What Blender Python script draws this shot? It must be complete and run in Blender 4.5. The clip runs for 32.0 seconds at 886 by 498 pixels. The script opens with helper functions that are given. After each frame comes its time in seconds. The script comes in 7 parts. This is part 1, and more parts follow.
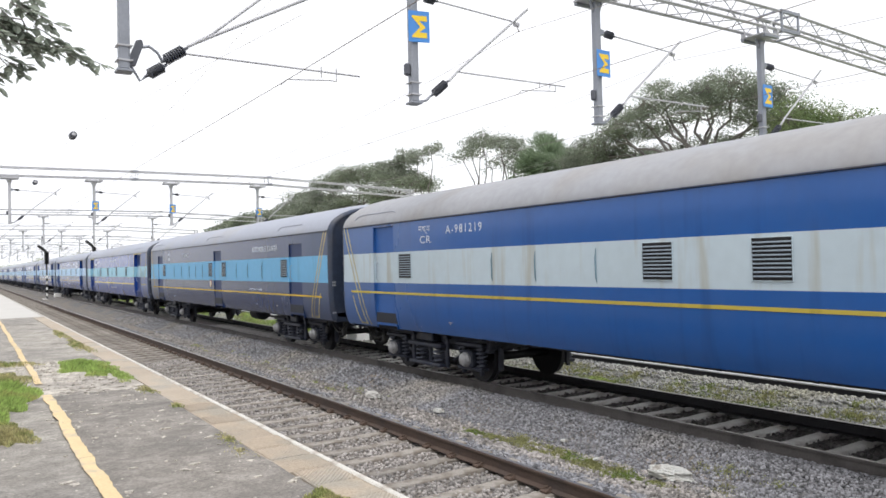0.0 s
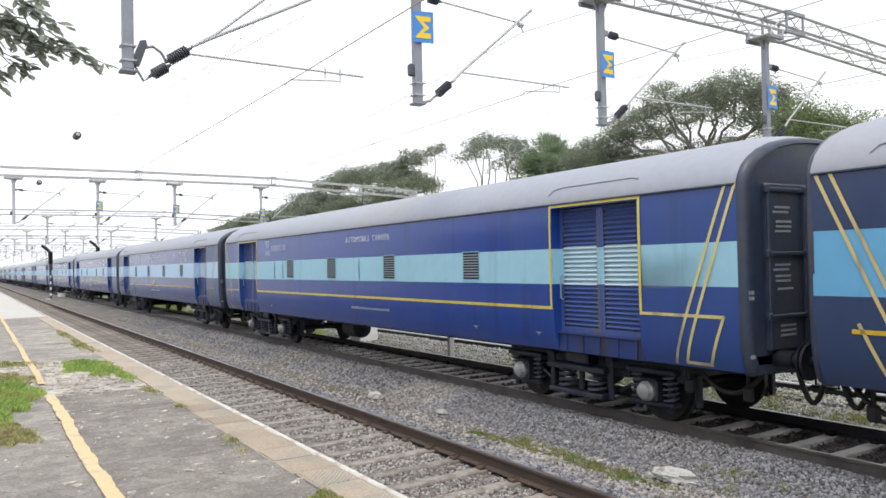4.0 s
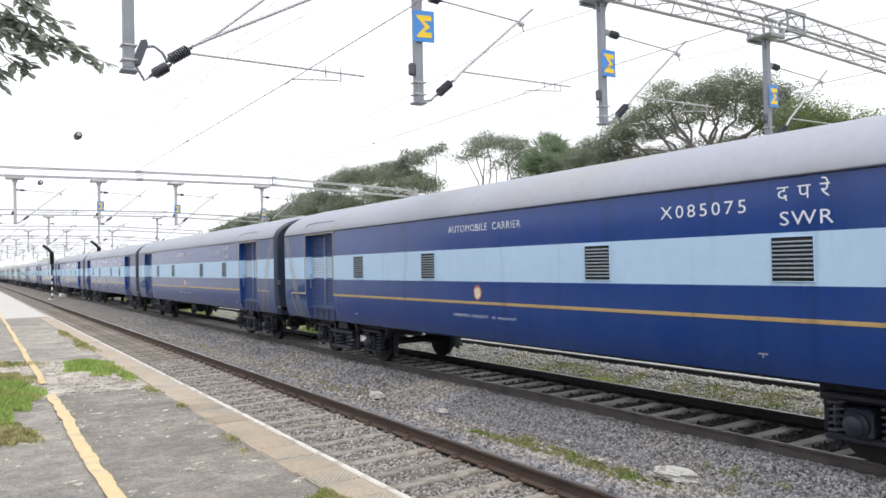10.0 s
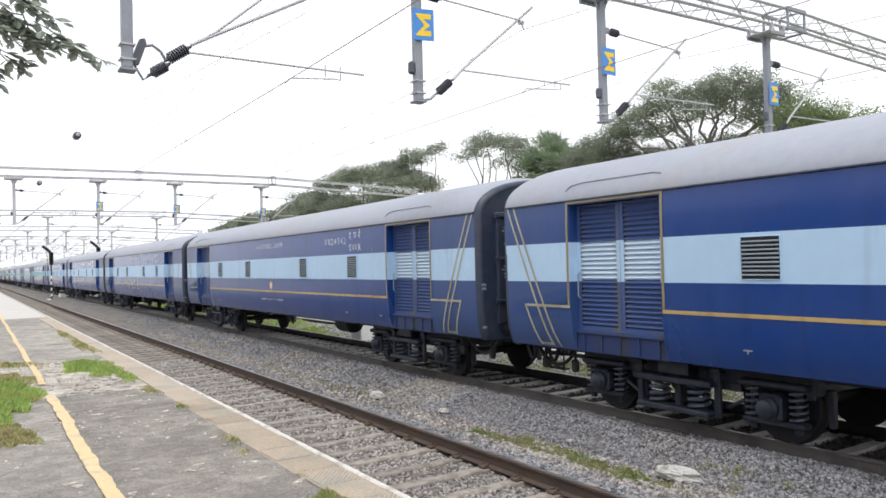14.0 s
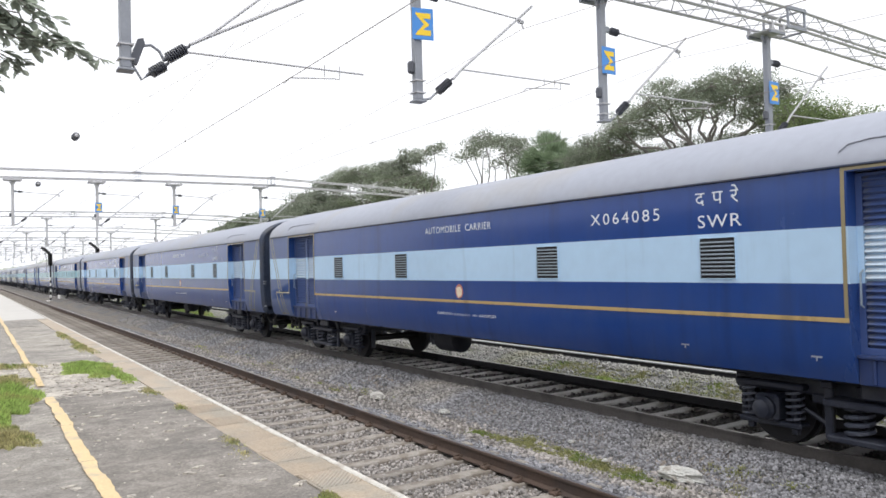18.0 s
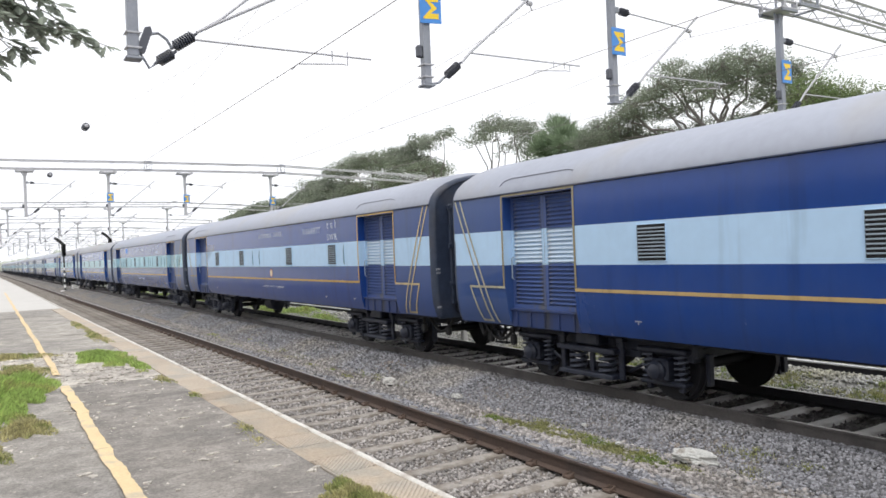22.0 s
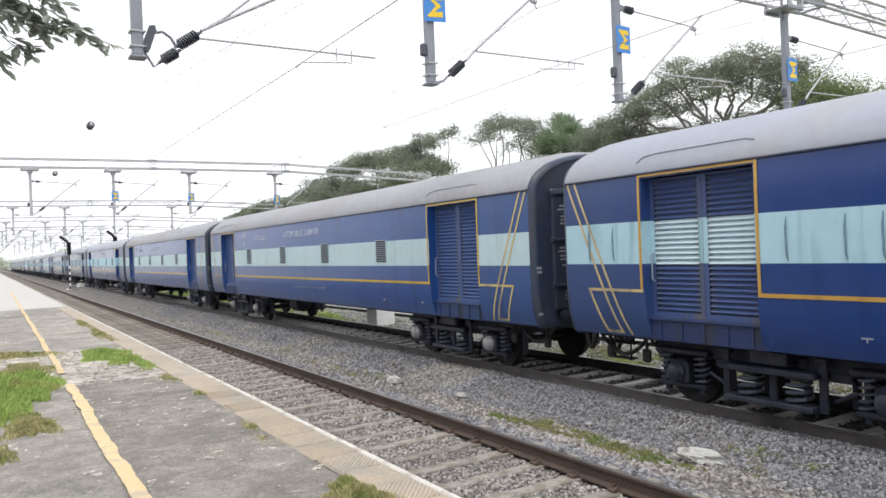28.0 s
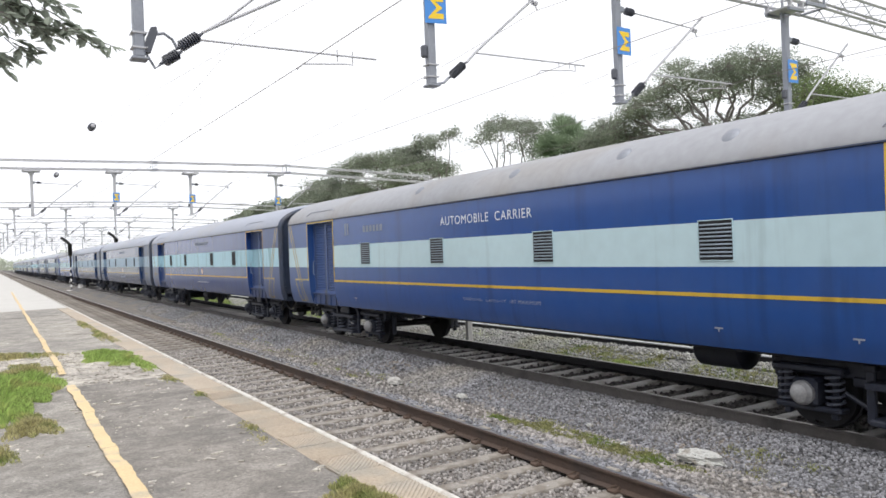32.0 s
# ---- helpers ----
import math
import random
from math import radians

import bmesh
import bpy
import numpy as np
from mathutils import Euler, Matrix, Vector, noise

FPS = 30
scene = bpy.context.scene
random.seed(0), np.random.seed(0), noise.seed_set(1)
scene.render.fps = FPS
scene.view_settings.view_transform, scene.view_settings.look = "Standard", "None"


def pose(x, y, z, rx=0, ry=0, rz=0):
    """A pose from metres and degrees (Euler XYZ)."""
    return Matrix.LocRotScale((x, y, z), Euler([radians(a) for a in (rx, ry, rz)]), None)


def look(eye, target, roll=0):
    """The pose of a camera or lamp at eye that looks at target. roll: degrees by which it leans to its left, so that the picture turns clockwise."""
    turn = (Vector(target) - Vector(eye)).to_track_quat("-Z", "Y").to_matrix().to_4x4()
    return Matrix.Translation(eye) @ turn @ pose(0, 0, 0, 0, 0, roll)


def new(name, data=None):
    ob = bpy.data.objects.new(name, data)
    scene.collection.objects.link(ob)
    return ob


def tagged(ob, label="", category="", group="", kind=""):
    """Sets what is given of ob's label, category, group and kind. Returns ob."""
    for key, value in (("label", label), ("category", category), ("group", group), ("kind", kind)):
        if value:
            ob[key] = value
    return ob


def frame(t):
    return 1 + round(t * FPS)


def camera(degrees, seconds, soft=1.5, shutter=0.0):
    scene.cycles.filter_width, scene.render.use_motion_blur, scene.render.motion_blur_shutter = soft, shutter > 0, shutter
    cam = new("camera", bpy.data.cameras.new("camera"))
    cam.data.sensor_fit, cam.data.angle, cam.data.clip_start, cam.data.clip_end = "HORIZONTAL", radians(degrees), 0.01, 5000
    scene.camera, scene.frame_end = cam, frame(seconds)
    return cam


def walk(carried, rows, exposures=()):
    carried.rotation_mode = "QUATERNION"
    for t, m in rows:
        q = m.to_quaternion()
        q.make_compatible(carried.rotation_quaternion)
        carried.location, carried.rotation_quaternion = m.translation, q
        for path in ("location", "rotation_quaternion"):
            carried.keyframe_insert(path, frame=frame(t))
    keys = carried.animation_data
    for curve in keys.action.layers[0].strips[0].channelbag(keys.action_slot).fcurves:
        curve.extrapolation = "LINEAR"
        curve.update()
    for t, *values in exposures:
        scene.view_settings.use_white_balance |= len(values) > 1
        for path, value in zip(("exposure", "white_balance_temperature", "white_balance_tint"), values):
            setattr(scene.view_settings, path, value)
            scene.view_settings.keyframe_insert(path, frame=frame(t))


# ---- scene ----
cam = camera(60.95, 32.0, soft=1.6)
PATH = [
    (0, pose(-0.012, -0.026, 2.352, 91.096, 1.318, -32.623)),
    (0.5, pose(-0.014, -0.025, 2.352, 91.103, 1.314, -32.602)),
    (1, pose(-0.014, -0.021, 2.352, 91.116, 1.302, -32.572)),
    (1.5, pose(-0.011, -0.017, 2.351, 91.128, 1.291, -32.532)),
    (2, pose(-0.008, -0.014, 2.351, 91.138, 1.272, -32.496)),
    (2.5, pose(-0.006, -0.011, 2.351, 91.149, 1.244, -32.463)),
    (3, pose(-0.005, -0.008, 2.352, 91.158, 1.22, -32.433)),
    (3.5, pose(-0.005, -0.005, 2.352, 91.164, 1.204, -32.415)),
    (5.5, pose(-0.004, -0.001, 2.349, 91.181, 1.163, -32.293)),
    (6, pose(-0.003, 0, 2.349, 91.191, 1.167, -32.273)),
    (6.5, pose(-0.002, 0.004, 2.345, 91.214, 1.171, -32.252)),
    (7, pose(-0.002, 0.008, 2.342, 91.231, 1.167, -32.253)),
    (7.5, pose(-0.002, 0.009, 2.341, 91.232, 1.165, -32.27)),
    (8, pose(-0.001, 0.008, 2.34, 91.228, 1.165, -32.283)),
    (8.5, pose(0.001, 0.008, 2.34, 91.217, 1.168, -32.289)),
    (9, pose(0.001, 0.007, 2.342, 91.192, 1.181, -32.292)),
    (9.5, pose(0.001, 0.004, 2.344, 91.167, 1.212, -32.296)),
    (10, pose(-0.001, 0.002, 2.344, 91.151, 1.246, -32.308)),
    (10.5, pose(-0.001, 0.002, 2.343, 91.136, 1.275, -32.32)),
    (11, pose(-0, 0.004, 2.342, 91.122, 1.303, -32.327)),
    (11.5, pose(-0, 0.005, 2.342, 91.105, 1.333, -32.335)),
    (12, pose(0.001, 0.004, 2.342, 91.087, 1.374, -32.338)),
    (12.5, pose(0.003, 0.009, 2.341, 91.082, 1.416, -32.334)),
    (13, pose(0.005, 0.02, 2.34, 91.085, 1.436, -32.331)),
    (13.5, pose(0.008, 0.033, 2.341, 91.089, 1.433, -32.334)),
    (14, pose(0.011, 0.047, 2.342, 91.097, 1.422, -32.338)),
    (14.5, pose(0.015, 0.055, 2.342, 91.109, 1.415, -32.338)),
    (16.5, pose(0.023, 0.101, 2.343, 91.277, 1.311, -32.419)),
    (17, pose(0.023, 0.101, 2.342, 91.249, 1.352, -32.422)),
    (17.5, pose(0.024, 0.101, 2.34, 91.192, 1.434, -32.416)),
    (18, pose(0.026, 0.099, 2.34, 91.117, 1.562, -32.39)),
    (18.5, pose(0.03, 0.096, 2.34, 91.035, 1.707, -32.353)),
    (19, pose(0.035, 0.095, 2.338, 90.961, 1.853, -32.31)),
    (19.5, pose(0.039, 0.101, 2.336, 90.872, 1.985, -32.25)),
    (20, pose(0.04, 0.11, 2.336, 90.728, 2.076, -32.156)),
    (20.5, pose(0.039, 0.118, 2.337, 90.543, 2.139, -32.02)),
    (21, pose(0.038, 0.125, 2.337, 90.355, 2.185, -31.87)),
    (21.5, pose(0.04, 0.128, 2.334, 90.189, 2.233, -31.721)),
    (22, pose(0.042, 0.127, 2.331, 90.046, 2.289, -31.571)),
    (22.5, pose(0.043, 0.126, 2.331, 89.936, 2.336, -31.429)),
    (23, pose(0.046, 0.127, 2.33, 89.878, 2.377, -31.304)),
    (23.5, pose(0.047, 0.133, 2.332, 89.853, 2.405, -31.223)),
    (24, pose(0.046, 0.134, 2.334, 89.839, 2.403, -31.195)),
    (24.5, pose(0.044, 0.131, 2.335, 89.839, 2.392, -31.205)),
    (25, pose(0.044, 0.126, 2.334, 89.854, 2.399, -31.226)),
    (25.5, pose(0.043, 0.122, 2.334, 89.863, 2.406, -31.245)),
    (27.5, pose(0.045, 0.141, 2.336, 89.922, 2.279, -31.279)),
    (28, pose(0.049, 0.138, 2.332, 89.944, 2.285, -31.25)),
    (28.5, pose(0.052, 0.138, 2.331, 89.961, 2.278, -31.227)),
    (29, pose(0.052, 0.14, 2.332, 89.979, 2.267, -31.216)),
    (29.5, pose(0.052, 0.141, 2.331, 90, 2.252, -31.207)),
    (30, pose(0.051, 0.142, 2.332, 90.013, 2.227, -31.202)),
    (30.5, pose(0.049, 0.138, 2.333, 90.019, 2.204, -31.2)),
    (31, pose(0.046, 0.131, 2.333, 90.03, 2.205, -31.199)),
    (31.5, pose(0.045, 0.126, 2.332, 90.045, 2.226, -31.191)),
    (32, pose(0.046, 0.126, 2.33, 90.058, 2.251, -31.181)),
]
walk(cam, PATH)

# ---- world, sun ----
world = bpy.data.worlds.new("world")
scene.world = world
world.use_nodes = True
wn = world.node_tree
wn.nodes.clear()
sky = wn.nodes.new("ShaderNodeTexSky")
sky.sky_type = "NISHITA"
sky.sun_disc = False
sky.sun_elevation = radians(62)
sky.sun_rotation = radians(200)
sky.dust_density = 4.0
grey = wn.nodes.new("ShaderNodeHueSaturation")
grey.inputs["Saturation"].default_value = 0.12
cloud = wn.nodes.new("ShaderNodeMix")
cloud.data_type = "RGBA"
cloud.inputs[0].default_value = 0.75
cloud.inputs["B"].default_value = (9.6, 9.7, 10.1, 1)
back = wn.nodes.new("ShaderNodeBackground")
back.inputs["Strength"].default_value = 0.15
wout = wn.nodes.new("ShaderNodeOutputWorld")
wn.links.new(sky.outputs[0], grey.inputs["Color"])
wn.links.new(grey.outputs[0], cloud.inputs["A"])
wn.links.new(cloud.outputs["Result"], back.inputs["Color"])
wn.links.new(back.outputs[0], wout.inputs["Surface"])

sun_data = bpy.data.lights.new("sun", "SUN")
sun_data.energy = 1.5
sun_data.angle = radians(25)
sun_data.color = (1.0, 0.97, 0.92)
sun = new("sun", sun_data)
sun.matrix_world = look((-12, -14, 40), (0, 0, 0))
scene.view_settings.exposure = 0.0

# ---- materials ----
MATS = {}


def mat(name, col, rough=0.7, metal=0.0, var=0.18, big=0.8, fine=18.0, bump=0.15, dist=0.01, col2=None, amount=0.5,
        jitter=0.0, island=0.0, streak=False, cells=0.0, spec=0.5, stretch=(1, 1, 1), thin=0.0):
    """A painted, stony or metal surface: two scales of tone, an optional second colour in patches, and fine relief."""
    if name in MATS:
        return MATS[name]
    m = bpy.data.materials.new(name)
    m.use_nodes = True
    nt = m.node_tree
    nt.nodes.clear()
    N, K = nt.nodes.new, nt.links.new
    out, sh = N("ShaderNodeOutputMaterial"), N("ShaderNodeBsdfPrincipled")
    K(sh.outputs[0], out.inputs["Surface"])
    sh.inputs["Roughness"].default_value = rough
    sh.inputs["Metallic"].default_value = metal
    sh.inputs["Specular IOR Level"].default_value = spec
    co = N("ShaderNodeTexCoord")
    mp = N("ShaderNodeMapping")
    mp.inputs["Scale"].default_value = stretch
    K(co.outputs["Object"], mp.inputs["Vector"])
    n1, n2 = N("ShaderNodeTexNoise"), N("ShaderNodeTexNoise")
    n1.inputs["Scale"].default_value, n2.inputs["Scale"].default_value = big, fine
    n1.inputs["Detail"].default_value, n2.inputs["Detail"].default_value = 5, 4
    K(mp.outputs[0], n1.inputs["Vector"])
    K(mp.outputs[0], n2.inputs["Vector"])
    base = N("ShaderNodeMix")
    base.data_type = "RGBA"
    base.inputs["A"].default_value = (*col, 1)
    base.inputs["B"].default_value = (*(col2 or col), 1)
    ramp = N("ShaderNodeMapRange")
    ramp.inputs["From Min"].default_value = 0.62 - 0.3 * amount
    ramp.inputs["From Max"].default_value = 0.78 - 0.3 * amount
    K(n1.outputs["Fac"], ramp.inputs["Value"])
    K(ramp.outputs[0], base.inputs[0])
    if streak:
        st, sm = N("ShaderNodeTexNoise"), N("ShaderNodeMapping")
        sm.inputs["Scale"].default_value = (1, 2.6, 0.22)
        st.inputs["Scale"].default_value = 1.6
        st.inputs["Detail"].default_value = 6
        K(co.outputs["Object"], sm.inputs["Vector"])
        K(sm.outputs[0], st.inputs["Vector"])
        K(st.outputs["Fac"], ramp.inputs["Value"])
    s1 = N("ShaderNodeMapRange")
    s1.inputs["From Min"].default_value, s1.inputs["From Max"].default_value = 0.25, 0.75
    s1.inputs["To Min"].default_value, s1.inputs["To Max"].default_value = 1 - var, 1 + var
    add = N("ShaderNodeMath")
    add.operation = "MULTIPLY_ADD"
    add.inputs[1].default_value, add.inputs[2].default_value = 0.5, 0.0
    both = N("ShaderNodeMath")
    both.operation = "MULTIPLY_ADD"
    both.inputs[1].default_value = 0.5
    K(n1.outputs["Fac"], add.inputs[0])
    K(n2.outputs["Fac"], both.inputs[0])
    K(add.outputs[0], both.inputs[2])
    K(both.outputs[0], s1.inputs["Value"])
    tone = s1.outputs[0]
    height = n2.outputs["Fac"]
    if cells:
        vo = N("ShaderNodeTexVoronoi")
        vo.inputs["Scale"].default_value = cells
        K(mp.outputs[0], vo.inputs["Vector"])
        hs = N("ShaderNodeSeparateColor")
        K(vo.outputs["Color"], hs.inputs[0])
        cr = N("ShaderNodeMapRange")
        cr.inputs["To Min"].default_value, cr.inputs["To Max"].default_value = 0.45, 1.45
        K(hs.outputs[0], cr.inputs["Value"])
        mu = N("ShaderNodeMath")
        mu.operation = "MULTIPLY"
        K(cr.outputs[0], mu.inputs[0])
        K(tone, mu.inputs[1])
        tone = mu.outputs[0]
        inv = N("ShaderNodeMath")
        inv.operation = "SUBTRACT"
        inv.inputs[0].default_value = 1.0
        K(vo.outputs["Distance"], inv.inputs[1])
        height = inv.outputs[0]
    for on, src, key in ((jitter, "ShaderNodeObjectInfo", "Random"), (island, "ShaderNodeNewGeometry", "Random Per Island")):
        if on:
            inf, jr, mu = N(src), N("ShaderNodeMapRange"), N("ShaderNodeMath")
            jr.inputs["To Min"].default_value, jr.inputs["To Max"].default_value = 1 - on, 1 + on
            mu.operation = "MULTIPLY"
            K(inf.outputs[key], jr.inputs["Value"])
            K(jr.outputs[0], mu.inputs[0])
            K(tone, mu.inputs[1])
            tone = mu.outputs[0]
    mul = N("ShaderNodeVectorMath")
    mul.operation = "SCALE"
    K(base.outputs["Result"], mul.inputs[0])
    K(tone, mul.inputs["Scale"])
    K(mul.outputs[0], sh.inputs["Base Color"])
    if thin:
        tl, mx = N("ShaderNodeBsdfTranslucent"), N("ShaderNodeMixShader")
        mx.inputs[0].default_value = thin
        K(mul.outputs[0], tl.inputs["Color"])
        K(sh.outputs[0], mx.inputs[1])
        K(tl.outputs[0], mx.inputs[2])
        K(mx.outputs[0], out.inputs["Surface"])
    if bump:
        bp = N("ShaderNodeBump")
        bp.inputs["Strength"].default_value, bp.inputs["Distance"].default_value = bump, dist
        K(height, bp.inputs["Height"])
        K(bp.outputs[0], sh.inputs["Normal"])
    MATS[name] = m
    return m


def paint(name, col, col2=None, amount=0.2, streak=True, rough=0.26, var=0.08):
    return mat(name, col, rough=rough, var=var, big=0.5, fine=5.0, bump=0.06, dist=0.02, col2=col2, amount=amount, streak=streak)


def dust_and_haze(m, dust, low, high):
    """Road and brake dust over a coach's paint: thicker low down, rubbed off in streaks. Extra grey at the ends puts
    haze and grazing gloss into the colour.
    """
    nt = m.node_tree
    N, K = nt.nodes.new, nt.links.new
    sh = next(n for n in nt.nodes if n.type == "BSDF_PRINCIPLED")
    old = sh.inputs["Base Color"].links[0].from_socket
    co, sep, mp, ns = N("ShaderNodeTexCoord"), N("ShaderNodeSeparateXYZ"), N("ShaderNodeMapping"), N("ShaderNodeTexNoise")
    K(co.outputs["Object"], sep.inputs[0])
    mp.inputs["Scale"].default_value = (1, 1.2, 0.45)
    ns.inputs["Scale"].default_value, ns.inputs["Detail"].default_value, ns.inputs["Roughness"].default_value = 1.1, 8, 0.62
    K(co.outputs["Object"], mp.inputs["Vector"])
    K(mp.outputs[0], ns.inputs["Vector"])
    ab, e1, z1, s1, s2, mx = N("ShaderNodeMath"), N("ShaderNodeMapRange"), N("ShaderNodeMapRange"), N("ShaderNodeMath"), N("ShaderNodeMath"), N("ShaderNodeMix")
    ab.operation = "ABSOLUTE"
    K(sep.outputs["Y"], ab.inputs[0])
    e1.inputs["From Min"].default_value, e1.inputs["From Max"].default_value, e1.inputs["To Max"].default_value = 6.2, 10.2, 0.75
    K(ab.outputs[0], e1.inputs["Value"])
    z1.inputs["From Min"].default_value, z1.inputs["From Max"].default_value = 2.2, 0.95
    z1.inputs["To Max"].default_value = 0.18
    K(sep.outputs["Z"], z1.inputs["Value"])
    s1.operation = "ADD"
    K(e1.outputs[0], s1.inputs[0])
    K(z1.outputs[0], s1.inputs[1])
    s2.operation = "ADD"
    K(s1.outputs[0], s2.inputs[0])
    K(ns.outputs["Fac"], s2.inputs[1])
    rg = N("ShaderNodeMapRange")
    rg.inputs["From Min"].default_value, rg.inputs["From Max"].default_value = 0.5, 1.3
    rg.inputs["To Min"].default_value, rg.inputs["To Max"].default_value = low, high
    K(s2.outputs[0], rg.inputs["Value"])
    mx.data_type = "RGBA"
    K(rg.outputs[0], mx.inputs[0])
    K(old, mx.inputs["A"])
    mx.inputs["B"].default_value = (*dust, 1)
    K(mx.outputs["Result"], sh.inputs["Base Color"])
    rr = N("ShaderNodeMapRange")
    rr.inputs["To Min"].default_value, rr.inputs["To Max"].default_value = sh.inputs["Roughness"].default_value - 0.08, 0.75
    K(rg.outputs[0], rr.inputs["Value"])
    K(rr.outputs[0], sh.inputs["Roughness"])
    # sheen pales sides seen at a slant, standing in for distance haze
    sh.inputs["Sheen Weight"].default_value, sh.inputs["Sheen Roughness"].default_value = 0.15, 0.35
    return m


def concrete(name, light, dark, rough_zone=False):
    """Old screed: worn pale and dark patches, blotches, speckle, hairline cracks."""
    m = mat(name, light, 0.93, var=0.16, big=0.42, fine=42.0, bump=0.55, dist=0.012, col2=dark, amount=0.62 if not rough_zone else 0.5)
    nt = m.node_tree
    N, K = nt.nodes.new, nt.links.new
    sh = next(n for n in nt.nodes if n.type == "BSDF_PRINCIPLED")
    old = sh.inputs["Base Color"].links[0].from_socket
    co = N("ShaderNodeTexCoord")
    blot, warp, vor, gate = N("ShaderNodeTexNoise"), N("ShaderNodeTexNoise"), N("ShaderNodeTexVoronoi"), N("ShaderNodeTexNoise")
    blot.inputs["Scale"].default_value, blot.inputs["Detail"].default_value, blot.inputs["Roughness"].default_value = (3.2 if not rough_zone else 5.0), 8, 0.7
    warp.inputs["Scale"].default_value = 1.3
    gate.inputs["Scale"].default_value = 0.5
    vor.feature, vor.inputs["Scale"].default_value = "DISTANCE_TO_EDGE", (0.55 if not rough_zone else 4.5)
    mixv = N("ShaderNodeVectorMath")
    mixv.operation = "ADD"
    for n in (blot, warp, gate):
        K(co.outputs["Object"], n.inputs["Vector"])
    K(co.outputs["Object"], mixv.inputs[0])
    K(warp.outputs["Color"], mixv.inputs[1])
    K(mixv.outputs[0], vor.inputs["Vector"])
    line = N("ShaderNodeMapRange")
    line.inputs["From Max"].default_value = 0.007 if not rough_zone else 0.05
    line.inputs["To Min"].default_value = 0.72 if not rough_zone else 0.55
    K(vor.outputs["Distance"], line.inputs["Value"])
    bl = N("ShaderNodeMapRange")
    bl.inputs["From Min"].default_value, bl.inputs["From Max"].default_value = 0.3, 0.7
    bl.inputs["To Min"].default_value, bl.inputs["To Max"].default_value = (0.74, 1.22) if not rough_zone else (0.6, 1.35)
    K(blot.outputs["Fac"], bl.inputs["Value"])
    # worn scabs of pale laitance over a darker body, and sharp speckle
    scab, sr, spk, pr = N("ShaderNodeTexNoise"), N("ShaderNodeMapRange"), N("ShaderNodeTexNoise"), N("ShaderNodeMapRange")
    scab.inputs["Scale"].default_value, scab.inputs["Detail"].default_value, scab.inputs["Roughness"].default_value, scab.inputs["Distortion"].default_value = 2.8, 12, 0.75, 0.3
    spk.inputs["Scale"].default_value, spk.inputs["Detail"].default_value, spk.inputs["Roughness"].default_value = 34, 4, 0.8
    sr.inputs["From Min"].default_value, sr.inputs["From Max"].default_value, sr.inputs["To Min"].default_value, sr.inputs["To Max"].default_value = 0.45, 0.56, 0.85, 1.16
    pr.inputs["From Min"].default_value, pr.inputs["From Max"].default_value, pr.inputs["To Min"].default_value, pr.inputs["To Max"].default_value = 0.3, 0.7, 0.6, 1.4
    K(co.outputs["Object"], scab.inputs["Vector"])
    K(co.outputs["Object"], spk.inputs["Vector"])
    K(scab.outputs["Fac"], sr.inputs["Value"])
    K(spk.outputs["Fac"], pr.inputs["Value"])
    m1, m2 = N("ShaderNodeMath"), N("ShaderNodeMath")
    m1.operation = m2.operation = "MULTIPLY"
    K(sr.outputs[0], m1.inputs[0])
    K(pr.outputs[0], m1.inputs[1])
    K(line.outputs[0], m2.inputs[0])
    K(m1.outputs[0], m2.inputs[1])
    mu, sc = N("ShaderNodeMath"), N("ShaderNodeVectorMath")
    mu.operation, sc.operation = "MULTIPLY", "SCALE"
    K(m2.outputs[0], mu.inputs[0])
    K(bl.outputs[0], mu.inputs[1])
    K(old, sc.inputs[0])
    K(mu.outputs[0], sc.inputs["Scale"])
    K(sc.outputs[0], sh.inputs["Base Color"])
    return m


M_BALLAST = mat("ballast_sheet", (0.16, 0.157, 0.16), 0.9, cells=22, bump=0.9, dist=0.03, var=0.25, big=0.5, fine=30, col2=(0.215, 0.185, 0.155), amount=0.5)
M_BALLAST_BROWN = mat("ballast_sheet_brown", (0.2, 0.175, 0.153), 0.9, cells=24, bump=0.9, dist=0.03, var=0.25, big=0.7, fine=30, col2=(0.17, 0.15, 0.135), amount=0.5)
M_BALLAST_OILY = mat("ballast_sheet_oily", (0.075, 0.068, 0.066), 0.85, cells=24, bump=0.9, dist=0.03, var=0.3, big=0.7, fine=30, col2=(0.09, 0.08, 0.075), amount=0.4)
M_STONE_OILY = mat("ballast_stone_oily", (0.11, 0.1, 0.1), 0.8, var=0.25, big=0.6, fine=25, bump=0.3, island=0.6, col2=(0.12, 0.11, 0.1), amount=0.35)
M_STONE = mat("ballast_stone", (0.238, 0.238, 0.255), 0.85, var=0.25, big=0.35, fine=25, bump=0.3, island=0.6, col2=(0.27, 0.25, 0.225), amount=0.42)
M_STONE_BROWN = mat("ballast_stone_brown", (0.35, 0.324, 0.307), 0.88, var=0.22, big=0.6, fine=25, bump=0.3, island=0.5, col2=(0.24, 0.225, 0.215), amount=0.5)
M_SLEEPER = mat("sleeper_concrete", (0.315, 0.288, 0.257), 0.92, var=0.32, big=5.0, fine=60, bump=0.6, jitter=0.2, col2=(0.19, 0.165, 0.14), amount=0.6)
M_SLEEPER_DARK = mat("sleeper_concrete_oiled", (0.62, 0.605, 0.59), 0.85, var=0.2, big=2.5, fine=40, bump=0.35, jitter=0.15, col2=(0.42, 0.4, 0.38), amount=0.3)
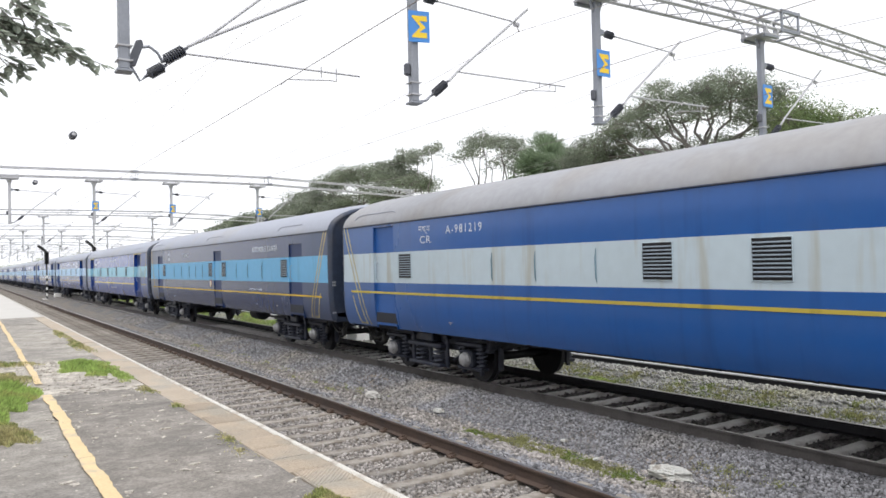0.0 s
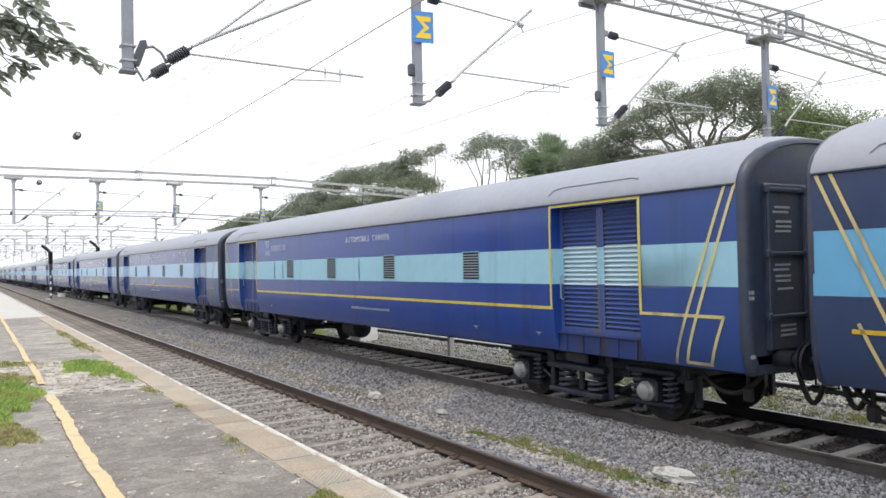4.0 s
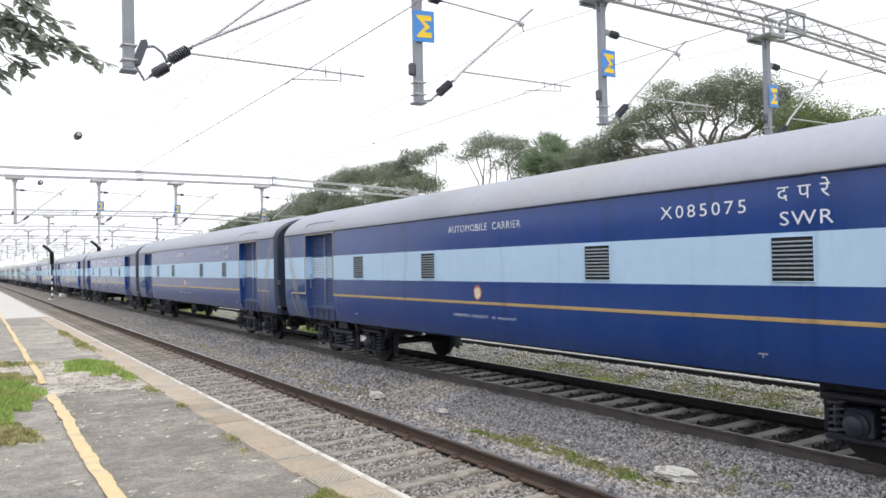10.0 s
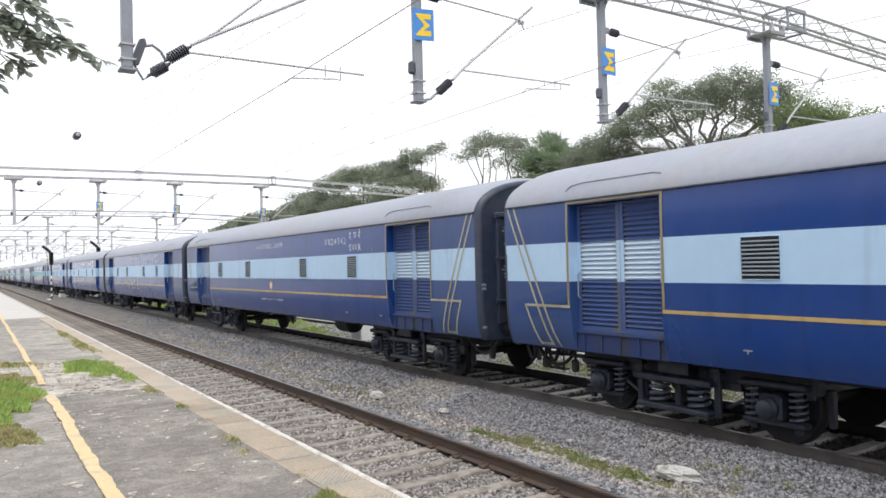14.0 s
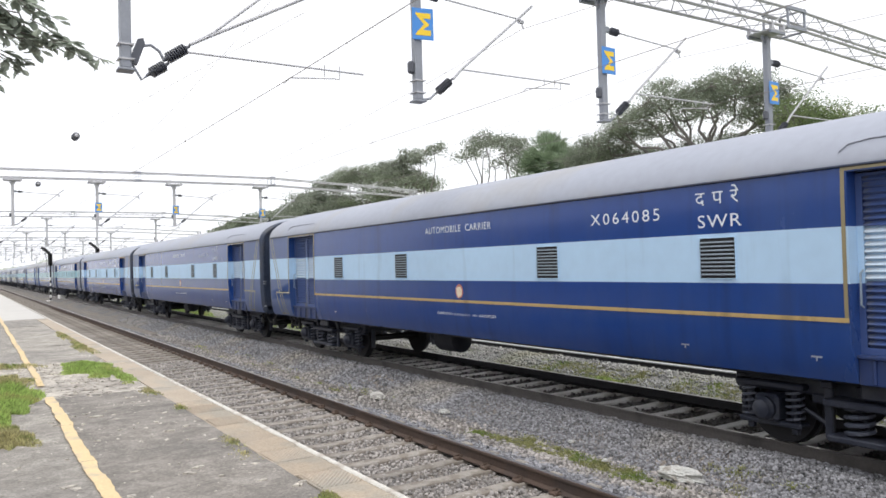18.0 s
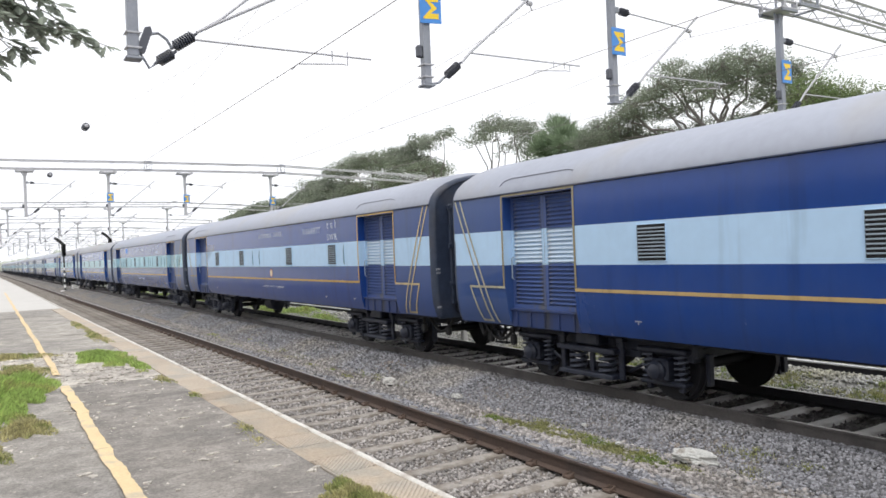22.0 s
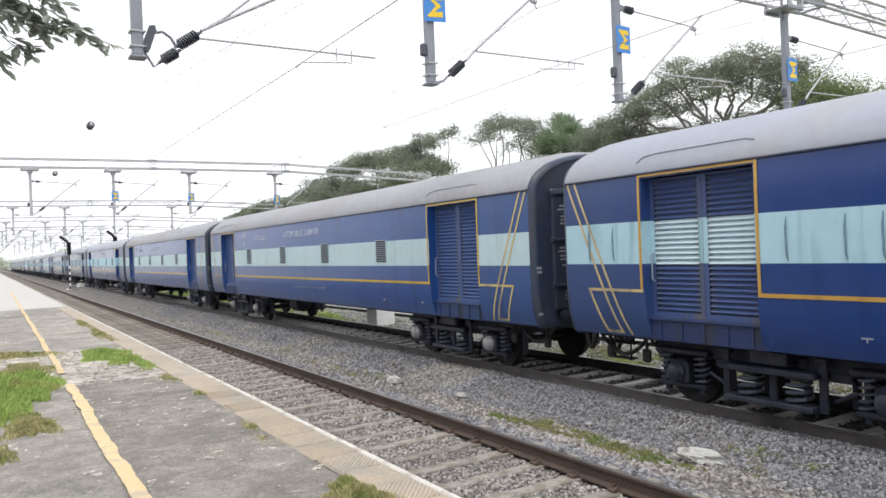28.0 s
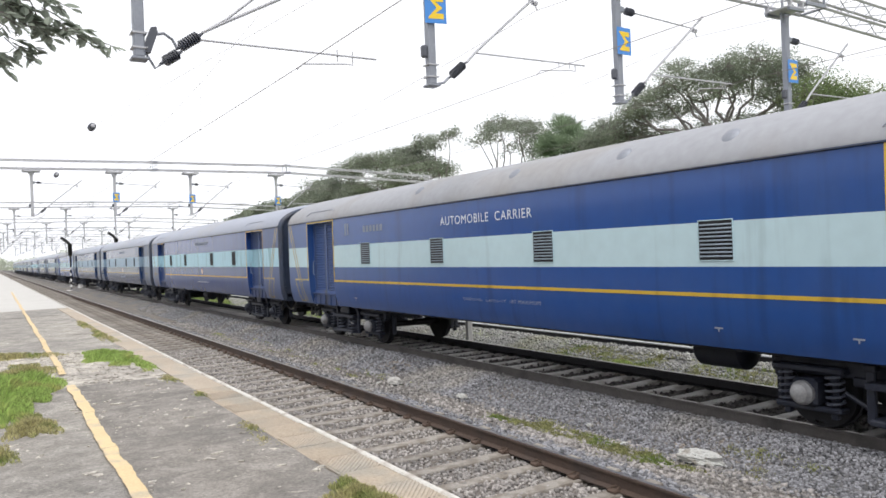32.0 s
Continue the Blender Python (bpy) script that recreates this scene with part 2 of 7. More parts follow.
M_RAIL = mat("rail_rust", (0.078, 0.052, 0.04), 0.75, var=0.3, big=1.5, fine=30, bump=0.3, col2=(0.055, 0.04, 0.034), amount=0.5)
M_RAIL_DARK = mat("rail_near_black", (0.02, 0.019, 0.023), 0.6, var=0.3, big=1.5, fine=30, bump=0.3)
M_RAIL_DUSTY = mat("rail_dusty", (0.1, 0.09, 0.086), 0.75, var=0.3, big=1.5, fine=30, bump=0.3, col2=(0.05, 0.045, 0.044), amount=0.4)
M_RAIL_TOP = mat("rail_head_worn", (0.4, 0.37, 0.35), 0.34, metal=0.85, var=0.15, big=2, fine=40, bump=0.05)
M_RAIL_BRIGHT = mat("rail_head_polished", (0.6, 0.6, 0.62), 0.35, metal=0.6, var=0.08, big=2, fine=40, bump=0.02)
M_BALLAST_PALE = mat("ballast_sheet_pale", (0.29, 0.285, 0.265), 0.9, cells=22, bump=0.9, dist=0.03, var=0.25, big=0.5, fine=30, col2=(0.25, 0.26, 0.18), amount=0.45)
M_STONE_PALE = mat("ballast_stone_pale", (0.36, 0.355, 0.34), 0.85, var=0.2, big=0.35, fine=25, bump=0.3, island=0.45, col2=(0.33, 0.32, 0.25), amount=0.42)
M_SOIL = mat("track_soil", (0.195, 0.18, 0.165), 0.95, var=0.3, big=1.2, fine=20, bump=0.5, dist=0.02, cells=30, col2=(0.2, 0.17, 0.14), amount=0.5)
M_CLIP = mat("rail_clip_rust", (0.085, 0.055, 0.04), 0.8, var=0.3)
M_CONC = concrete("platform_concrete", (0.35, 0.325, 0.29), (0.25, 0.233, 0.212))
M_CONC_DARK = concrete("platform_dark_screed", (0.24, 0.219, 0.197), (0.178, 0.164, 0.15))
M_CONC_MID = concrete("platform_worn_screed", (0.3, 0.278, 0.25), (0.215, 0.2, 0.184))
M_CONC_ROUGH = concrete("platform_broken_concrete", (0.52, 0.48, 0.425), (0.36, 0.33, 0.295), True)
M_CONC_NEW = mat("platform_pale_concrete", (0.5, 0.485, 0.46), 0.9, var=0.12, big=0.4, fine=8, bump=0.3)
M_COPING = mat("coping_sandstone", (0.43, 0.36, 0.285), 0.92, var=0.24, big=1.6, fine=34, bump=0.55, jitter=0.05, col2=(0.33, 0.3, 0.255), amount=0.5)
M_WHITE_LINE = mat("worn_white_paint", (0.6, 0.58, 0.54), 0.75, var=0.22, big=5, fine=30, bump=0.25, col2=(0.38, 0.34, 0.3), amount=0.45)
M_YELLOW_LINE = mat("worn_yellow_paint", (0.68, 0.52, 0.3), 0.8, var=0.2, big=3, fine=40, bump=0.3, col2=(0.45, 0.38, 0.28), amount=0.32)
M_STEEL = mat("galvanised_steel", (0.27, 0.285, 0.325), 0.5, metal=0.35, var=0.15, big=3, fine=25, bump=0.08)
M_STEEL_LIGHT = mat("aluminium_paint", (0.46, 0.46, 0.49), 0.55, metal=0.1, var=0.15, big=2, fine=25, bump=0.08)
M_INS = mat("insulator_porcelain", (0.075, 0.08, 0.1), 0.28, var=0.15)
M_WIRE = mat("overhead_copper", (0.27, 0.24, 0.23), 0.5, metal=0.3, var=0.1)
M_SIGN_BLUE = mat("sign_blue", (0.06, 0.25, 0.66), 0.45, var=0.06, bump=0.03)
M_SIGN_YELLOW = mat("sign_yellow", (0.85, 0.58, 0.03), 0.45, var=0.06, bump=0.03)
M_ROOF = mat("coach_roof_grey", (0.328, 0.35, 0.415), 0.6, var=0.1, big=0.5, fine=7, bump=0.06, dist=0.02, col2=(0.32, 0.325, 0.35), amount=0.35)
M_ROOF_OLD = mat("coach_roof_stained", (0.318, 0.325, 0.353), 0.65, var=0.16, big=0.5, fine=7, bump=0.08, dist=0.02, col2=(0.28, 0.275, 0.28), amount=0.45)
M_END = mat("coach_end_grime", (0.036, 0.05, 0.086), 0.42, var=0.35, big=1.0, fine=9, bump=0.1, col2=(0.055, 0.056, 0.068), amount=0.4)
M_UNDER = mat("underframe_grime", (0.007, 0.01, 0.021), 0.6, var=0.35, big=2, fine=20, bump=0.25, col2=(0.014, 0.016, 0.024), amount=0.4)
M_BOGIE = mat("bogie_grime", (0.015, 0.019, 0.035), 0.5, var=0.4, big=3, fine=20, bump=0.25, col2=(0.03, 0.033, 0.045), amount=0.45)
M_SPRING = mat("bogie_spring", (0.06, 0.068, 0.095), 0.42, var=0.3, big=4, fine=20, bump=0.2)
M_HUB = mat("axle_cap_aluminium", (0.32, 0.32, 0.33), 0.45, metal=0.25, var=0.3, big=5, fine=30, bump=0.2, col2=(0.11, 0.105, 0.1), amount=0.4)
M_WHEEL = mat("wheel_steel", (0.011, 0.011, 0.015), 0.6, var=0.3, bump=0.2)
M_RUBBER = mat("hose_rubber", (0.013, 0.013, 0.014), 0.6, var=0.2)
M_STENCIL = mat("stencil_white", (0.34, 0.36, 0.4), 0.6, var=0.3, big=9, fine=40, bump=0.03)
# near-black that stands for the shade inside vents and louvre slots
M_DARK = mat("gap_shade", (0.012, 0.012, 0.014), 0.8, var=0.2)
M_SLAT = mat("vent_slat", (0.28, 0.34, 0.4), 0.5, var=0.2)
M_SEAM = mat("rubbed_seam", (0.13, 0.22, 0.28), 0.6, var=0.3, big=6, fine=30, bump=0.05)
M_LETTER = mat("white_lettering", (0.66, 0.72, 0.8), 0.55, var=0.08, big=6, fine=30, bump=0.03)
M_LETTER_DIM = mat("faded_lettering", (0.24, 0.275, 0.35), 0.6, var=0.15, big=6, fine=30, bump=0.03)
M_CREST = mat("crest_paint", (0.42, 0.15, 0.11), 0.6, var=0.2, big=9, fine=40, col2=(0.6, 0.5, 0.42), amount=0.3)
M_CREST_IN = mat("crest_emblem", (0.72, 0.62, 0.47), 0.6, var=0.35, big=30, fine=60)
M_BARK = mat("bark", (0.17, 0.155, 0.145), 0.95, var=0.3, big=1.5, fine=15, bump=0.8, dist=0.03)
# next two leaf tones are paled: haze before the trees is in the colour
M_LEAF = mat("leaf_rain_tree", (0.23, 0.265, 0.195), 0.6, var=0.2, big=0.35, fine=6, bump=0, island=0.3, col2=(0.265, 0.3, 0.225), amount=0.5, thin=0.55)
M_LEAF_DARK = mat("leaf_dark", (0.27, 0.3, 0.24), 0.6, var=0.2, big=0.35, fine=6, bump=0, island=0.3, col2=(0.26, 0.29, 0.225), amount=0.5, thin=0.55)
M_LEAF_FRESH = mat("leaf_fresh", (0.19, 0.26, 0.115), 0.6, var=0.2, big=0.35, fine=6, bump=0, island=0.3, col2=(0.24, 0.29, 0.14), amount=0.5, thin=0.55)
M_LEAF_PALM = mat("leaf_palm", (0.24, 0.31, 0.2), 0.5, var=0.2, bump=0, island=0.3, thin=0.5)
M_LEAF_NEAR = mat("leaf_near", (0.3, 0.335, 0.28), 0.4, var=0.25, big=4, fine=20, bump=0.05, island=0.5, thin=0.6)
M_GRASS = mat("grass_green", (0.43, 0.56, 0.18), 0.65, var=0.25, big=2, fine=9, bump=0, island=0.4, col2=(0.45, 0.46, 0.18), amount=0.4, thin=0.62)
M_GRASS_DRY = mat("grass_dry", (0.5, 0.46, 0.24), 0.7, var=0.25, big=2, fine=9, bump=0, island=0.4, col2=(0.2, 0.25, 0.07), amount=0.45, thin=0.45)
M_WEED = mat("weed_olive", (0.37, 0.37, 0.17), 0.7, var=0.25, big=2, fine=9, bump=0, island=0.4, col2=(0.2, 0.27, 0.07), amount=0.45, thin=0.45)
M_EARTH = mat("earth_grass", (0.23, 0.29, 0.13), 0.95, var=0.35, big=0.12, fine=3, bump=0.6, dist=0.05, col2=(0.24, 0.22, 0.15), amount=0.55)
M_WALLPAINT = mat("whitewash", (0.88, 0.87, 0.85), 0.85, var=0.12, big=2, fine=15, bump=0.2, col2=(0.62, 0.6, 0.56), amount=0.25)
M_WALL = mat("wall_plaster", (0.36, 0.34, 0.3), 0.9, var=0.2, big=0.6, fine=14, bump=0.3, col2=(0.28, 0.26, 0.23), amount=0.5)
M_PLASTIC = mat("dirty_white_plastic", (0.5, 0.5, 0.48), 0.45, var=0.3, big=9, fine=30, bump=0.6, dist=0.02, col2=(0.27, 0.25, 0.22), amount=0.5)
M_BLACK = mat("signal_black", (0.014, 0.014, 0.015), 0.5, var=0.2)
M_LENS = mat("signal_lens_red", (0.25, 0.02, 0.015), 0.2, var=0.1)
# distance haze is put into this pale leaf colour
M_FAR = mat("far_foliage_hazed", (0.55, 0.58, 0.5), 0.9, var=0.15, island=0.15, bump=0)


# ---- mesh helpers ----
class Geo:
    """Collects vertices and faces of one mesh, with a material slot a face."""

    def __init__(self):
        self.v, self.f, self.m = [], [], []
        self.fat = 1.0

    def face(self, pts, m=0):
        k = len(self.v)
        self.v += [tuple(p) for p in pts]
        self.f.append(tuple(range(k, k + len(pts))))
        self.m.append(m)

    def box(self, x0, x1, y0, y1, z0, z1, m=0, c=0.0):
        """A box, its edges chamfered by c."""
        if c <= 0:
            k = len(self.v)
            self.v += [(x, y, z) for x in (x0, x1) for y in (y0, y1) for z in (z0, z1)]
            for q in ((0, 1, 3, 2), (4, 6, 7, 5), (0, 4, 5, 1), (2, 3, 7, 6), (0, 2, 6, 4), (1, 5, 7, 3)):
                self.f.append(tuple(k + i for i in q))
                self.m.append(m)
            return
        cx, cy, cz = (x0 + x1) / 2, (y0 + y1) / 2, (z0 + z1) / 2
        hx, hy, hz = (x1 - x0) / 2, (y1 - y0) / 2, (z1 - z0) / 2
        c = min(c, hx * 0.9, hy * 0.9, hz * 0.9)
        k = len(self.v)
        index = {}
        for sx in (-1, 1):
            for sy in (-1, 1):
                for sz in (-1, 1):
                    for ax in range(3):
                        p = [cx + sx * (hx - c), cy + sy * (hy - c), cz + sz * (hz - c)]
                        p[ax] += (sx, sy, sz)[ax] * c
                        index[sx, sy, sz, ax] = len(self.v)
                        self.v.append(tuple(p))
        add = []
        for ax in range(3):
            for s in (-1, 1):
                o = [a for a in range(3) if a != ax]
                q = []
                for a, b in ((-1, -1), (1, -1), (1, 1), (-1, 1)):
                    sg = [0, 0, 0]
                    sg[ax], sg[o[0]], sg[o[1]] = s, a, b
                    q.append(index[sg[0], sg[1], sg[2], ax])
                flip = (s > 0) == (ax == 1)
                add.append(q[::-1] if flip else q)
        for ax in range(3):
            o = [a for a in range(3) if a != ax]
            for a in (-1, 1):
                for b in (-1, 1):
                    sg = [0, 0, 0]
                    q = []
                    for s, which in ((-1, o[0]), (1, o[0]), (1, o[1]), (-1, o[1])):
                        sg[ax], sg[o[0]], sg[o[1]] = s, a, b
                        q.append(index[sg[0], sg[1], sg[2], which])
                    add.append(q)
        for sx in (-1, 1):
            for sy in (-1, 1):
                for sz in (-1, 1):
                    add.append([index[sx, sy, sz, a] for a in range(3)])
        mid = Vector((cx, cy, cz))
        for q in add:
            p = [Vector(self.v[i]) for i in q]
            n = (p[1] - p[0]).cross(p[2] - p[1])
            ctr = sum(p, Vector()) / len(p)
            self.f.append(tuple(q if n.dot(ctr - mid) > 0 else q[::-1]))
            self.m.append(m)

    def tube(self, pts, r, n=6, m=0, caps=True):
        """A round bar along pts; r one radius or one for each point."""
        pts = [Vector(p) for p in pts]
        rs = [r * self.fat] * len(pts) if isinstance(r, (int, float)) else list(r)
        k = len(self.v)
        side = None
        for i, p in enumerate(pts):
            d = (pts[min(i + 1, len(pts) - 1)] - pts[max(i - 1, 0)]).normalized()
            if side is None:
                side = d.cross(Vector((0, 0, 1)) if abs(d.z) < 0.9 else Vector((0, 1, 0))).normalized()
            else:
                side = (side - d * side.dot(d)).normalized()
            up = side.cross(d)
            for j in range(n):
                a = 2 * math.pi * j / n
                self.v.append(tuple(p + (side * math.cos(a) + up * math.sin(a)) * rs[i]))
        for i in range(len(pts) - 1):
            for j in range(n):
                a, b = k + i * n + j, k + i * n + (j + 1) % n
                self.f.append((a, a + n, b + n, b))
                self.m.append(m)
        if caps:
            self.f.append(tuple(k + j for j in range(n)))
            self.f.append(tuple(k + (len(pts) - 1) * n + j for j in reversed(range(n))))
            self.m += [m, m]

    def turned(self, p, axis, prof, n=14, m=0):
        """A turned body: prof holds (distance along axis, radius)."""
        ax = Vector(axis).normalized()
        self.tube([Vector(p) + ax * a for a, _ in prof], [max(b, 0.001) for _, b in prof], n, m)

    def extrude(self, prof, y0, y1, m=0, closed=True, caps=True):
        """A profile of (x, z) pulled along y; m a slot or one for each edge."""
        k, n = len(self.v), len(prof)
        self.v += [(x, y0, z) for x, z in prof] + [(x, y1, z) for x, z in prof]
        for i in range(n if closed else n - 1):
            j = (i + 1) % n
            self.f.append((k + i, k + j, k + n + j, k + n + i))
            self.m.append(m if isinstance(m, int) else m[i])
        if caps and closed:
            mm = m if isinstance(m, int) else m[0]
            self.f.append(tuple(k + i for i in reversed(range(n))))
            self.f.append(tuple(k + n + i for i in range(n)))
            self.m += [mm, mm]

    def weld(self, step=1e-4):
        """Joins corners that share a place."""
        seen, to, keep = {}, [], []
        for v in self.v:
            k = tuple(round(c / step) for c in v)
            if k not in seen:
                seen[k] = len(keep)
                keep.append(v)
            to.append(seen[k])
        self.v, self.f = keep, [tuple(to[i] for i in f) for f in self.f]
        return self

    def mesh(self, name, mats, smooth=True, angle=35):
        me = bpy.data.meshes.new(name)
        me.from_pydata(self.v, [], self.f)
        for mt in mats if isinstance(mats, (list, tuple)) else [mats]:
            me.materials.append(mt)
        me.polygons.foreach_set("material_index", self.m)
        if smooth:
            me.polygons.foreach_set("use_smooth", [True] * len(self.f))
            me.update()
            me.set_sharp_from_angle(angle=radians(angle))
        me.update()
        return me


def part(name, data, parent, m=None, label=""):
    """One mesh object under a thing or a part."""
    ob = new(name, data)
    ob.parent = parent
    if m is not None:
        ob.matrix_basis = m
    if label:
        ob["label"] = label
    return ob


def empty(name, m, label="", category="", group="", kind=""):
    ob = new(name)
    ob.empty_display_size = 0.3
    ob.matrix_basis = m
    return tagged(ob, label, category, group, kind)


def fast_mesh(name, verts, faces_n, mats, index=None):
    """A mesh from numpy vertices, faces of one size listed in vertex order."""
    me = bpy.data.meshes.new(name)
    idx = np.asarray(faces_n, dtype=np.int32)
    nf, size = idx.shape
    me.vertices.add(len(verts))
    me.vertices.foreach_set("co", np.asarray(verts, dtype=np.float32).ravel())
    me.loops.add(nf * size)
    me.loops.foreach_set("vertex_index", idx.ravel())
    me.polygons.add(nf)
    me.polygons.foreach_set("loop_start", np.arange(0, nf * size, size, dtype=np.int32))
    for mt in mats if isinstance(mats, (list, tuple)) else [mats]:
        me.materials.append(mt)
    if index is not None:
        me.polygons.foreach_set("material_index", np.asarray(index, dtype=np.int32))
    me.update(calc_edges=True)
    return me


# ---- the plan: tracks run along y, rail heads at z = 0 ----
TRACKS = (4.57, 9.54, 14.22, 20.1)
TRAIN_X = TRACKS[1]
PLAT_Z, PLAT_EDGE = 0.534, 2.91
BED_Z = -0.235

ground = Geo()
for x0, x1 in ((-2500, -14), (-14, 60), (60, 2500)):
    for y0, y1 in ((-1500, -60), (-60, 250), (250, 4000)):
        ground.face([(x0, y0, -0.62), (x1, y0, -0.62), (x1, y1, -0.62), (x0, y1, -0.62)])
tagged(new("ground", ground.mesh("ground", M_EARTH, False)), "flat grassy earth beside the railway tracks", "ground", kind="structure")


def bed_height(x, y):
    """The ballast's surface across the tracks, with a shallow dip between them."""
    near = min(abs(x - c) for c in TRACKS)
    dip = max(0.0, near - 1.35)
    z = BED_Z - min(0.16, 0.14 * dip) + 0.02 * noise.noise((x * 0.9, y * 0.5, 3.1))
    if abs(x - TRACKS[0]) < 1.6:
        z += 0.014
    if abs(x - TRACKS[2]) < 1.6:
        z += 0.05
    if 0.95 < abs(x - TRACKS[1]) < 1.9:
        d = abs(x - TRACKS[1])
        z += 0.09 * min(1.0, (d - 0.95) / 0.06, (1.9 - d) / 0.4)
    return z


def ballast_bed():
    xs = list(np.arange(2.6, 23.6, 0.3))
    ys = list(np.arange(-6, 40, 0.8)) + list(np.arange(40, 120, 5)) + list(np.arange(120, 701, 40))
    v = []
    for y in ys:
        for x in xs:
            z = bed_height(x, y)
            if x > 22.3:
                z -= (x - 22.3) * 0.5
            v.append((x, y, z))
    n = len(xs)
    f, mi = [], []
    for j in range(len(ys) - 1):
        for i in range(n - 1):
            a = j * n + i
            f.append((a, a + 1, a + n + 1, a + n))
            mi.append(1 if xs[i] < 5.9 else 3 if 6.2 < xs[i] < 7.15 else 2 if any(abs(xs[i] + 0.15 - c) < 0.95 for c in TRACKS[1:2]) else 4 if xs[i] > TRACKS[1] + 0.9 else 0)
    tagged(new("ballast_bed", fast_mesh("ballast_bed", v, f, [M_BALLAST, M_BALLAST_BROWN, M_BALLAST_OILY, M_SOIL, M_BALLAST_PALE], mi)), "grey crushed stone ballast under the railway tracks", "ballast", kind="structure")


ballast_bed()


def ridges(g, x0, x1, y0, y1, h, lean):
    """Slanting raised ribs that fill one tile."""
    d = Vector((0.62, 0.78 * lean, 0))
    nrm = Vector((-d.y, d.x, 0))
    mid = Vector(((x0 + x1) / 2, (y0 + y1) / 2, 0))
    for k in range(-12, 13):
        p = mid + nrm * 0.034 * k
        lo, hi = -9.0, 9.0
        for c, e, a, b in ((p.x, d.x, x0, x1), (p.y, d.y, y0, y1)):
            u, v = sorted(((a - c) / e, (b - c) / e))
            lo, hi = max(lo, u), min(hi, v)
        if hi - lo > 0.02:
            a, b, w = p + d * lo, p + d * hi, nrm * 0.008
            up, down = Vector((0, 0, h + 0.008)), Vector((0, 0, h - 0.002))
            g.face([a - w * 1.5 + down, b - w * 1.5 + down, b - w * 0.6 + up, a - w * 0.6 + up])
            g.face([a - w * 0.6 + up, b - w * 0.6 + up, b + w * 0.6 + up, a + w * 0.6 + up])
            g.face([a + w * 0.6 + up, b + w * 0.6 + up, b + w * 1.5 + down, a + w * 1.5 + down])


def platform():
    p = empty("platform", pose(0, 0, 0), "weathered concrete station platform with a white edge and yellow line", "platform", kind="structure")
    g = Geo()
    g.extrude([(-9, -0.7), (PLAT_EDGE - 0.12, -0.7), (PLAT_EDGE - 0.12, PLAT_Z - 0.03), (-9, PLAT_Z - 0.03)], -40, 320)
    part("platform_core", g.mesh("platform_core", M_CONC, False), p)
    rnd = random.Random(4)
    cuts = (-40, -6, 5.2, 12.4, 14.0, 15.6, 17.3, 21.5, 25.6, 30.2, 35.0)
    for i in range(len(cuts) - 1):
        y0, y1 = cuts[i], cuts[i + 1]
        mt = M_CONC_ROUGH if 12 < y0 < 17 else M_CONC
        for x0, x1 in ((-8.98, -3.2), (-3.2, 0.96), (0.96, 2.425)) if y1 < 13 else ((-8.98, -3.2), (-3.2, 2.425)):
            if y1 < 13:
                mt = M_CONC_DARK if x0 > 0.9 else M_CONC_MID
            h = PLAT_Z + rnd.uniform(-0.006, 0.004)
            g = Geo()
            n = 14
            ny = max(3, int((y1 - y0) / 0.4)) if y0 > -6 else 4
            ragged = lambda a, b: 0.03 * noise.noise((a * 2.1, b * 1.7, 8.0 + i))
            pts = []
            for b in range(ny + 1):
                for a in range(n + 1):
                    u, w = x0 + (x1 - x0) * a / n, y0 + (y1 - y0) * b / ny
                    dz = 0.012 * noise.noise((u * 1.3, w * 1.1, i)) + 0.006 * noise.noise((u * 5, w * 5, i))
                    ex = ragged(w, u) if a == n else 0.8 * ragged(w, u) if a == 0 else 0
                    ey = ragged(u, w) if b in (0, ny) else 0
                    edge = -0.002 if a in (0, n) or b in (0, ny) else 0
                    pts.append((u + ex, w + ey * 0.3, h + dz + edge))
            g.v = pts
            for b in range(ny):
                for a in range(n):
                    k = b * (n + 1) + a
                    g.f.append((k, k + 1, k + n + 2, k + n + 1))
                    g.m.append(0)
            part("slab", g.mesh("slab", mt), p)
    g = Geo()
    g.box(-8.98, PLAT_EDGE - 0.1, 35.03, 318, PLAT_Z - 0.02, PLAT_Z + 0.006, 0, 0.01)
    part("slab", g.mesh("slab", M_CONC_NEW), p, label="pale smooth concrete slab")
    # coping stones along the edge, then ribbed tiles where the camera stands
    y = -12.0
    while y < 34.5:
        ln = rnd.uniform(1.1, 1.5)
        if 0.5 < y < 10.5:
            ln = 0.5
        y1 = min(y + ln, 35)
        g = Geo()
        h = PLAT_Z + rnd.uniform(-0.006, 0.006)
        xo = 2.43 + rnd.uniform(-0.02, 0.02)
        g.box(xo, PLAT_EDGE - 0.062, y + 0.004, y1 - 0.004, PLAT_Z - 0.06, h, 0, 0.006)
        if 0.5 < y < 10.5:
            ridges(g, xo + 0.015, PLAT_EDGE - 0.075, y + 0.015, y1 - 0.015, h, 1 if int(y * 2) % 2 else -1)
        part("coping_tile" if 0.5 < y < 10.5 else "coping_stone", g.mesh("coping", M_COPING), p)
        y = y1
    y = -12.0
    while y < 120:
        ln = rnd.uniform(1.6, 2.2)
        g = Geo()
        w = rnd.uniform(-0.006, 0.006)
        g.box(PLAT_EDGE - 0.06, PLAT_EDGE + 0.005 + w, y, y + ln - 0.006, PLAT_Z - 0.16, PLAT_Z + 0.008, 0, 0.012)
        part("edge_stone", g.mesh("edge_stone", M_WHITE_LINE), p, label="white painted edge stone")
        y += ln
    g = Geo()
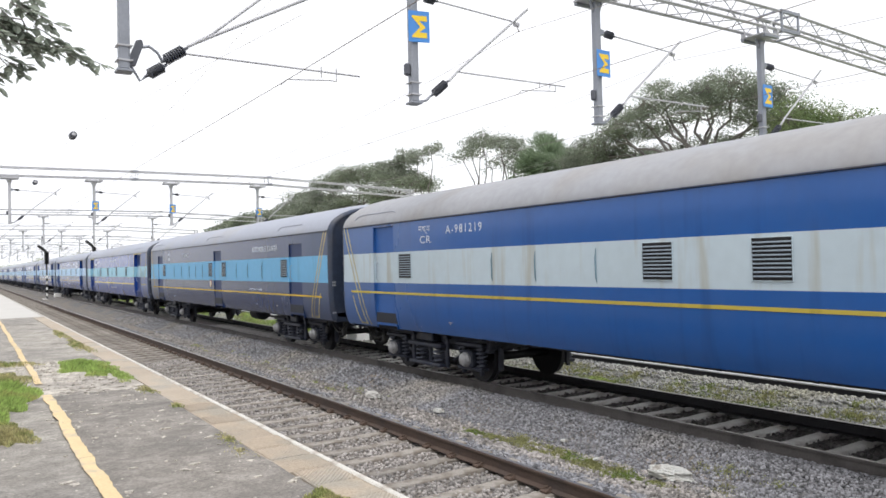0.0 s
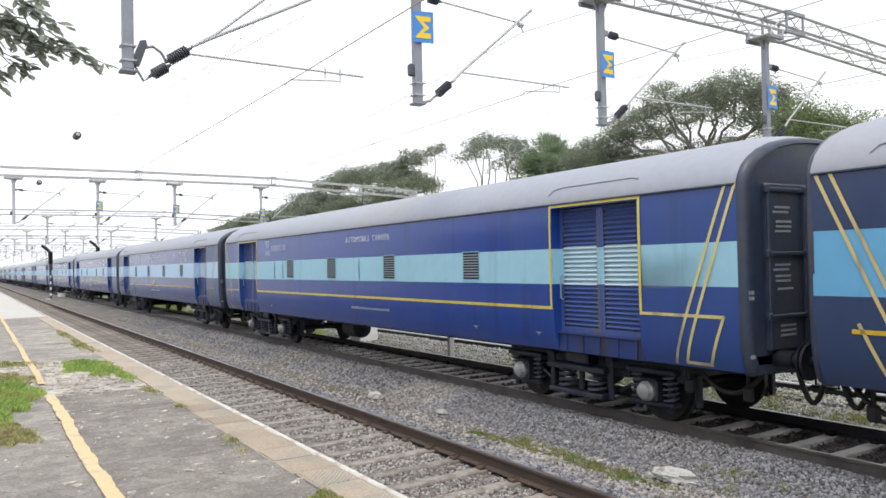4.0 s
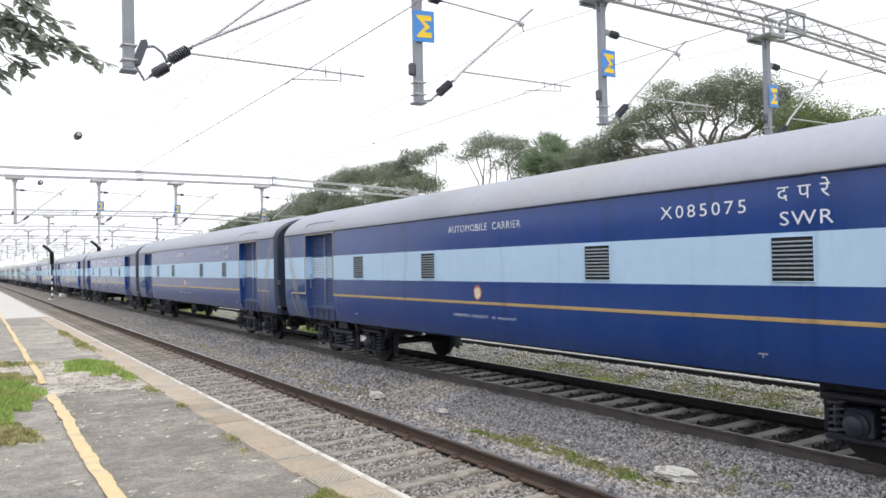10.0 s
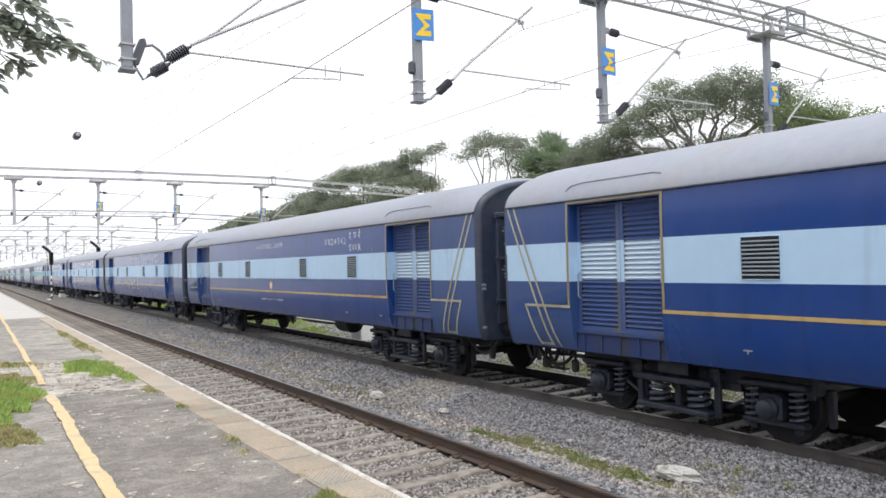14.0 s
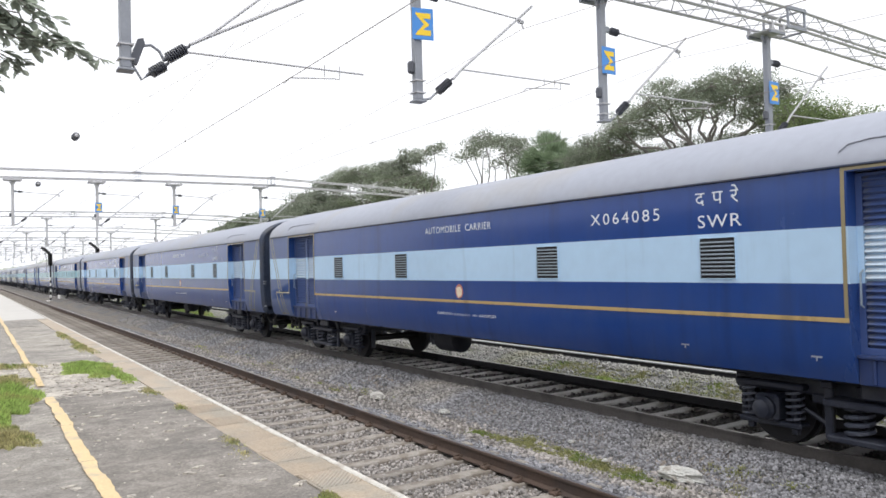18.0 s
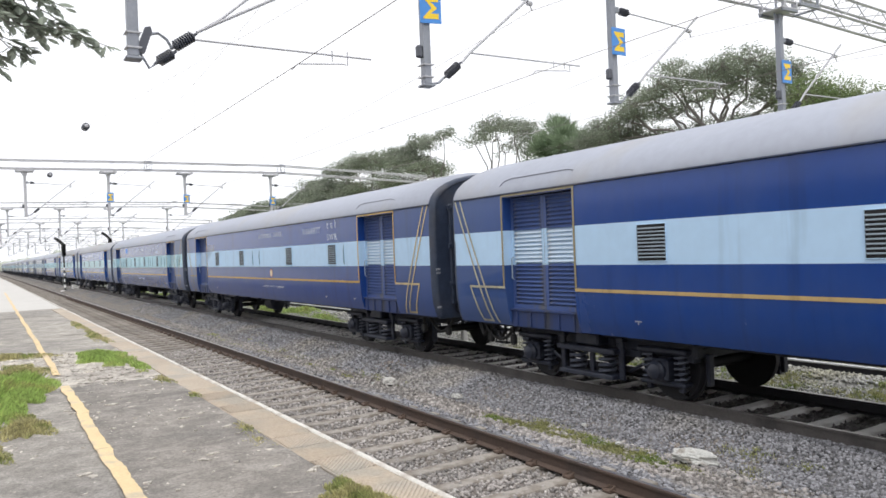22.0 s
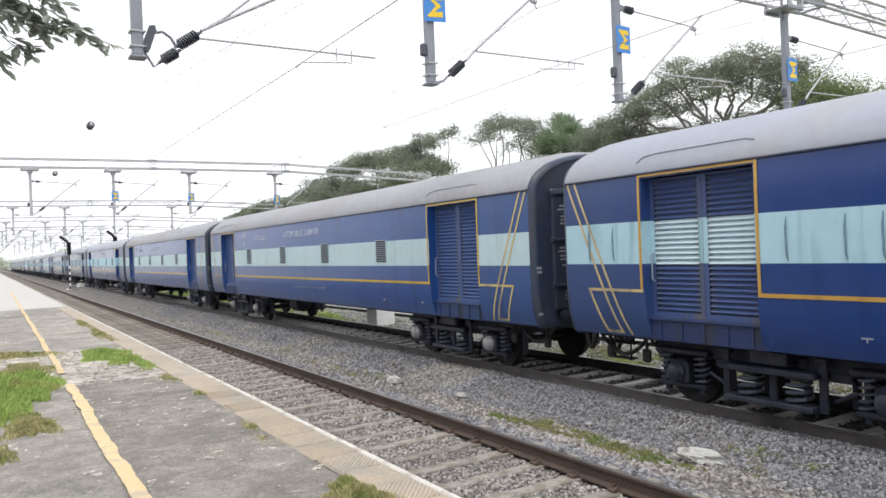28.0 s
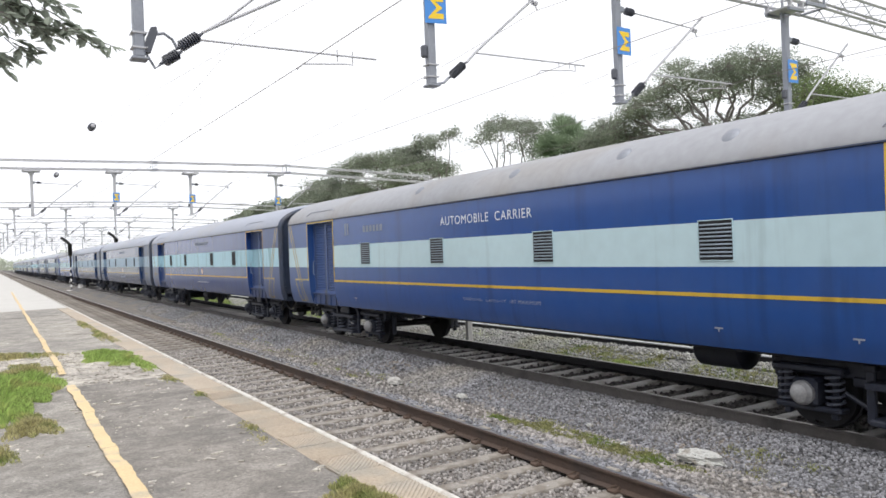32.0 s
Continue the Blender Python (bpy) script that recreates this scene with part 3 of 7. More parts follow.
    g.box(PLAT_EDGE - 0.12, PLAT_EDGE - 0.02, -40, 318, -0.7, PLAT_Z - 0.165, 0)
    part("platform_face", g.mesh("platform_face", M_CONC), p)
    # the worn yellow line, broken where grass and rubble lie
    y = -4.0
    while y < 60:
        ln = rnd.uniform(0.5, 1.4)
        if not 11.9 < y < 13.1:
            g = Geo()
            k = int(ln / 0.06) + 1
            xs = []
            for i in range(k + 1):
                yy = y + ln * i / k
                xc = 0.93 + 0.0078 * yy + 0.012 * math.sin(yy * 1.3)
                wob = 0.03 * noise.noise((yy * 2.3, 0, 2)) + 0.012 * noise.noise((yy * 9, 0, 2)), 0.03 * noise.noise((yy * 2.3, 0, 9)) + 0.012 * noise.noise((yy * 9, 0, 9))
                hw = 0.064 if yy < 12.5 else 0.052
                xs.append((xc - hw + wob[0], xc + hw + wob[1], yy))
            for i in range(k):
                a, b = xs[i], xs[i + 1]
                g.face([(a[0], a[2], PLAT_Z + 0.02), (a[1], a[2], PLAT_Z + 0.02), (b[1], b[2], PLAT_Z + 0.02), (b[0], b[2], PLAT_Z + 0.02)])
            part("yellow_line", g.mesh("yellow_line", M_YELLOW_LINE, False), p, label="worn yellow painted line")
        y += ln + rnd.choice((-0.002, -0.002, -0.002, 0.01, 0.05))
    return p


platform()
# an unseen wall, added behind the platform to darken what near coaches mirror
g = Geo()
g.box(-9.5, -9.15, -60, 40, -0.7, 4.5, 0, 0.03)
g.box(-9.65, -9.0, -60.1, 40.1, 4.5, 4.7, 0, 0.03)
tagged(new("wall_west", g.mesh("wall_west", M_WALL)), "unseen wall added behind the platform to darken the train's reflections", "wall", kind="structure")


# ---- rails, sleepers ----
RAIL_PROF = [(-0.075, -0.172), (0.075, -0.172), (0.075, -0.16), (0.012, -0.14), (0.008, -0.04), (0.034, -0.032), (0.034, -0.008), (0.026, 0.0), (-0.026, 0.0), (-0.034, -0.008), (-0.034, -0.032), (-0.008, -0.04), (-0.012, -0.14), (-0.075, -0.16)]
RAIL_SLOT = [0] * 7 + [1] + [0] * 6


def sleeper_mesh(name, mt, buried=False):
    g = Geo()
    prof = [(-1.37, 0.006), (-0.5, 0.0), (-0.35, -0.008), (0.35, -0.008), (0.5, 0.0), (1.37, 0.006)]
    for (xa, za), (xb, zb) in zip(prof, prof[1:]):
        k = len(g.v)
        for x, z in ((xa, za), (xb, zb)):
            for y, dz in ((-0.115, -0.2), (-0.094, -0.01), (-0.086, 0), (0.086, 0), (0.094, -0.01), (0.115, -0.2)):
                g.v.append((x, y, z + dz))
        for j in range(5):
            g.f.append((k + j, k + 6 + j, k + 7 + j, k + 1 + j))
            g.m.append(0)
    g.face([(-1.37, y, 0.006 + d) for y, d in ((-0.115, -0.2), (-0.094, -0.01), (-0.086, 0), (0.086, 0), (0.094, -0.01), (0.115, -0.2))])
    g.face([(1.37, y, 0.006 + d) for y, d in ((0.115, -0.2), (0.094, -0.01), (0.086, 0), (-0.086, 0), (-0.094, -0.01), (-0.115, -0.2))])
    for c in (-0.872, 0.872):
        for s in (-1, 1):
            if buried and s * c > 0:
                continue
            x = c + s * 0.105
            g.box(x - 0.045, x + 0.045, -0.06, 0.06, 0.0, 0.035, 1, 0.01)
            g.tube([(x + s * 0.03, -0.055, 0.03), (x - s * 0.05, -0.03, 0.055), (x - s * 0.055, 0.03, 0.055), (x + s * 0.03, 0.055, 0.03)], 0.012, 5, 1)
    return g.mesh(name, [mt, M_CLIP if mt is M_SLEEPER else M_RAIL_DARK], False)


def track(x, rail_mat, sleep_mat, near0, near1, far1, label):
    t = empty("railway_track", pose(x, 0, -0.045 if x == TRACKS[2] else 0), label, "railway track", "railway tracks", "structure")
    for side in (-0.872, 0.872):
        for a, b in ((-40, 13.0), (13.006, 26.0), (26.006, 700)):
            g = Geo()
            g.extrude(RAIL_PROF, a, b, RAIL_SLOT if x < 12 else [0] * 5 + [1] * 5 + [0] * 4)
            # train's far rail is near-black with shade in its colour; near rail stays dusty
            part("rail", g.mesh("rail", [M_RAIL_DUSTY if x == TRACKS[1] and side < 0 else rail_mat, M_RAIL_BRIGHT if x > 12 else M_RAIL_TOP]), t, pose(side, 0, 0))
    me = sleeper_mesh("sleeper", sleep_mat, x == TRACKS[1])
    rnd = random.Random(int(x * 10))
    y = near0
    while y < near1:
        part("sleeper", me, t, pose(rnd.uniform(-0.015, 0.015), y + rnd.uniform(-0.015, 0.015), -0.178 + rnd.uniform(-0.006, 0.003), 0, 0, rnd.uniform(-0.6, 0.6)))
        y += 0.626
    g = Geo()
    while y < far1:
        g.box(-1.37, 1.37, y - 0.105, y + 0.105, -0.3, -0.165, 0)
        y += 0.626
    if g.v:
        ob = part("far_sleepers", g.mesh("far_sleepers", sleep_mat, False), t)
        ob["kind"] = "stuff"


track(TRACKS[0], M_RAIL, M_SLEEPER, -12.4, 62, 200, "empty broad gauge track with rusty rails on concrete sleepers")
track(TRACKS[1], M_RAIL_DARK, M_SLEEPER_DARK, -6.4, 62, 200, "broad gauge track with one dusty and one shade-darkened rail under the passing train")
track(TRACKS[2], M_RAIL_DARK, M_SLEEPER_DARK, 3.0, 40, 160, "broad gauge track with worn bright rail tops beyond the train")
track(TRACKS[3], M_RAIL_DARK, M_SLEEPER_DARK, 8.0, 30, 160, "outer broad gauge track in weedy ballast")


# ---- loose ballast stones ----
def stones(name, regions, mt, seed, label):
    """Crushed stones, eight uneven corners each, scattered over regions (x0, x1, y0, y1, number, size)."""
    rng = np.random.default_rng(seed)
    cube = np.array([(x, y, z) for x in (-1, 1) for y in (-1, 1) for z in (-1, 1)], float)
    quads = np.array([(0, 1, 3, 2), (4, 6, 7, 5), (0, 4, 5, 1), (2, 3, 7, 6), (0, 2, 6, 4), (1, 5, 7, 3)])
    V, F, k = [], [], 0
    for x0, x1, y0, y1, n, size in regions:
        w = rng.random(n)
        y = y0 + (y1 - y0) * w ** 1.5
        x = rng.uniform(x0, x1, n)
        s = size * rng.uniform(0.55, 1.25, n)
        c = cube[None] * (0.5 + 0.5 * rng.random((n, 8, 3)))
        c *= (s[:, None] * rng.uniform(0.6, 1.1, (n, 3)))[:, None, :] * 0.5
        a, b = rng.uniform(0, 6.28, n), rng.uniform(-0.6, 0.6, n)
        ca, sa, cb, sb = np.cos(a), np.sin(a), np.cos(b), np.sin(b)
        X, Y, Z = c[..., 0], c[..., 1], c[..., 2]
        Y, Z = Y * cb[:, None] - Z * sb[:, None], Y * sb[:, None] + Z * cb[:, None]
        X, Y = X * ca[:, None] - Y * sa[:, None], X * sa[:, None] + Y * ca[:, None]
        z = np.array([bed_height(px, py) for px, py in zip(x, y)]) + s * rng.uniform(0.05, 0.4, n)
        pts = np.stack([X + x[:, None], Y + y[:, None], Z + z[:, None]], -1)
        # keep the rails' own space clear
        V.append(pts.reshape(-1, 3))
        F.append((quads[None] + (np.arange(n) * 8)[:, None, None] + k).reshape(-1, 4))
        k += 8 * n
    ob = new(name, fast_mesh(name, np.concatenate(V), np.concatenate(F), mt))
    return tagged(ob, label, "ballast", kind="stuff")


# ---- the train: automobile carrier coaches, local y along the coach from its leading end ----
LENGTH, PITCH = 21.337, 22.297
HALF = LENGTH / 2
SIDE = [(1.50, 0.94), (1.545, 1.04), (1.585, 1.2), (1.607, 1.4), (1.618, 1.65), (1.622, 1.95), (1.622, 2.9), (1.615, 3.2), (1.605, 3.29)]
ROOF = [(1.635, 3.275), (1.635, 3.3), (1.6, 3.4), (1.53, 3.52), (1.41, 3.64), (1.22, 3.765), (0.95, 3.875), (0.6, 3.955), (0.3, 3.99), (0.0, 4.0)]
RECESS = 0.19
DOORS = ((1.61, 3.42), (17.917, 19.727))


def side_x(z):
    for (xa, za), (xb, zb) in zip(SIDE, SIDE[1:]):
        if z <= zb:
            return xa + (xb - xa) * max(0.0, (z - za) / (zb - za))
    return SIDE[-1][0]


def yl(u):
    return u - HALF


def side_wall(style):
    """The near side, x negative, with door openings and the band's paint."""
    g = Geo()
    z1, z2 = style["band"]
    zs = sorted({z for _, z in SIDE} | {z1, z2, style["door_top"]})
    us = [0.0]
    doors = style["doors"]
    for a, b in doors:
        us += [a, b]
    us.append(LENGTH)
    fine = []
    for a, b in zip(us, us[1:]):
        k = max(1, int((b - a) / 1.2))
        fine += [a + (b - a) * i / k for i in range(k)]
    fine.append(LENGTH)
    slot = lambda z: 1 if z2 < z < z1 else 0
    # plates of the side are never quite flat
    wave = lambda u, z: 0.004 * noise.noise((u * 0.9, z * 1.3, style["seed"])) if 1.2 < z < 3.1 else 0.0
    for a, b in zip(fine, fine[1:]):
        opening = any(d0 - 0.01 < a and b < d1 + 0.01 for d0, d1 in doors)
        for c, d in zip(zs, zs[1:]):
            if opening and d <= style["door_top"] + 0.02:
                continue
            q = [(a, c), (b, c), (b, d), (a, d)]
            g.face([(-side_x(z) - wave(u, z), yl(u), z) for u, z in q][::-1], slot((c + d) / 2))
    dep = style["recess"]
    for d0, d1 in doors:
        for c, d in zip(zs, zs[1:]):
            if d <= style["door_top"] + 0.02:
                for u, s in ((d0, 1), (d1, -1)):
                    q = [(-side_x(c), yl(u), c), (-side_x(d), yl(u), d), (-1.62 + dep, yl(u), d), (-1.62 + dep, yl(u), c)]
                    g.face(q if s > 0 else q[::-1], 0 if style["door"] == "corrugated" else slot((c + d) / 2))
        t = style["door_top"]
        top = min((z for z in zs if z > t - 0.02), default=t)
        g.face([(-side_x(top), yl(d0), top), (-side_x(top), yl(d1), top), (-1.62 + dep, yl(d1), top), (-1.62 + dep, yl(d0), top)])
    return g.weld().mesh("side_wall", [style["paint"], style["band_paint"]], True, 25)


def door_leaf(style, width, ribs):
    """A pressed door leaf, half of a doorway: a frame of stiles round shutter ribs."""
    g = Geo()
    z1, z2 = style["band"]
    w, top = width, style["door_top"] - 0.02
    corr = style["door"] == "corrugated"
    band = lambda q: 1 if (not corr and z2 < q < z1) else 0
    levels = [1.25, 1.33, z2, z1, top - 0.03, top]
    ys = [-w, -w + 0.07, -0.07, 0.0]
    k = len(g.v)
    g.v += [(x, y, z) for z in levels for y in ys for x in (-0.02, 0.02)]
    at = lambda i, j, b: k + (i * 4 + j) * 2 + b
    for i in range(5):
        for j in range(3):
            rim = j != 1 or i in (0, 4)
            b = 0 if rim else 1
            g.f.append((at(i, j, b), at(i + 1, j, b), at(i + 1, j + 1, b), at(i, j + 1, b)))
            g.m.append(band((levels[i] + levels[i + 1]) / 2))
    for i in range(1, 4):
        for j in (1, 2):
            q = (at(i, j, 0), at(i + 1, j, 0), at(i + 1, j, 1), at(i, j, 1))
            g.f.append(q if j == 1 else q[::-1])
            g.m.append(band((levels[i] + levels[i + 1]) / 2))
    if ribs:
        for z, m in leaf_slats(style):
            rib(g, -w + 0.075, -0.075, z, m, 0.069, not corr)
    return g.mesh("door_leaf", [style["door_paint"], style["band_paint"], M_DARK], False)


def rib(g, a, b, z, m, p, louvre):
    """One shutter rib: pressed in the sheet, or a louvre whose slot's shade is a near-black face under its blade."""
    k = len(g.v)
    slot = 2 if louvre else m
    for zz, x in ((z, 0.02), (z + p * 0.27, 0.022), (z + p * 0.3, -0.022), (z + p * 0.42, -0.024), (z + p * 0.98, 0.018)) if louvre else ((z, 0.03), (z + p * 0.16, -0.016), (z + p * 0.34, -0.02), (z + p * 0.95, 0.02)):
        g.v += [(x, a, zz), (x, b, zz)]
    for i in range(4 if louvre else 3):
        g.f.append((k + 2 * i, k + 2 * i + 2, k + 2 * i + 3, k + 2 * i + 1))
        g.m.append(slot if i == 0 else m)


def leaf_slats(style):
    z1, z2 = style["band"]
    corr = style["door"] == "corrugated"
    z, out = 1.335, []
    while z + 0.07 < style["door_top"] - 0.03:
        out.append((z, 1 if (not corr and z2 < z + 0.035 < z1) else 0))
        z += 0.07
    return out


def slat_mesh(style, width, m):
    g = Geo()
    rib(g, -width + 0.075, -0.075, 0, m, 0.07, style["door"] == "louvre")
    return g.mesh("slat", [style["door_paint"], style["blade_paint"], M_DARK], False)


def roof_mesh(style):
    g = Geo()
    prof = [(-x, z) for x, z in ROOF] + [(x, z) for x, z in ROOF[::-1][1:]]
    ys = [0.0, 0.05, 0.16, 0.4] + [0.4 + (LENGTH - 0.8) * i / 14 for i in range(1, 14)] + [LENGTH - 0.4, LENGTH - 0.16, LENGTH - 0.05, LENGTH]
    n = len(prof)
    for u in ys:
        e = min(u, LENGTH - u)
        drop = 0.075 * max(0.0, 1 - e / 0.4) ** 2
        for x, z in prof:
            f = (z - 3.275) / 0.725
            g.v.append((x * (1 - 0.012 * max(0, 1 - e / 0.2)), yl(u), z - drop * f + 0.003 * noise.noise((x * 1.5, u * 0.8, style["seed"]))))
    for j in range(len(ys) - 1):
        for i in range(n - 1):
            a = j * n + i
            g.f.append((a, a + n, a + n + 1, a + 1))
            g.m.append(0)
    return g.mesh("roof", style["roof"], True, 50)


def end_wall_mesh():
    """The blank end, facing y negative, with its raised panel and ribs."""
    g = Geo()
    prof = SIDE + [(x * 0.988, z - 0.075 * (z - 3.275) / 0.725) for x, z in ROOF[2:]]
    ring = [(-x, z) for x, z in prof] + [(x, z) for x, z in prof[::-1][1:]]
    k = len(ring)
    rings = []
    # the corner rolls over from the side into a flat border, then steps back to the blank plate
    for f, y in ((1.0, 0.02), (1.0, -0.01), (0.992, -0.05), (0.972, -0.085), (0.945, -0.1), (0.925, -0.1), (0.915, -0.06)):
        rings.append([(x * f, y, 2.45 + (z - 2.45) * (1 - (1 - f) * 0.7)) for x, z in ring])
    for p, q in zip(rings, rings[1:]):
        for i in range(k - 1):
            g.face([p[i], p[i + 1], q[i + 1], q[i]][::-1])
    g.face(rings[-1][::-1])
    g.box(-1.45, 1.45, -0.06, 0.08, 0.9, 1.16, 0, 0.02)
    return g.weld().mesh("end_wall", M_END, True, 30)


def end_part_meshes():
    d = {}
    g = Geo()
    g.box(-1.2, 1.2, -0.12, -0.05, 1.2, 3.28, 0, 0.02)
    d["gangway_panel"] = g.mesh("gangway_panel", M_END)
    g = Geo()
    g.box(-1.26, 1.26, -0.155, -0.11, -0.025, 0.025, 0, 0.01)
    for x in (-1.22, -0.42, 0.42, 1.22):
        g.box(x - 0.04, x + 0.04, -0.17, -0.11, -0.05, 0.05, 0, 0.012)
    d["rib"] = g.mesh("rib", M_END)
    g = Geo()
    g.box(-0.035, 0.035, -0.15, -0.1, 1.2, 3.2, 0, 0.012)
    d["stanchion"] = g.mesh("stanchion", M_END)
    g = Geo()
    g.tube([(-0.14, -0.09, 0), (-0.14, -0.15, 0), (0.14, -0.15, 0), (0.14, -0.09, 0)], 0.012, 5)
    d["rung"] = g.mesh("rung", M_END)
    g = Geo()
    rnd = random.Random(3)
    x = -0.17
    while x < 0.14:
        w = rnd.uniform(0.02, 0.07)
        g.box(x, min(x + w, 0.17), -0.127, -0.121, -0.014, 0.014)
        x += w + 0.014
    d["data_bar"] = g.mesh("data_bar", M_STENCIL)
    g = Geo()
    for i in range(4):
        g.box(-0.05 + i * 0.026, -0.034 + i * 0.026, -0.107, -0.101, -0.022, 0.022)
    d["edge_bar"] = g.mesh("edge_bar", M_STENCIL)
    return d


EP = end_part_meshes()


def strips_mesh(paths, width, mt, lift=0.009):
    """Painted lines on the near side: each path lists (u, z)."""
    g = Geo()
    for path in paths:
        for (u0, z0), (u1, z1) in zip(path, path[1:]):
            d = Vector((u1 - u0, z1 - z0))
            nrm = Vector((-d.y, d.x)).normalized() * width / 2
            ext = d.normalized() * width / 2
            k = max(1, int(abs(z1 - z0) / 0.05), int(abs(u1 - u0) / 1.0))
            ring = []
            for i in range(k + 1):
                u, z = u0 + d.x * i / k, z0 + d.y * i / k
                if i == 0:
                    u, z = u - ext.x, z - ext.y
                if i == k:
                    u, z = u + ext.x, z + ext.y
                ring.append([(-side_x(z + s * nrm.y) - lift, yl(u + s * nrm.x), z + s * nrm.y) for s in (-1, 1)])
            for a, b in zip(ring, ring[1:]):
                q = [a[0], b[0], b[1], a[1]]
                n = (Vector(q[1]) - Vector(q[0])).cross(Vector(q[2]) - Vector(q[1]))
                g.face(q if n.x < 0 else q[::-1])
    return g.mesh("painted_line", mt, False)


def livery_lines(style):
    flip = lambda pts: [(LENGTH - u, z) for u, z in pts]
    ta, tb, lo, b0, b1, b2 = style["slant"]
    ends = [[(tb, 3.26), (b2, 0.99)], [(ta, 3.25), (b1, 1.0)], [(lo, 1.62), (b0, 1.0), (b1, 1.0)]]
    zl = style["line_z"]
    if style["frames"]:
        mid = [[(3.46, zl), (LENGTH - 3.46, zl)]]
        ends.append([(lo, 1.62), (1.57, zl)])
    else:
        mid = [[(0.44, zl), (LENGTH - 0.44, zl)]]
    return ends, [flip(p) for p in ends], mid


def door_frame_paths():
    f = [(1.57, 1.62), (1.57, 3.235), (3.46, 3.235), (3.46, 1.62)]
    return f, [(LENGTH - u, z) for u, z in f]


SLAT = Geo()
SLAT.box(-0.024, 0.0, -0.25, 0.25, -0.012, 0.008, 0, 0.004)
ME_SLAT = SLAT.mesh("vent_slat", M_SLAT)
VENT = Geo()
VENT.box(-0.006, 0.0, -0.262, 0.262, -0.25, 0.25, 1)
for a in (-0.268, 0.256):
    VENT.box(-0.014, 0.0, a, a + 0.012, -0.255, 0.255, 0, 0.003)
for a in (-0.262, 0.25):
    VENT.box(-0.014, 0.0, -0.268, 0.268, a, a + 0.012, 0, 0.003)


def spring(g, x, y, z0, z1, r, turns, thick, m=0):
    n = int(turns * 9)
    g.tube([(x + r * math.cos(6.283 * i / 9), y + r * math.sin(6.283 * i / 9), z0 + (z1 - z0) * i / n) for i in range(n + 1)], thick, 5, m)


def bogie_meshes():
    fr = Geo()
    for s in (-1, 1):
        x = s * 1.0
        fr.box(x - 0.07, x + 0.07, -2.0, 2.0, 0.66, 0.88, 0, 0.02)
        fr.box(x - 0.09, x + 0.09, -0.95, 0.95, 0.58, 0.7, 0, 0.02)
        for y in (-1.95, 1.83):
            fr.box(x - 0.08, x + 0.08, y, y + 0.12, 0.6, 0.84, 0, 0.015)
        # spring plank and hangers of the bolster
        xo = s * 1.2
        fr.box(xo - 0.16, xo + 0.12, -0.62, 0.62, 0.23, 0.3, 0, 0.015)
        fr.box(xo - 0.16, xo + 0.12, -0.66, 0.66, 0.62, 0.7, 0, 0.015)
        for y in (-0.72, 0.62):
            fr.box(xo - 0.02, xo + 0.04, y, y + 0.1, 0.22, 0.84, 0, 0.012)
            fr.box(xo - 0.05, xo + 0.07, y - 0.02, y + 0.12, 0.8, 0.88, 0, 0.012)
        fr.box(xo, xo + 0.06, -0.05, 0.05, 0.26, 0.68, 0, 0.012)
        fr.tube([(xo + 0.1, -1.02, 0.5), (xo + 0.1, -0.75, 0.36)], 0.028, 6, 0)
        fr.tube([(xo + 0.1, 0.75, 0.36), (xo + 0.1, 1.02, 0.5)], 0.028, 6, 0)
        # brake hangers and shoes
        for y in (-2.02, -0.86, 0.86, 2.02):
            fr.box(s * 0.84 - 0.05, s * 0.84 + 0.05, y - 0.035, y + 0.035, 0.26, 0.72, 0, 0.012)
    for y in (-0.42, 0.3):
        fr.box(-1.1, 1.1, y, y + 0.12, 0.64, 0.84, 0, 0.02)
    for y in (-1.98, 1.86):
        fr.box(-1.05, 1.05, y, y + 0.12, 0.66, 0.8, 0, 0.02)
    fr.box(-1.3, 1.3, -0.26, 0.26, 0.72, 0.92, 0, 0.03)
    ax = Geo()
    # axle box with wing springs; origin on the axle, x outwards negative
    ax.box(-0.16, 0.12, -0.16, 0.16, -0.16, 0.17, 0, 0.04)
    ax.box(-0.1, 0.1, -0.42, 0.42, -0.22, -0.15, 0, 0.02)
    ax.box(-0.11, 0.11, -0.46, 0.46, 0.24, 0.32, 0, 0.02)
    for y in (-0.3, 0.3):
        ax.tube([(0, y, -0.15), (0, y, 0.26)], 0.05, 8, 0)
        ax.box(-0.04, 0.04, y - 0.04, y + 0.04, -0.3, -0.2, 0, 0.01)
    cap = Geo()
    cap.turned((-0.15, 0, 0), (-1, 0, 0), [(0, 0.145), (0.05, 0.145), (0.07, 0.125), (0.11, 0.11), (0.135, 0.06), (0.14, 0.0)], 16)
    sp = Geo()
    spring(sp, 0, 0, -0.15, 0.24, 0.098, 5.0, 0.019)
    big = Geo()
    spring(big, 0, 0, 0.3, 0.62, 0.14, 3.6, 0.026)
    spring(big, 0, 0, 0.3, 0.62, 0.08, 4.0, 0.016)
    ws = Geo()
    ws.tube([(-1.1, 0, 0), (1.1, 0, 0)], 0.08, 10, 0)
    for s in (-1, 1):
        ws.turned((s * 0.77, 0, 0), (s, 0, 0), [(0.0, 0.485), (0.028, 0.485), (0.034, 0.46), (0.135, 0.454), (0.136, 0.39), (0.1, 0.38), (0.07, 0.2), (0.14, 0.16), (0.14, 0.08)], 28, 0)
        for k in range(6):
            a = k * math.pi / 3
            ws.tube([(s * 0.868, 0.3 * math.cos(a), 0.3 * math.sin(a)), (s * 0.885, 0.3 * math.cos(a), 0.3 * math.sin(a))], 0.03, 6, 1)
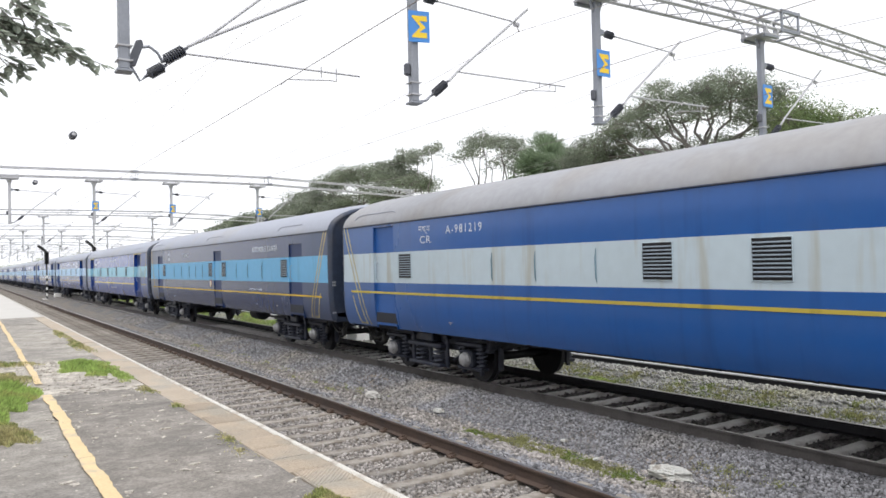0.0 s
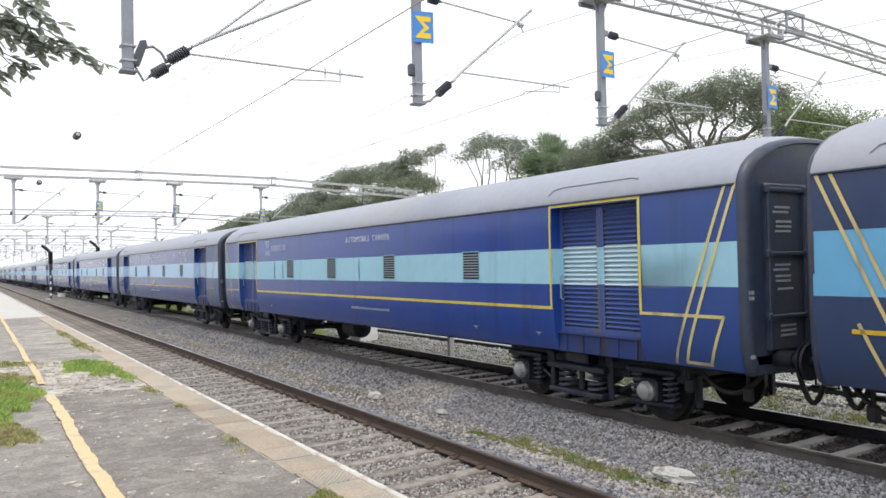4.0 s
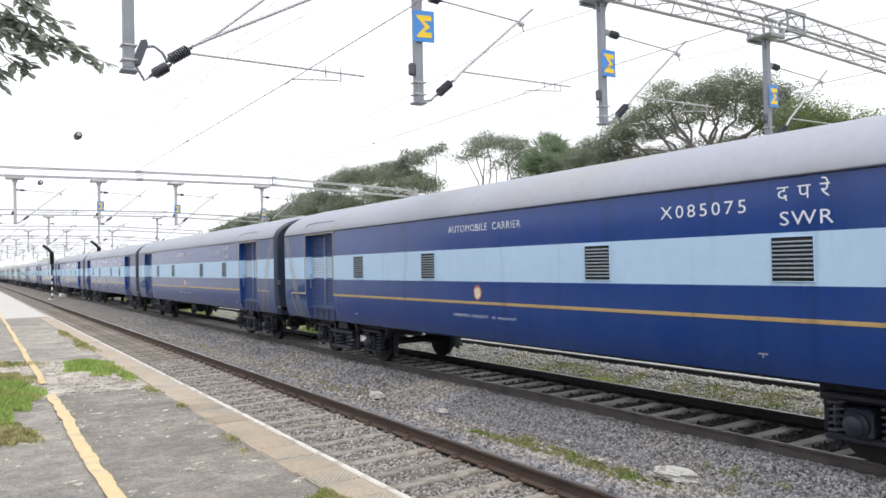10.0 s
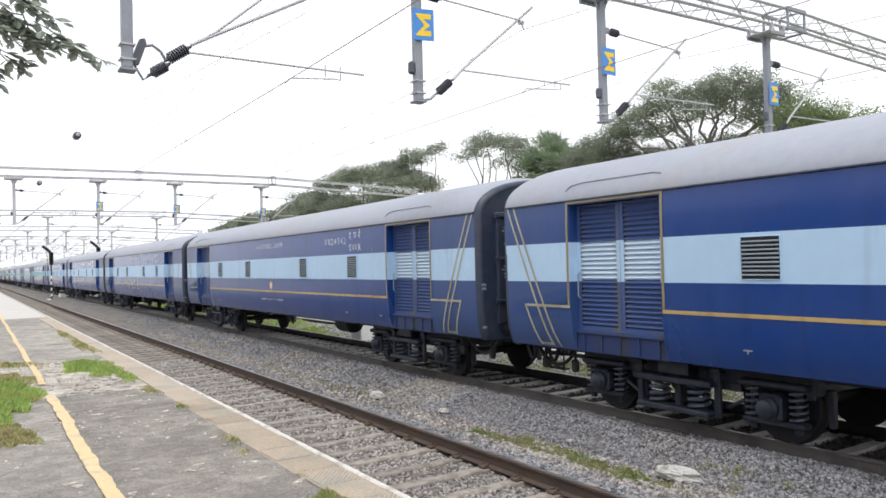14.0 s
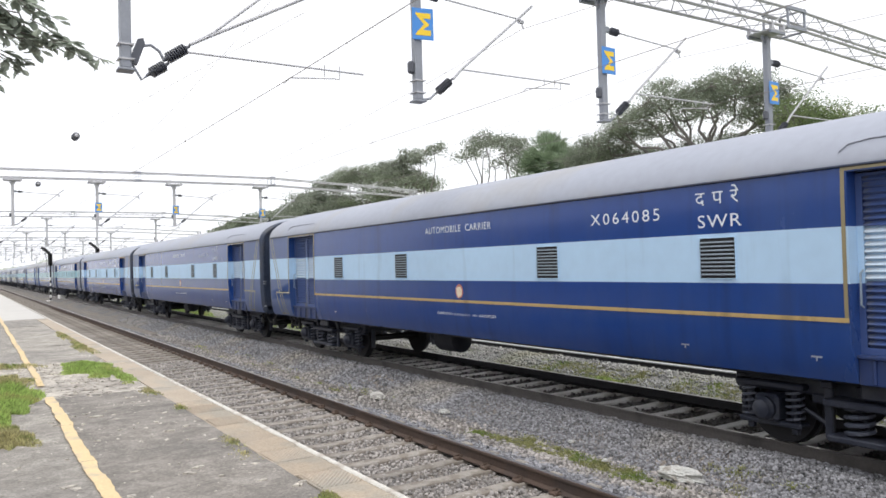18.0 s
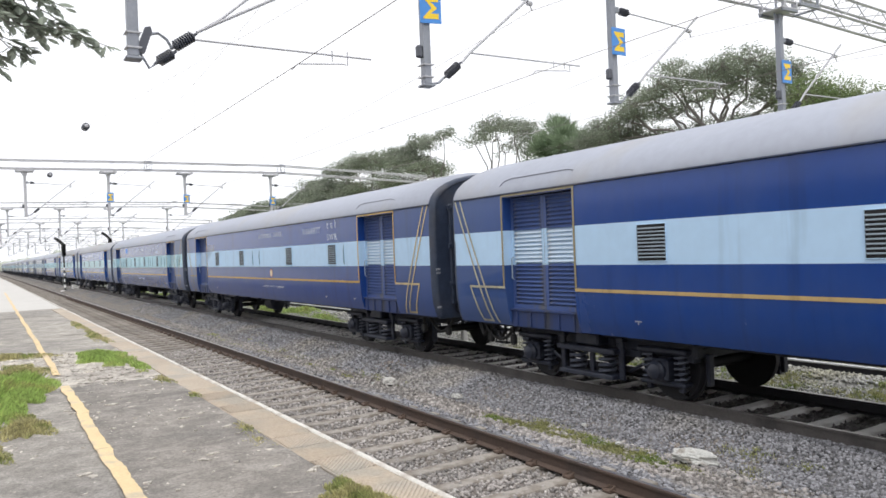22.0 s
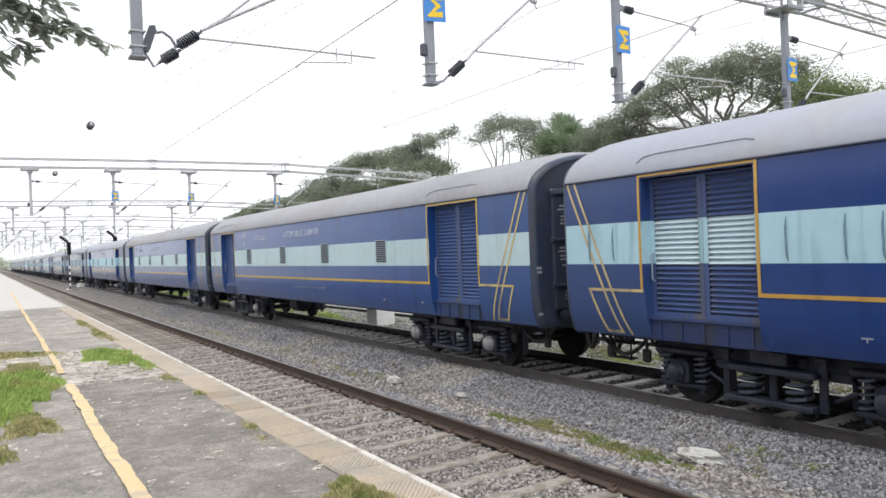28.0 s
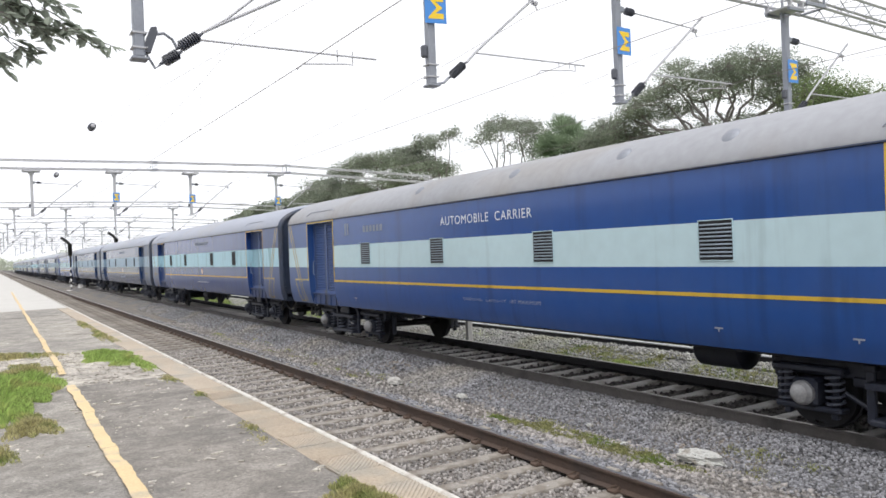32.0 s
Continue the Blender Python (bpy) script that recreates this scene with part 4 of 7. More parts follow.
    return {"frame": fr.mesh("bogie_frame", M_BOGIE), "axle_box": ax.mesh("axle_box", M_BOGIE), "cap": cap.mesh("axle_cap", M_HUB), "cap_dark": cap.mesh("axle_cap_dark", M_BOGIE),
            "spring": sp.mesh("coil_spring", M_SPRING), "big": big.mesh("bolster_spring", M_SPRING), "wheelset": ws.mesh("wheelset", [M_WHEEL, M_BOGIE], True, 40)}


BG = bogie_meshes()


def underframe_meshes():
    d = {}
    g = Geo()
    g.box(-1.5, 1.5, yl(0.1), yl(LENGTH - 0.1), 0.98, 1.14, 0, 0.02)
    for x in (-1.2, -0.45, 0.35, 1.1):
        g.box(x, x + 0.1, yl(0.3), yl(LENGTH - 0.3), 0.86, 0.99, 0, 0.01)
    for k in range(9):
        u = 5.4 + k * 1.3
        g.box(-1.45, 1.45, yl(u), yl(u) + 0.08, 0.9, 0.99, 0, 0.01)
    d["floor"] = g.mesh("underframe", M_UNDER)
    g = Geo()
    g.turned((0, -0.65, 0), (0, 1, 0), [(0.2, 0.05), (0.23, 0.2), (0.29, 0.26), (1.01, 0.26), (1.07, 0.2), (1.1, 0.05)], 18)
    for y in (-0.4, 0.4):
        g.tube([(-0.27, y, 0.02), (-0.28, y, 0.45)], 0.02, 5)
        g.tube([(0.27, y, 0.02), (0.28, y, 0.45)], 0.02, 5)
    d["tank"] = g.mesh("air_reservoir", M_UNDER)
    g = Geo()
    g.box(-0.35, 0.35, -0.75, 0.75, -0.3, 0.3, 0, 0.05)
    for y in (-0.5, 0, 0.5):
        g.box(-0.37, -0.35, y - 0.2, y + 0.2, -0.22, 0.22, 0, 0.008)
    d["box"] = g.mesh("battery_box", M_UNDER)
    g = Geo()
    g.turned((0, 0, 0), (0, 1, 0), [(-0.12, 0.05), (-0.1, 0.24), (0.18, 0.24), (0.24, 0.1), (0.55, 0.07)], 16)
    g.tube([(-0.1, 0.55, 0), (-0.1, 1.6, -0.05)], 0.03, 6)
    g.box(-0.16, -0.04, 1.5, 1.6, -0.05, 0.3, 0, 0.01)
    d["cylinder"] = g.mesh("brake_cylinder", M_UNDER)
    g = Geo()
    g.tube([(0, yl(4.9), 0.0), (0, yl(9), -0.03), (0, yl(16.4), 0.0)], 0.022, 6)
    d["rod"] = g.mesh("brake_rod", M_UNDER)
    g = Geo()
    g.turned((0, 0, 0), (0, -1, 0), [(0, 0.16), (0.04, 0.16), (0.05, 0.11), (0.3, 0.105), (0.31, 0.075), (0.43, 0.07), (0.435, 0.225), (0.465, 0.23), (0.48, 0.16)], 18)
    d["buffer"] = g.mesh("buffer", M_UNDER)
    g = Geo()
    g.box(-0.07, 0.07, -0.36, 0.05, -0.07, 0.07, 0, 0.02)
    g.tube([(-0.05, -0.3, 0), (-0.05, -0.48, -0.16), (0.05, -0.48, -0.16), (0.05, -0.3, 0)], 0.025, 6)
    d["hook"] = g.mesh("draw_hook", M_UNDER)
    g = Geo()
    pts = [(0, -0.02 - 0.46 * t, -0.42 * math.sin(math.pi * min(1, t * 1.12))) for t in [i / 12 for i in range(13)]]
    g.tube(pts, 0.035, 7)
    d["hose"] = g.mesh("brake_hose", M_RUBBER)
    g = Geo()
    pts = [(0, 1.0 - 1.05 * t, 0.06 - 0.34 * math.sin(math.pi * t) ** 0.8) for t in [i / 14 for i in range(15)]]
    g.tube(pts, 0.032, 7)
    d["long_hose"] = g.mesh("brake_hose", M_RUBBER)
    g = Geo()
    g.tube([(0, 0, 0.1), (0, 0.02, -0.16)], 0.025, 6)
    g.box(-0.05, 0.05, -0.06, 0.08, -0.34, -0.14, 0, 0.03)
    d["hose_head"] = g.mesh("hose_head", M_RUBBER)
    g = Geo()
    for y in (0, 0.34):
        g.tube([(0, y, 0.12), (0, y, -0.42)], 0.016, 5)
    for z in (-0.4, -0.16):
        g.box(-0.12, 0.02, -0.02, 0.36, z - 0.012, z + 0.012, 0, 0.004)
    d["step"] = g.mesh("footstep", M_UNDER)
    g = Geo()
    pts = [(3.5, 3.42), (3.42, 3.5), (3.2, 3.53), (1.75, 3.53), (1.62, 3.5)]

    def rx(z):
        for (xa, za), (xb, zb) in zip(ROOF, ROOF[1:]):
            if z <= zb:
                return xa + (xb - xa) * (z - za) / (zb - za)
        return 0
    g.tube([(-rx(z) - 0.012, yl(u), z) for u, z in pts], 0.01, 5)
    d["drip"] = g.mesh("drip_rail", M_ROOF)
    g = Geo()
    g.turned((0, 0, 0), (0, 0, 1), [(0, 0.13), (0.02, 0.13), (0.045, 0.09), (0.05, 0.0)], 12)
    d["roof_vent"] = g.mesh("roof_vent", M_STEEL)
    g = Geo()
    g.tube([(0.0, 0, -0.2), (-0.05, 0, -0.17), (-0.05, 0, 0.17), (0.0, 0, 0.2)], 0.012, 5)
    d["handle"] = g.mesh("door_handle", M_SLAT)
    g = Geo()
    g.box(0, 0.1, -0.905, 0.905, -0.17, 0.135, 0, 0.01)
    g.box(-0.03, 0.06, -0.905, 0.905, 0.11, 0.15, 0, 0.008)
    for k in range(5):
        g.box(-0.022, 0.02, -0.77 + k * 0.37, -0.735 + k * 0.37, -0.15, 0.1, 0, 0.006)
    d["sill"] = g
    g = Geo()
    n = 20
    g.face([(-0.003, -0.128 * math.cos(6.283 * i / n), 0.135 * math.sin(6.283 * i / n)) for i in range(n)][::-1])
    d["crest"] = g.mesh("crest", M_CREST, False)
    g = Geo()
    g.face([(-0.004, -0.094 * math.cos(6.283 * i / n), 0.1 * math.sin(6.283 * i / n) - 0.01) for i in range(n)][::-1])
    d["crest_in"] = g.mesh("crest_field", M_CREST_IN, False)
    return d


UF = underframe_meshes()
TEXT_CACHE = {}


def text_mesh(words, height, width, mt, bold=0.0):
    """Flat lettering as a mesh, its lower left corner at the origin."""
    key = (words, height, width, mt.name, bold)
    if key in TEXT_CACHE:
        return TEXT_CACHE[key]
    cu = bpy.data.curves.new("lettering", "FONT")
    cu.body, cu.resolution_u, cu.offset = words, 3, bold
    cu.space_character = 1.3 if words[-1].isdigit() else 1.12
    ob = new("lettering", cu)
    bpy.context.view_layer.update()
    me = bpy.data.meshes.new_from_object(ob.evaluated_get(bpy.context.evaluated_depsgraph_get()))
    bpy.data.objects.remove(ob)
    co = np.zeros(len(me.vertices) * 3, np.float32)
    me.vertices.foreach_get("co", co)
    co = co.reshape(-1, 3)
    lo, hi = co.min(0), co.max(0)
    co[:, 0] = (co[:, 0] - lo[0]) * width / max(1e-6, hi[0] - lo[0])
    co[:, 1] = (co[:, 1] - lo[1]) * height / max(1e-6, hi[1] - lo[1])
    me.vertices.foreach_set("co", co.ravel())
    me.materials.clear()
    me.materials.append(mt)
    me.update()
    TEXT_CACHE[key] = me
    return me


def bars_mesh(width, height, n, mt):
    key = (width, height, n, mt.name)
    if key in TEXT_CACHE:
        return TEXT_CACHE[key]
    g = Geo()
    w = width / n
    for i in range(n):
        x = i * w
        g.face([(x, 0, 0), (x + w * 0.72, 0, 0), (x + w * 0.72, height, 0), (x, height, 0)])
    TEXT_CACHE[key] = g.mesh("letter_bars", mt, False)
    return TEXT_CACHE[key]


def on_side(u, z, lift=0.006):
    """The pose of lettering on the near side whose left end stands at u."""
    return Matrix(((0, 0, -1, -side_x(z) - lift), (-1, 0, 0, yl(u)), (0, 1, 0, z), (0, 0, 0, 1)))


TURN = pose(0, 0, 0, 0, 0, 180)
STYLES = {}


def style(key, paint_col, band_col, line_col, band=(2.62, 2.01), doors=DOORS, door="louvre", frames=True, roof=None, line_z=1.62, door_top=3.2, recess=RECESS, stain=None, amount=0.12, seed=1.0, faint=False, slant=(0.06, 0.22, 0.5, 0.79, 1.09, 1.26)):
    STYLES[key] = dict(paint=dust_and_haze(paint("coach_paint_" + key, paint_col, tuple(c * 0.8 for c in paint_col), 0.25), (0.07, 0.108, 0.185), 0.0, 0.42 if faint else 0.34),
                       band_paint=paint("coach_band_" + key, band_col, stain or tuple(c * 0.82 for c in band_col), amount, rough=0.5),
                       door_paint=paint("coach_door_" + key, tuple(c + (0 if door == "plain" else d - c * 0.3) for c, d in zip(paint_col, (0.045, 0.055, 0.08))), None if door == "plain" else (0.1, 0.105, 0.125), 0.3, rough=0.5),
                       blade_paint=paint("coach_blade_" + key, tuple(c * 0.6 + 0.3 for c in band_col), (0.5, 0.52, 0.54), 0.3, rough=0.5),
                       # sill: coach colour halved to hold the recess's shade, with dusty streaks
                       sill_shaded=paint("coach_sill_shaded_" + key, tuple(c * 0.5 + 0.012 for c in paint_col), (0.03, 0.034, 0.05), 0.45, rough=0.5),
                       frame_line=paint("coach_frame_line_" + key, (0.27, 0.225, 0.13) if faint else line_col, None, 0.2),
                       end_line=paint("coach_end_line_" + key, (0.42, 0.4, 0.3) if faint else tuple(a * 0.5 + b * 0.5 for a, b in zip(line_col, (0.62, 0.58, 0.4))), (0.3, 0.28, 0.22), 0.35),
                       line=paint("coach_line_" + key, line_col, tuple(c * 0.7 for c in line_col), 0.25),
                       band=band, doors=doors, door=door, frames=frames, roof=roof or M_ROOF, line_z=line_z, door_top=door_top, recess=recess, seed=seed, slant=slant, made={})


PALE = (0.43, 0.61, 0.81)
ORANGE = (0.52, 0.315, 0.075)
TAN = (0.5, 0.36, 0.16)
NARROW = ((1.75, 2.72), (9.42, 10.36), (18.8, 19.75))
style("bright", (0.012, 0.09, 0.33), (0.47, 0.56, 0.62), (0.5, 0.4, 0.07), band=(2.62, 1.95), doors=(NARROW[0], NARROW[2]), door="plain", frames=False, roof=M_ROOF_OLD, door_top=3.2, recess=0.06, stain=(0.4, 0.42, 0.4), amount=0.3, seed=2.0, line_z=1.73)
style("dark", (0.005, 0.022, 0.098), (0.13, 0.39, 0.64), (0.6, 0.4, 0.04), band=(2.63, 1.92), doors=NARROW, door="plain", frames=False, door_top=3.0, recess=0.035, line_z=1.55, seed=3.0)
style("royal", (0.005, 0.046, 0.285), (0.31, 0.57, 0.71), (0.66, 0.55, 0.1), band=(2.56, 2.0), seed=4.0, slant=(0.02, 0.16, 0.22, 0.48, 0.86, 1.04))
style("navy", (0.004, 0.043, 0.225), PALE, TAN, seed=5.0, faint=True)
# coaches that stay far off: distance haze is mixed into paint and band
style("navy_hazed", (0.01, 0.035, 0.115), (0.3, 0.4, 0.5), TAN, seed=5.2, faint=True)
style("navy_trim", (0.005, 0.041, 0.225), PALE, ORANGE, seed=5.5)
style("navy_old", (0.01, 0.042, 0.19), (0.4, 0.61, 0.7), ORANGE, band=(2.6, 2.0), seed=6.0, amount=0.3, stain=(0.2, 0.36, 0.4))
style("blue", (0.012, 0.066, 0.265), (0.47, 0.62, 0.67), (0.6, 0.4, 0.05), band=(2.55, 1.98), door="corrugated", roof=M_ROOF_OLD, seed=7.0)


def shared(st, key, make):
    if key not in st["made"]:
        st["made"][key] = make()
    return st["made"][key]


def bogie(coach, y, bright, near, wheelsets):
    b = part("bogie", BG["frame"], coach, pose(0, y, 0), "black coil-sprung four-wheel bogie")
    for dy in (-1.448, 1.448):
        w = part("wheelset", BG["wheelset"], b, pose(0, dy, 0.457))
        wheelsets.append(w)
        for s in (-1, 1):
            turn = pose(s * 1.1, dy, 0.47) if s < 0 else pose(s * 1.1, dy, 0.47, 0, 0, 180)
            part("axle_box", BG["axle_box"], b, turn)
            part("axle_cap", BG["cap" if bright else "cap_dark"], b, turn, "dull aluminium axle cap" if bright else "")
            if near or s < 0:
                for q in (-0.3, 0.3):
                    part("coil_spring", BG["spring"], b, pose(s * 1.1, dy + q, 0.47))
    for s in (-1, 1):
        if near or s < 0:
            for q in (-0.34, 0.34):
                part("bolster_spring", BG["big"], b, pose(s * 1.16, q, 0))
    return b


VENTS = (5.06, 8.3, 13.1, 16.3)


def coach(n, key, vents=VENTS, words=(), crest=None, roof_vents=(), bright=False, near=True, label="", patch=None, tanks=((-0.62, 12.7), (0.8, 9.4)), seams=()):
    st = STYLES[key]
    c = empty("railway_coach", pose(TRAIN_X, 0, 0), label, "railway coach", "coaches of the train")
    wall = shared(st, "wall", lambda: side_wall(st))
    lines = shared(st, "lines", lambda: livery_lines(st))
    ends_me = [shared(st, ("ends", j, i), lambda: strips_mesh([lines[j][i]], 0.042, st["end_line"])) for j in (0, 1) for i in range(len(lines[0]))]
    mid_me = shared(st, "mid", lambda: strips_mesh(lines[2], 0.05, st["line"]))
    vent_me = shared(st, "vent", lambda: VENT.mesh("vent", [st["band_paint"], M_DARK]))
    for k, tm in enumerate((pose(0, 0, 0), TURN)):
        part("side_wall", wall, c, tm)
        for me in ends_me:
            part("end_marking", me, c, tm, "slanting pale yellow end line")
        part("waist_line", mid_me, c, tm, "thin yellow waist line")
        if st["frames"]:
            for j, path in enumerate(door_frame_paths()):
                part("door_frame_line", shared(st, ("frame", j), lambda: strips_mesh([path], 0.045, st["frame_line"])), c, tm)
        for d0, d1 in st["doors"]:
            w = d1 - d0
            x = -1.62 + st["recess"]
            if st["door"] == "plain":
                pan = shared(st, ("pan", w), lambda: plain_door(st, w))
                dr = part("door", pan, c, tm @ pose(x, yl(d0), 0))
                part("door_handle", UF["handle"], dr, pose(0, w - 0.12, 2.2))
                part("step_pocket", shared(st, ("pocket", w), lambda: step_pocket(w)), dr)
            else:
                apart = near and k == 0
                leaf = shared(st, ("leaf", apart), lambda: door_leaf(st, w / 2 - 0.004, not apart))
                for q in (w / 2 - 0.002, w):
                    dr = part("sliding_door", leaf, c, tm @ pose(x, yl(d0) + q, 0))
                    if apart:
                        for z, m in leaf_slats(st):
                            part("slat", shared(st, ("slat", m), lambda: slat_mesh(st, w / 2 - 0.004, m)), dr, pose(0, 0, z))
                if k == 0:
                    part("door_handle", UF["handle"], c, tm @ pose(x - 0.02, yl(d1) - 0.05, 1.95))
                sill = shared(st, "sill", lambda: UF["sill"].mesh("door_sill", st["sill_shaded"]))
                part("door_sill", sill, c, tm @ pose(-1.512, yl((d0 + d1) / 2), 1.1))
            part("drip_rail", UF["drip"], c, tm @ pose(0, d0 - DOORS[0][0], 0))
        for u in vents:
            v = part("vent", vent_me, c, tm @ pose(-1.624, yl(u), 2.315))
            if near and k == 0:
                for i in range(9):
                    part("slat", ME_SLAT, v, pose(-0.004, 0, -0.2 + i * 0.05, 0, 0, 0))
    part("roof", shared(st, "roofmesh", lambda: roof_mesh(st)), c)
    part("gutter", ME_GUTTER, c)
    part("gutter", ME_GUTTER, c, TURN)
    for e, tm in enumerate((pose(0, -HALF, 0), pose(0, HALF, 0, 0, 0, 180))):
        ew = part("end_wall", ME_END, c, tm, "grimy black end wall")
        part("gangway_panel", EP["gangway_panel"], ew)
        for z in (1.62, 2.4, 3.2):
            part("rib", EP["rib"], ew, pose(0, 0, z))
        for x in (-1.17, -0.42, 0.42, 1.17):
            part("stanchion", EP["stanchion"], ew, pose(x, 0, 0))
        for j in range(6):
            part("rung", EP["rung"], ew, pose(1.36, 0.04, 1.35 + 0.32 * j))
        if near:
            for x, z in ((-0.86, 2.98), (-0.9, 2.92), (-0.84, 2.8), (-0.84, 2.74), (-0.86, 2.68), (-0.88, 2.26), (-0.92, 2.2), (-0.88, 2.12), (-0.88, 2.06), (-0.84, 1.96), (-0.8, 1.5), (-0.8, 1.44), (-0.8, 1.38)):
                part("data_bar", EP["data_bar"], ew, pose(x, 0, z), "white stencilled data line")
            for z in (1.15, 1.86, 1.93):
                part("edge_bar", EP["edge_bar"], ew, pose(-1.5, 0.005, z), "white stencilled data line")
        for x in (-0.978, 0.978):
            part("buffer", UF["buffer"], c, tm @ pose(x, 0, 1.09))
        part("draw_hook", UF["hook"], c, tm @ pose(0, 0, 1.03))
        for x in (-0.5, 0.42):
            part("brake_hose", UF["hose"], c, tm @ pose(x, 0, 0.92))
        part("brake_hose", UF["long_hose"], c, tm @ pose(1.05 if e else -1.05, 0.12, 0.86))
        part("hose_head", UF["hose_head"], c, tm @ pose(1.05 if e else -1.05, 0.3, 0.84))
        part("hose_head", UF["hose_head"], c, tm @ pose(1.15 if e else -1.15, 1.15, 0.86))
        for x in (0.9,):
            part("footstep", UF["step"], c, tm @ pose(x, 0.25, 0.88))
    part("underframe", UF["floor"], c)
    for tx, tu in tanks:
        part("air_reservoir", UF["tank"], c, pose(tx, yl(tu), 0.84 if tx > 0 else 0.7 if tu > 10 else 0.78))
    for u in seams:
        part("dented_seam", ME_SEAM, c, pose(-1.622, yl(u), (st["band"][0] + st["band"][1]) / 2))
    part("battery_box", UF["box"], c, pose(0.95, yl(8.0), 0.86))
    part("brake_cylinder", UF["cylinder"], c, pose(0.3, yl(12.6), 0.86))
    part("brake_rod", UF["rod"], c, pose(0.05, 0, 0.78))
    sets = []
    for y in (-7.3915, 7.3915):
        bogie(c, y, bright, near, sets)
    for u in roof_vents:
        part("roof_vent", UF["roof_vent"], c, pose(-1.40, yl(u), 3.62, 0, -47, 0))
    for word, u, z, width, height, mt in words:
        if isinstance(word, int):
            part("lettering", bars_mesh(width, height, word, mt), c, on_side(u, z), "faded unreadable lettering")
        else:
            part("lettering", text_mesh(word, height, width, mt, 0.016 if key == "dark" else 0.0), c, on_side(u, z), "white painted lettering")
    if near:
        for u in (16.7, 5.7, 3.9):
            part("jacking_mark", ME_MARK, c, on_side(u, 1.19), "small faded jacking mark")
    if crest is not None:
        cr = part("crest", UF["crest"], c, pose(-side_x(1.8) - 0.004, yl(crest), 1.81))
        part("crest_field", UF["crest_in"], cr)
    if patch:
        u, z, w, h = patch
        g = Geo()
        g.box(-0.006, 0, -w / 2, w / 2, -h / 2, h / 2)
        part("paint_patch", g.mesh("paint_patch", paint("patch_blue", (0.02, 0.14, 0.5))), c, pose(-side_x(z), yl(u), z), "fresh bright blue paint patch")
    return c, sets


MARK = Geo()
MARK.face([(0, 0, 0), (0.13, 0, 0), (0.13, 0.02, 0), (0.075, 0.02, 0), (0.055, 0.02, 0), (0, 0.02, 0)])
MARK.face([(0.055, 0, 0), (0.055, -0.035, 0), (0.075, -0.035, 0), (0.075, 0, 0)])
ME_MARK = MARK.mesh("jacking_mark", M_LETTER_DIM, False)
SEAM = Geo()
SEAM.tube([(0.0, -0.012, -0.27), (-0.012, 0.0, -0.2), (-0.014, 0.006, 0.1), (-0.002, 0.0, 0.24)], [0.006, 0.012, 0.012, 0.005], 5)
ME_SEAM = SEAM.mesh("dented_seam", M_SEAM)


def plain_door(st, w):
    g = Geo()
    z1, z2 = st["band"]
    zs = [1.0, z2, z1, st["door_top"]]
    g.v = [(x, y, z) for z in zs for y in (0, w) for x in (0.0, 0.05)]
    for i in range(3):
        g.f.append((i * 4, i * 4 + 4, i * 4 + 6, i * 4 + 2))
        g.m.append(1 if i == 1 else 0)
    return g.mesh("door", [st["door_paint"], st["band_paint"]], False)


def step_pocket(w):
    g = Geo()
    g.box(-0.012, 0.0, 0.0, w, 1.06, 1.28)
    return g.mesh("step_pocket", M_UNDER)


GUT = Geo()
GUT.box(-1.642, -1.6, yl(0.02), yl(LENGTH - 0.02), 3.25, 3.274, 0, 0.006)
ME_GUTTER = GUT.mesh("gutter", M_END)
ME_END = end_wall_mesh()
W, F_ = M_LETTER, M_LETTER_DIM
CARRIER = "AUTOMOBILE  CARRIER"
LOAD = "CARRYING  CAPACITY  18T MAXIMUM"
CAP = (22, 10.9, 1.33, 1.95, 0.055, F_)


def swr(number, at, ac, cap, z=2.88, sw=5.37):
    return [(CARRIER, ac, 2.94, 2.26, 0.13, W), (LOAD, cap, 1.345, 1.95, 0.055, W), ("द प रे", sw, 2.98, 0.64, 0.23, W), ("SWR", sw - 0.03, 2.7, 0.64, 0.16, W), (number, at, z, 1.32, 0.165, W)]


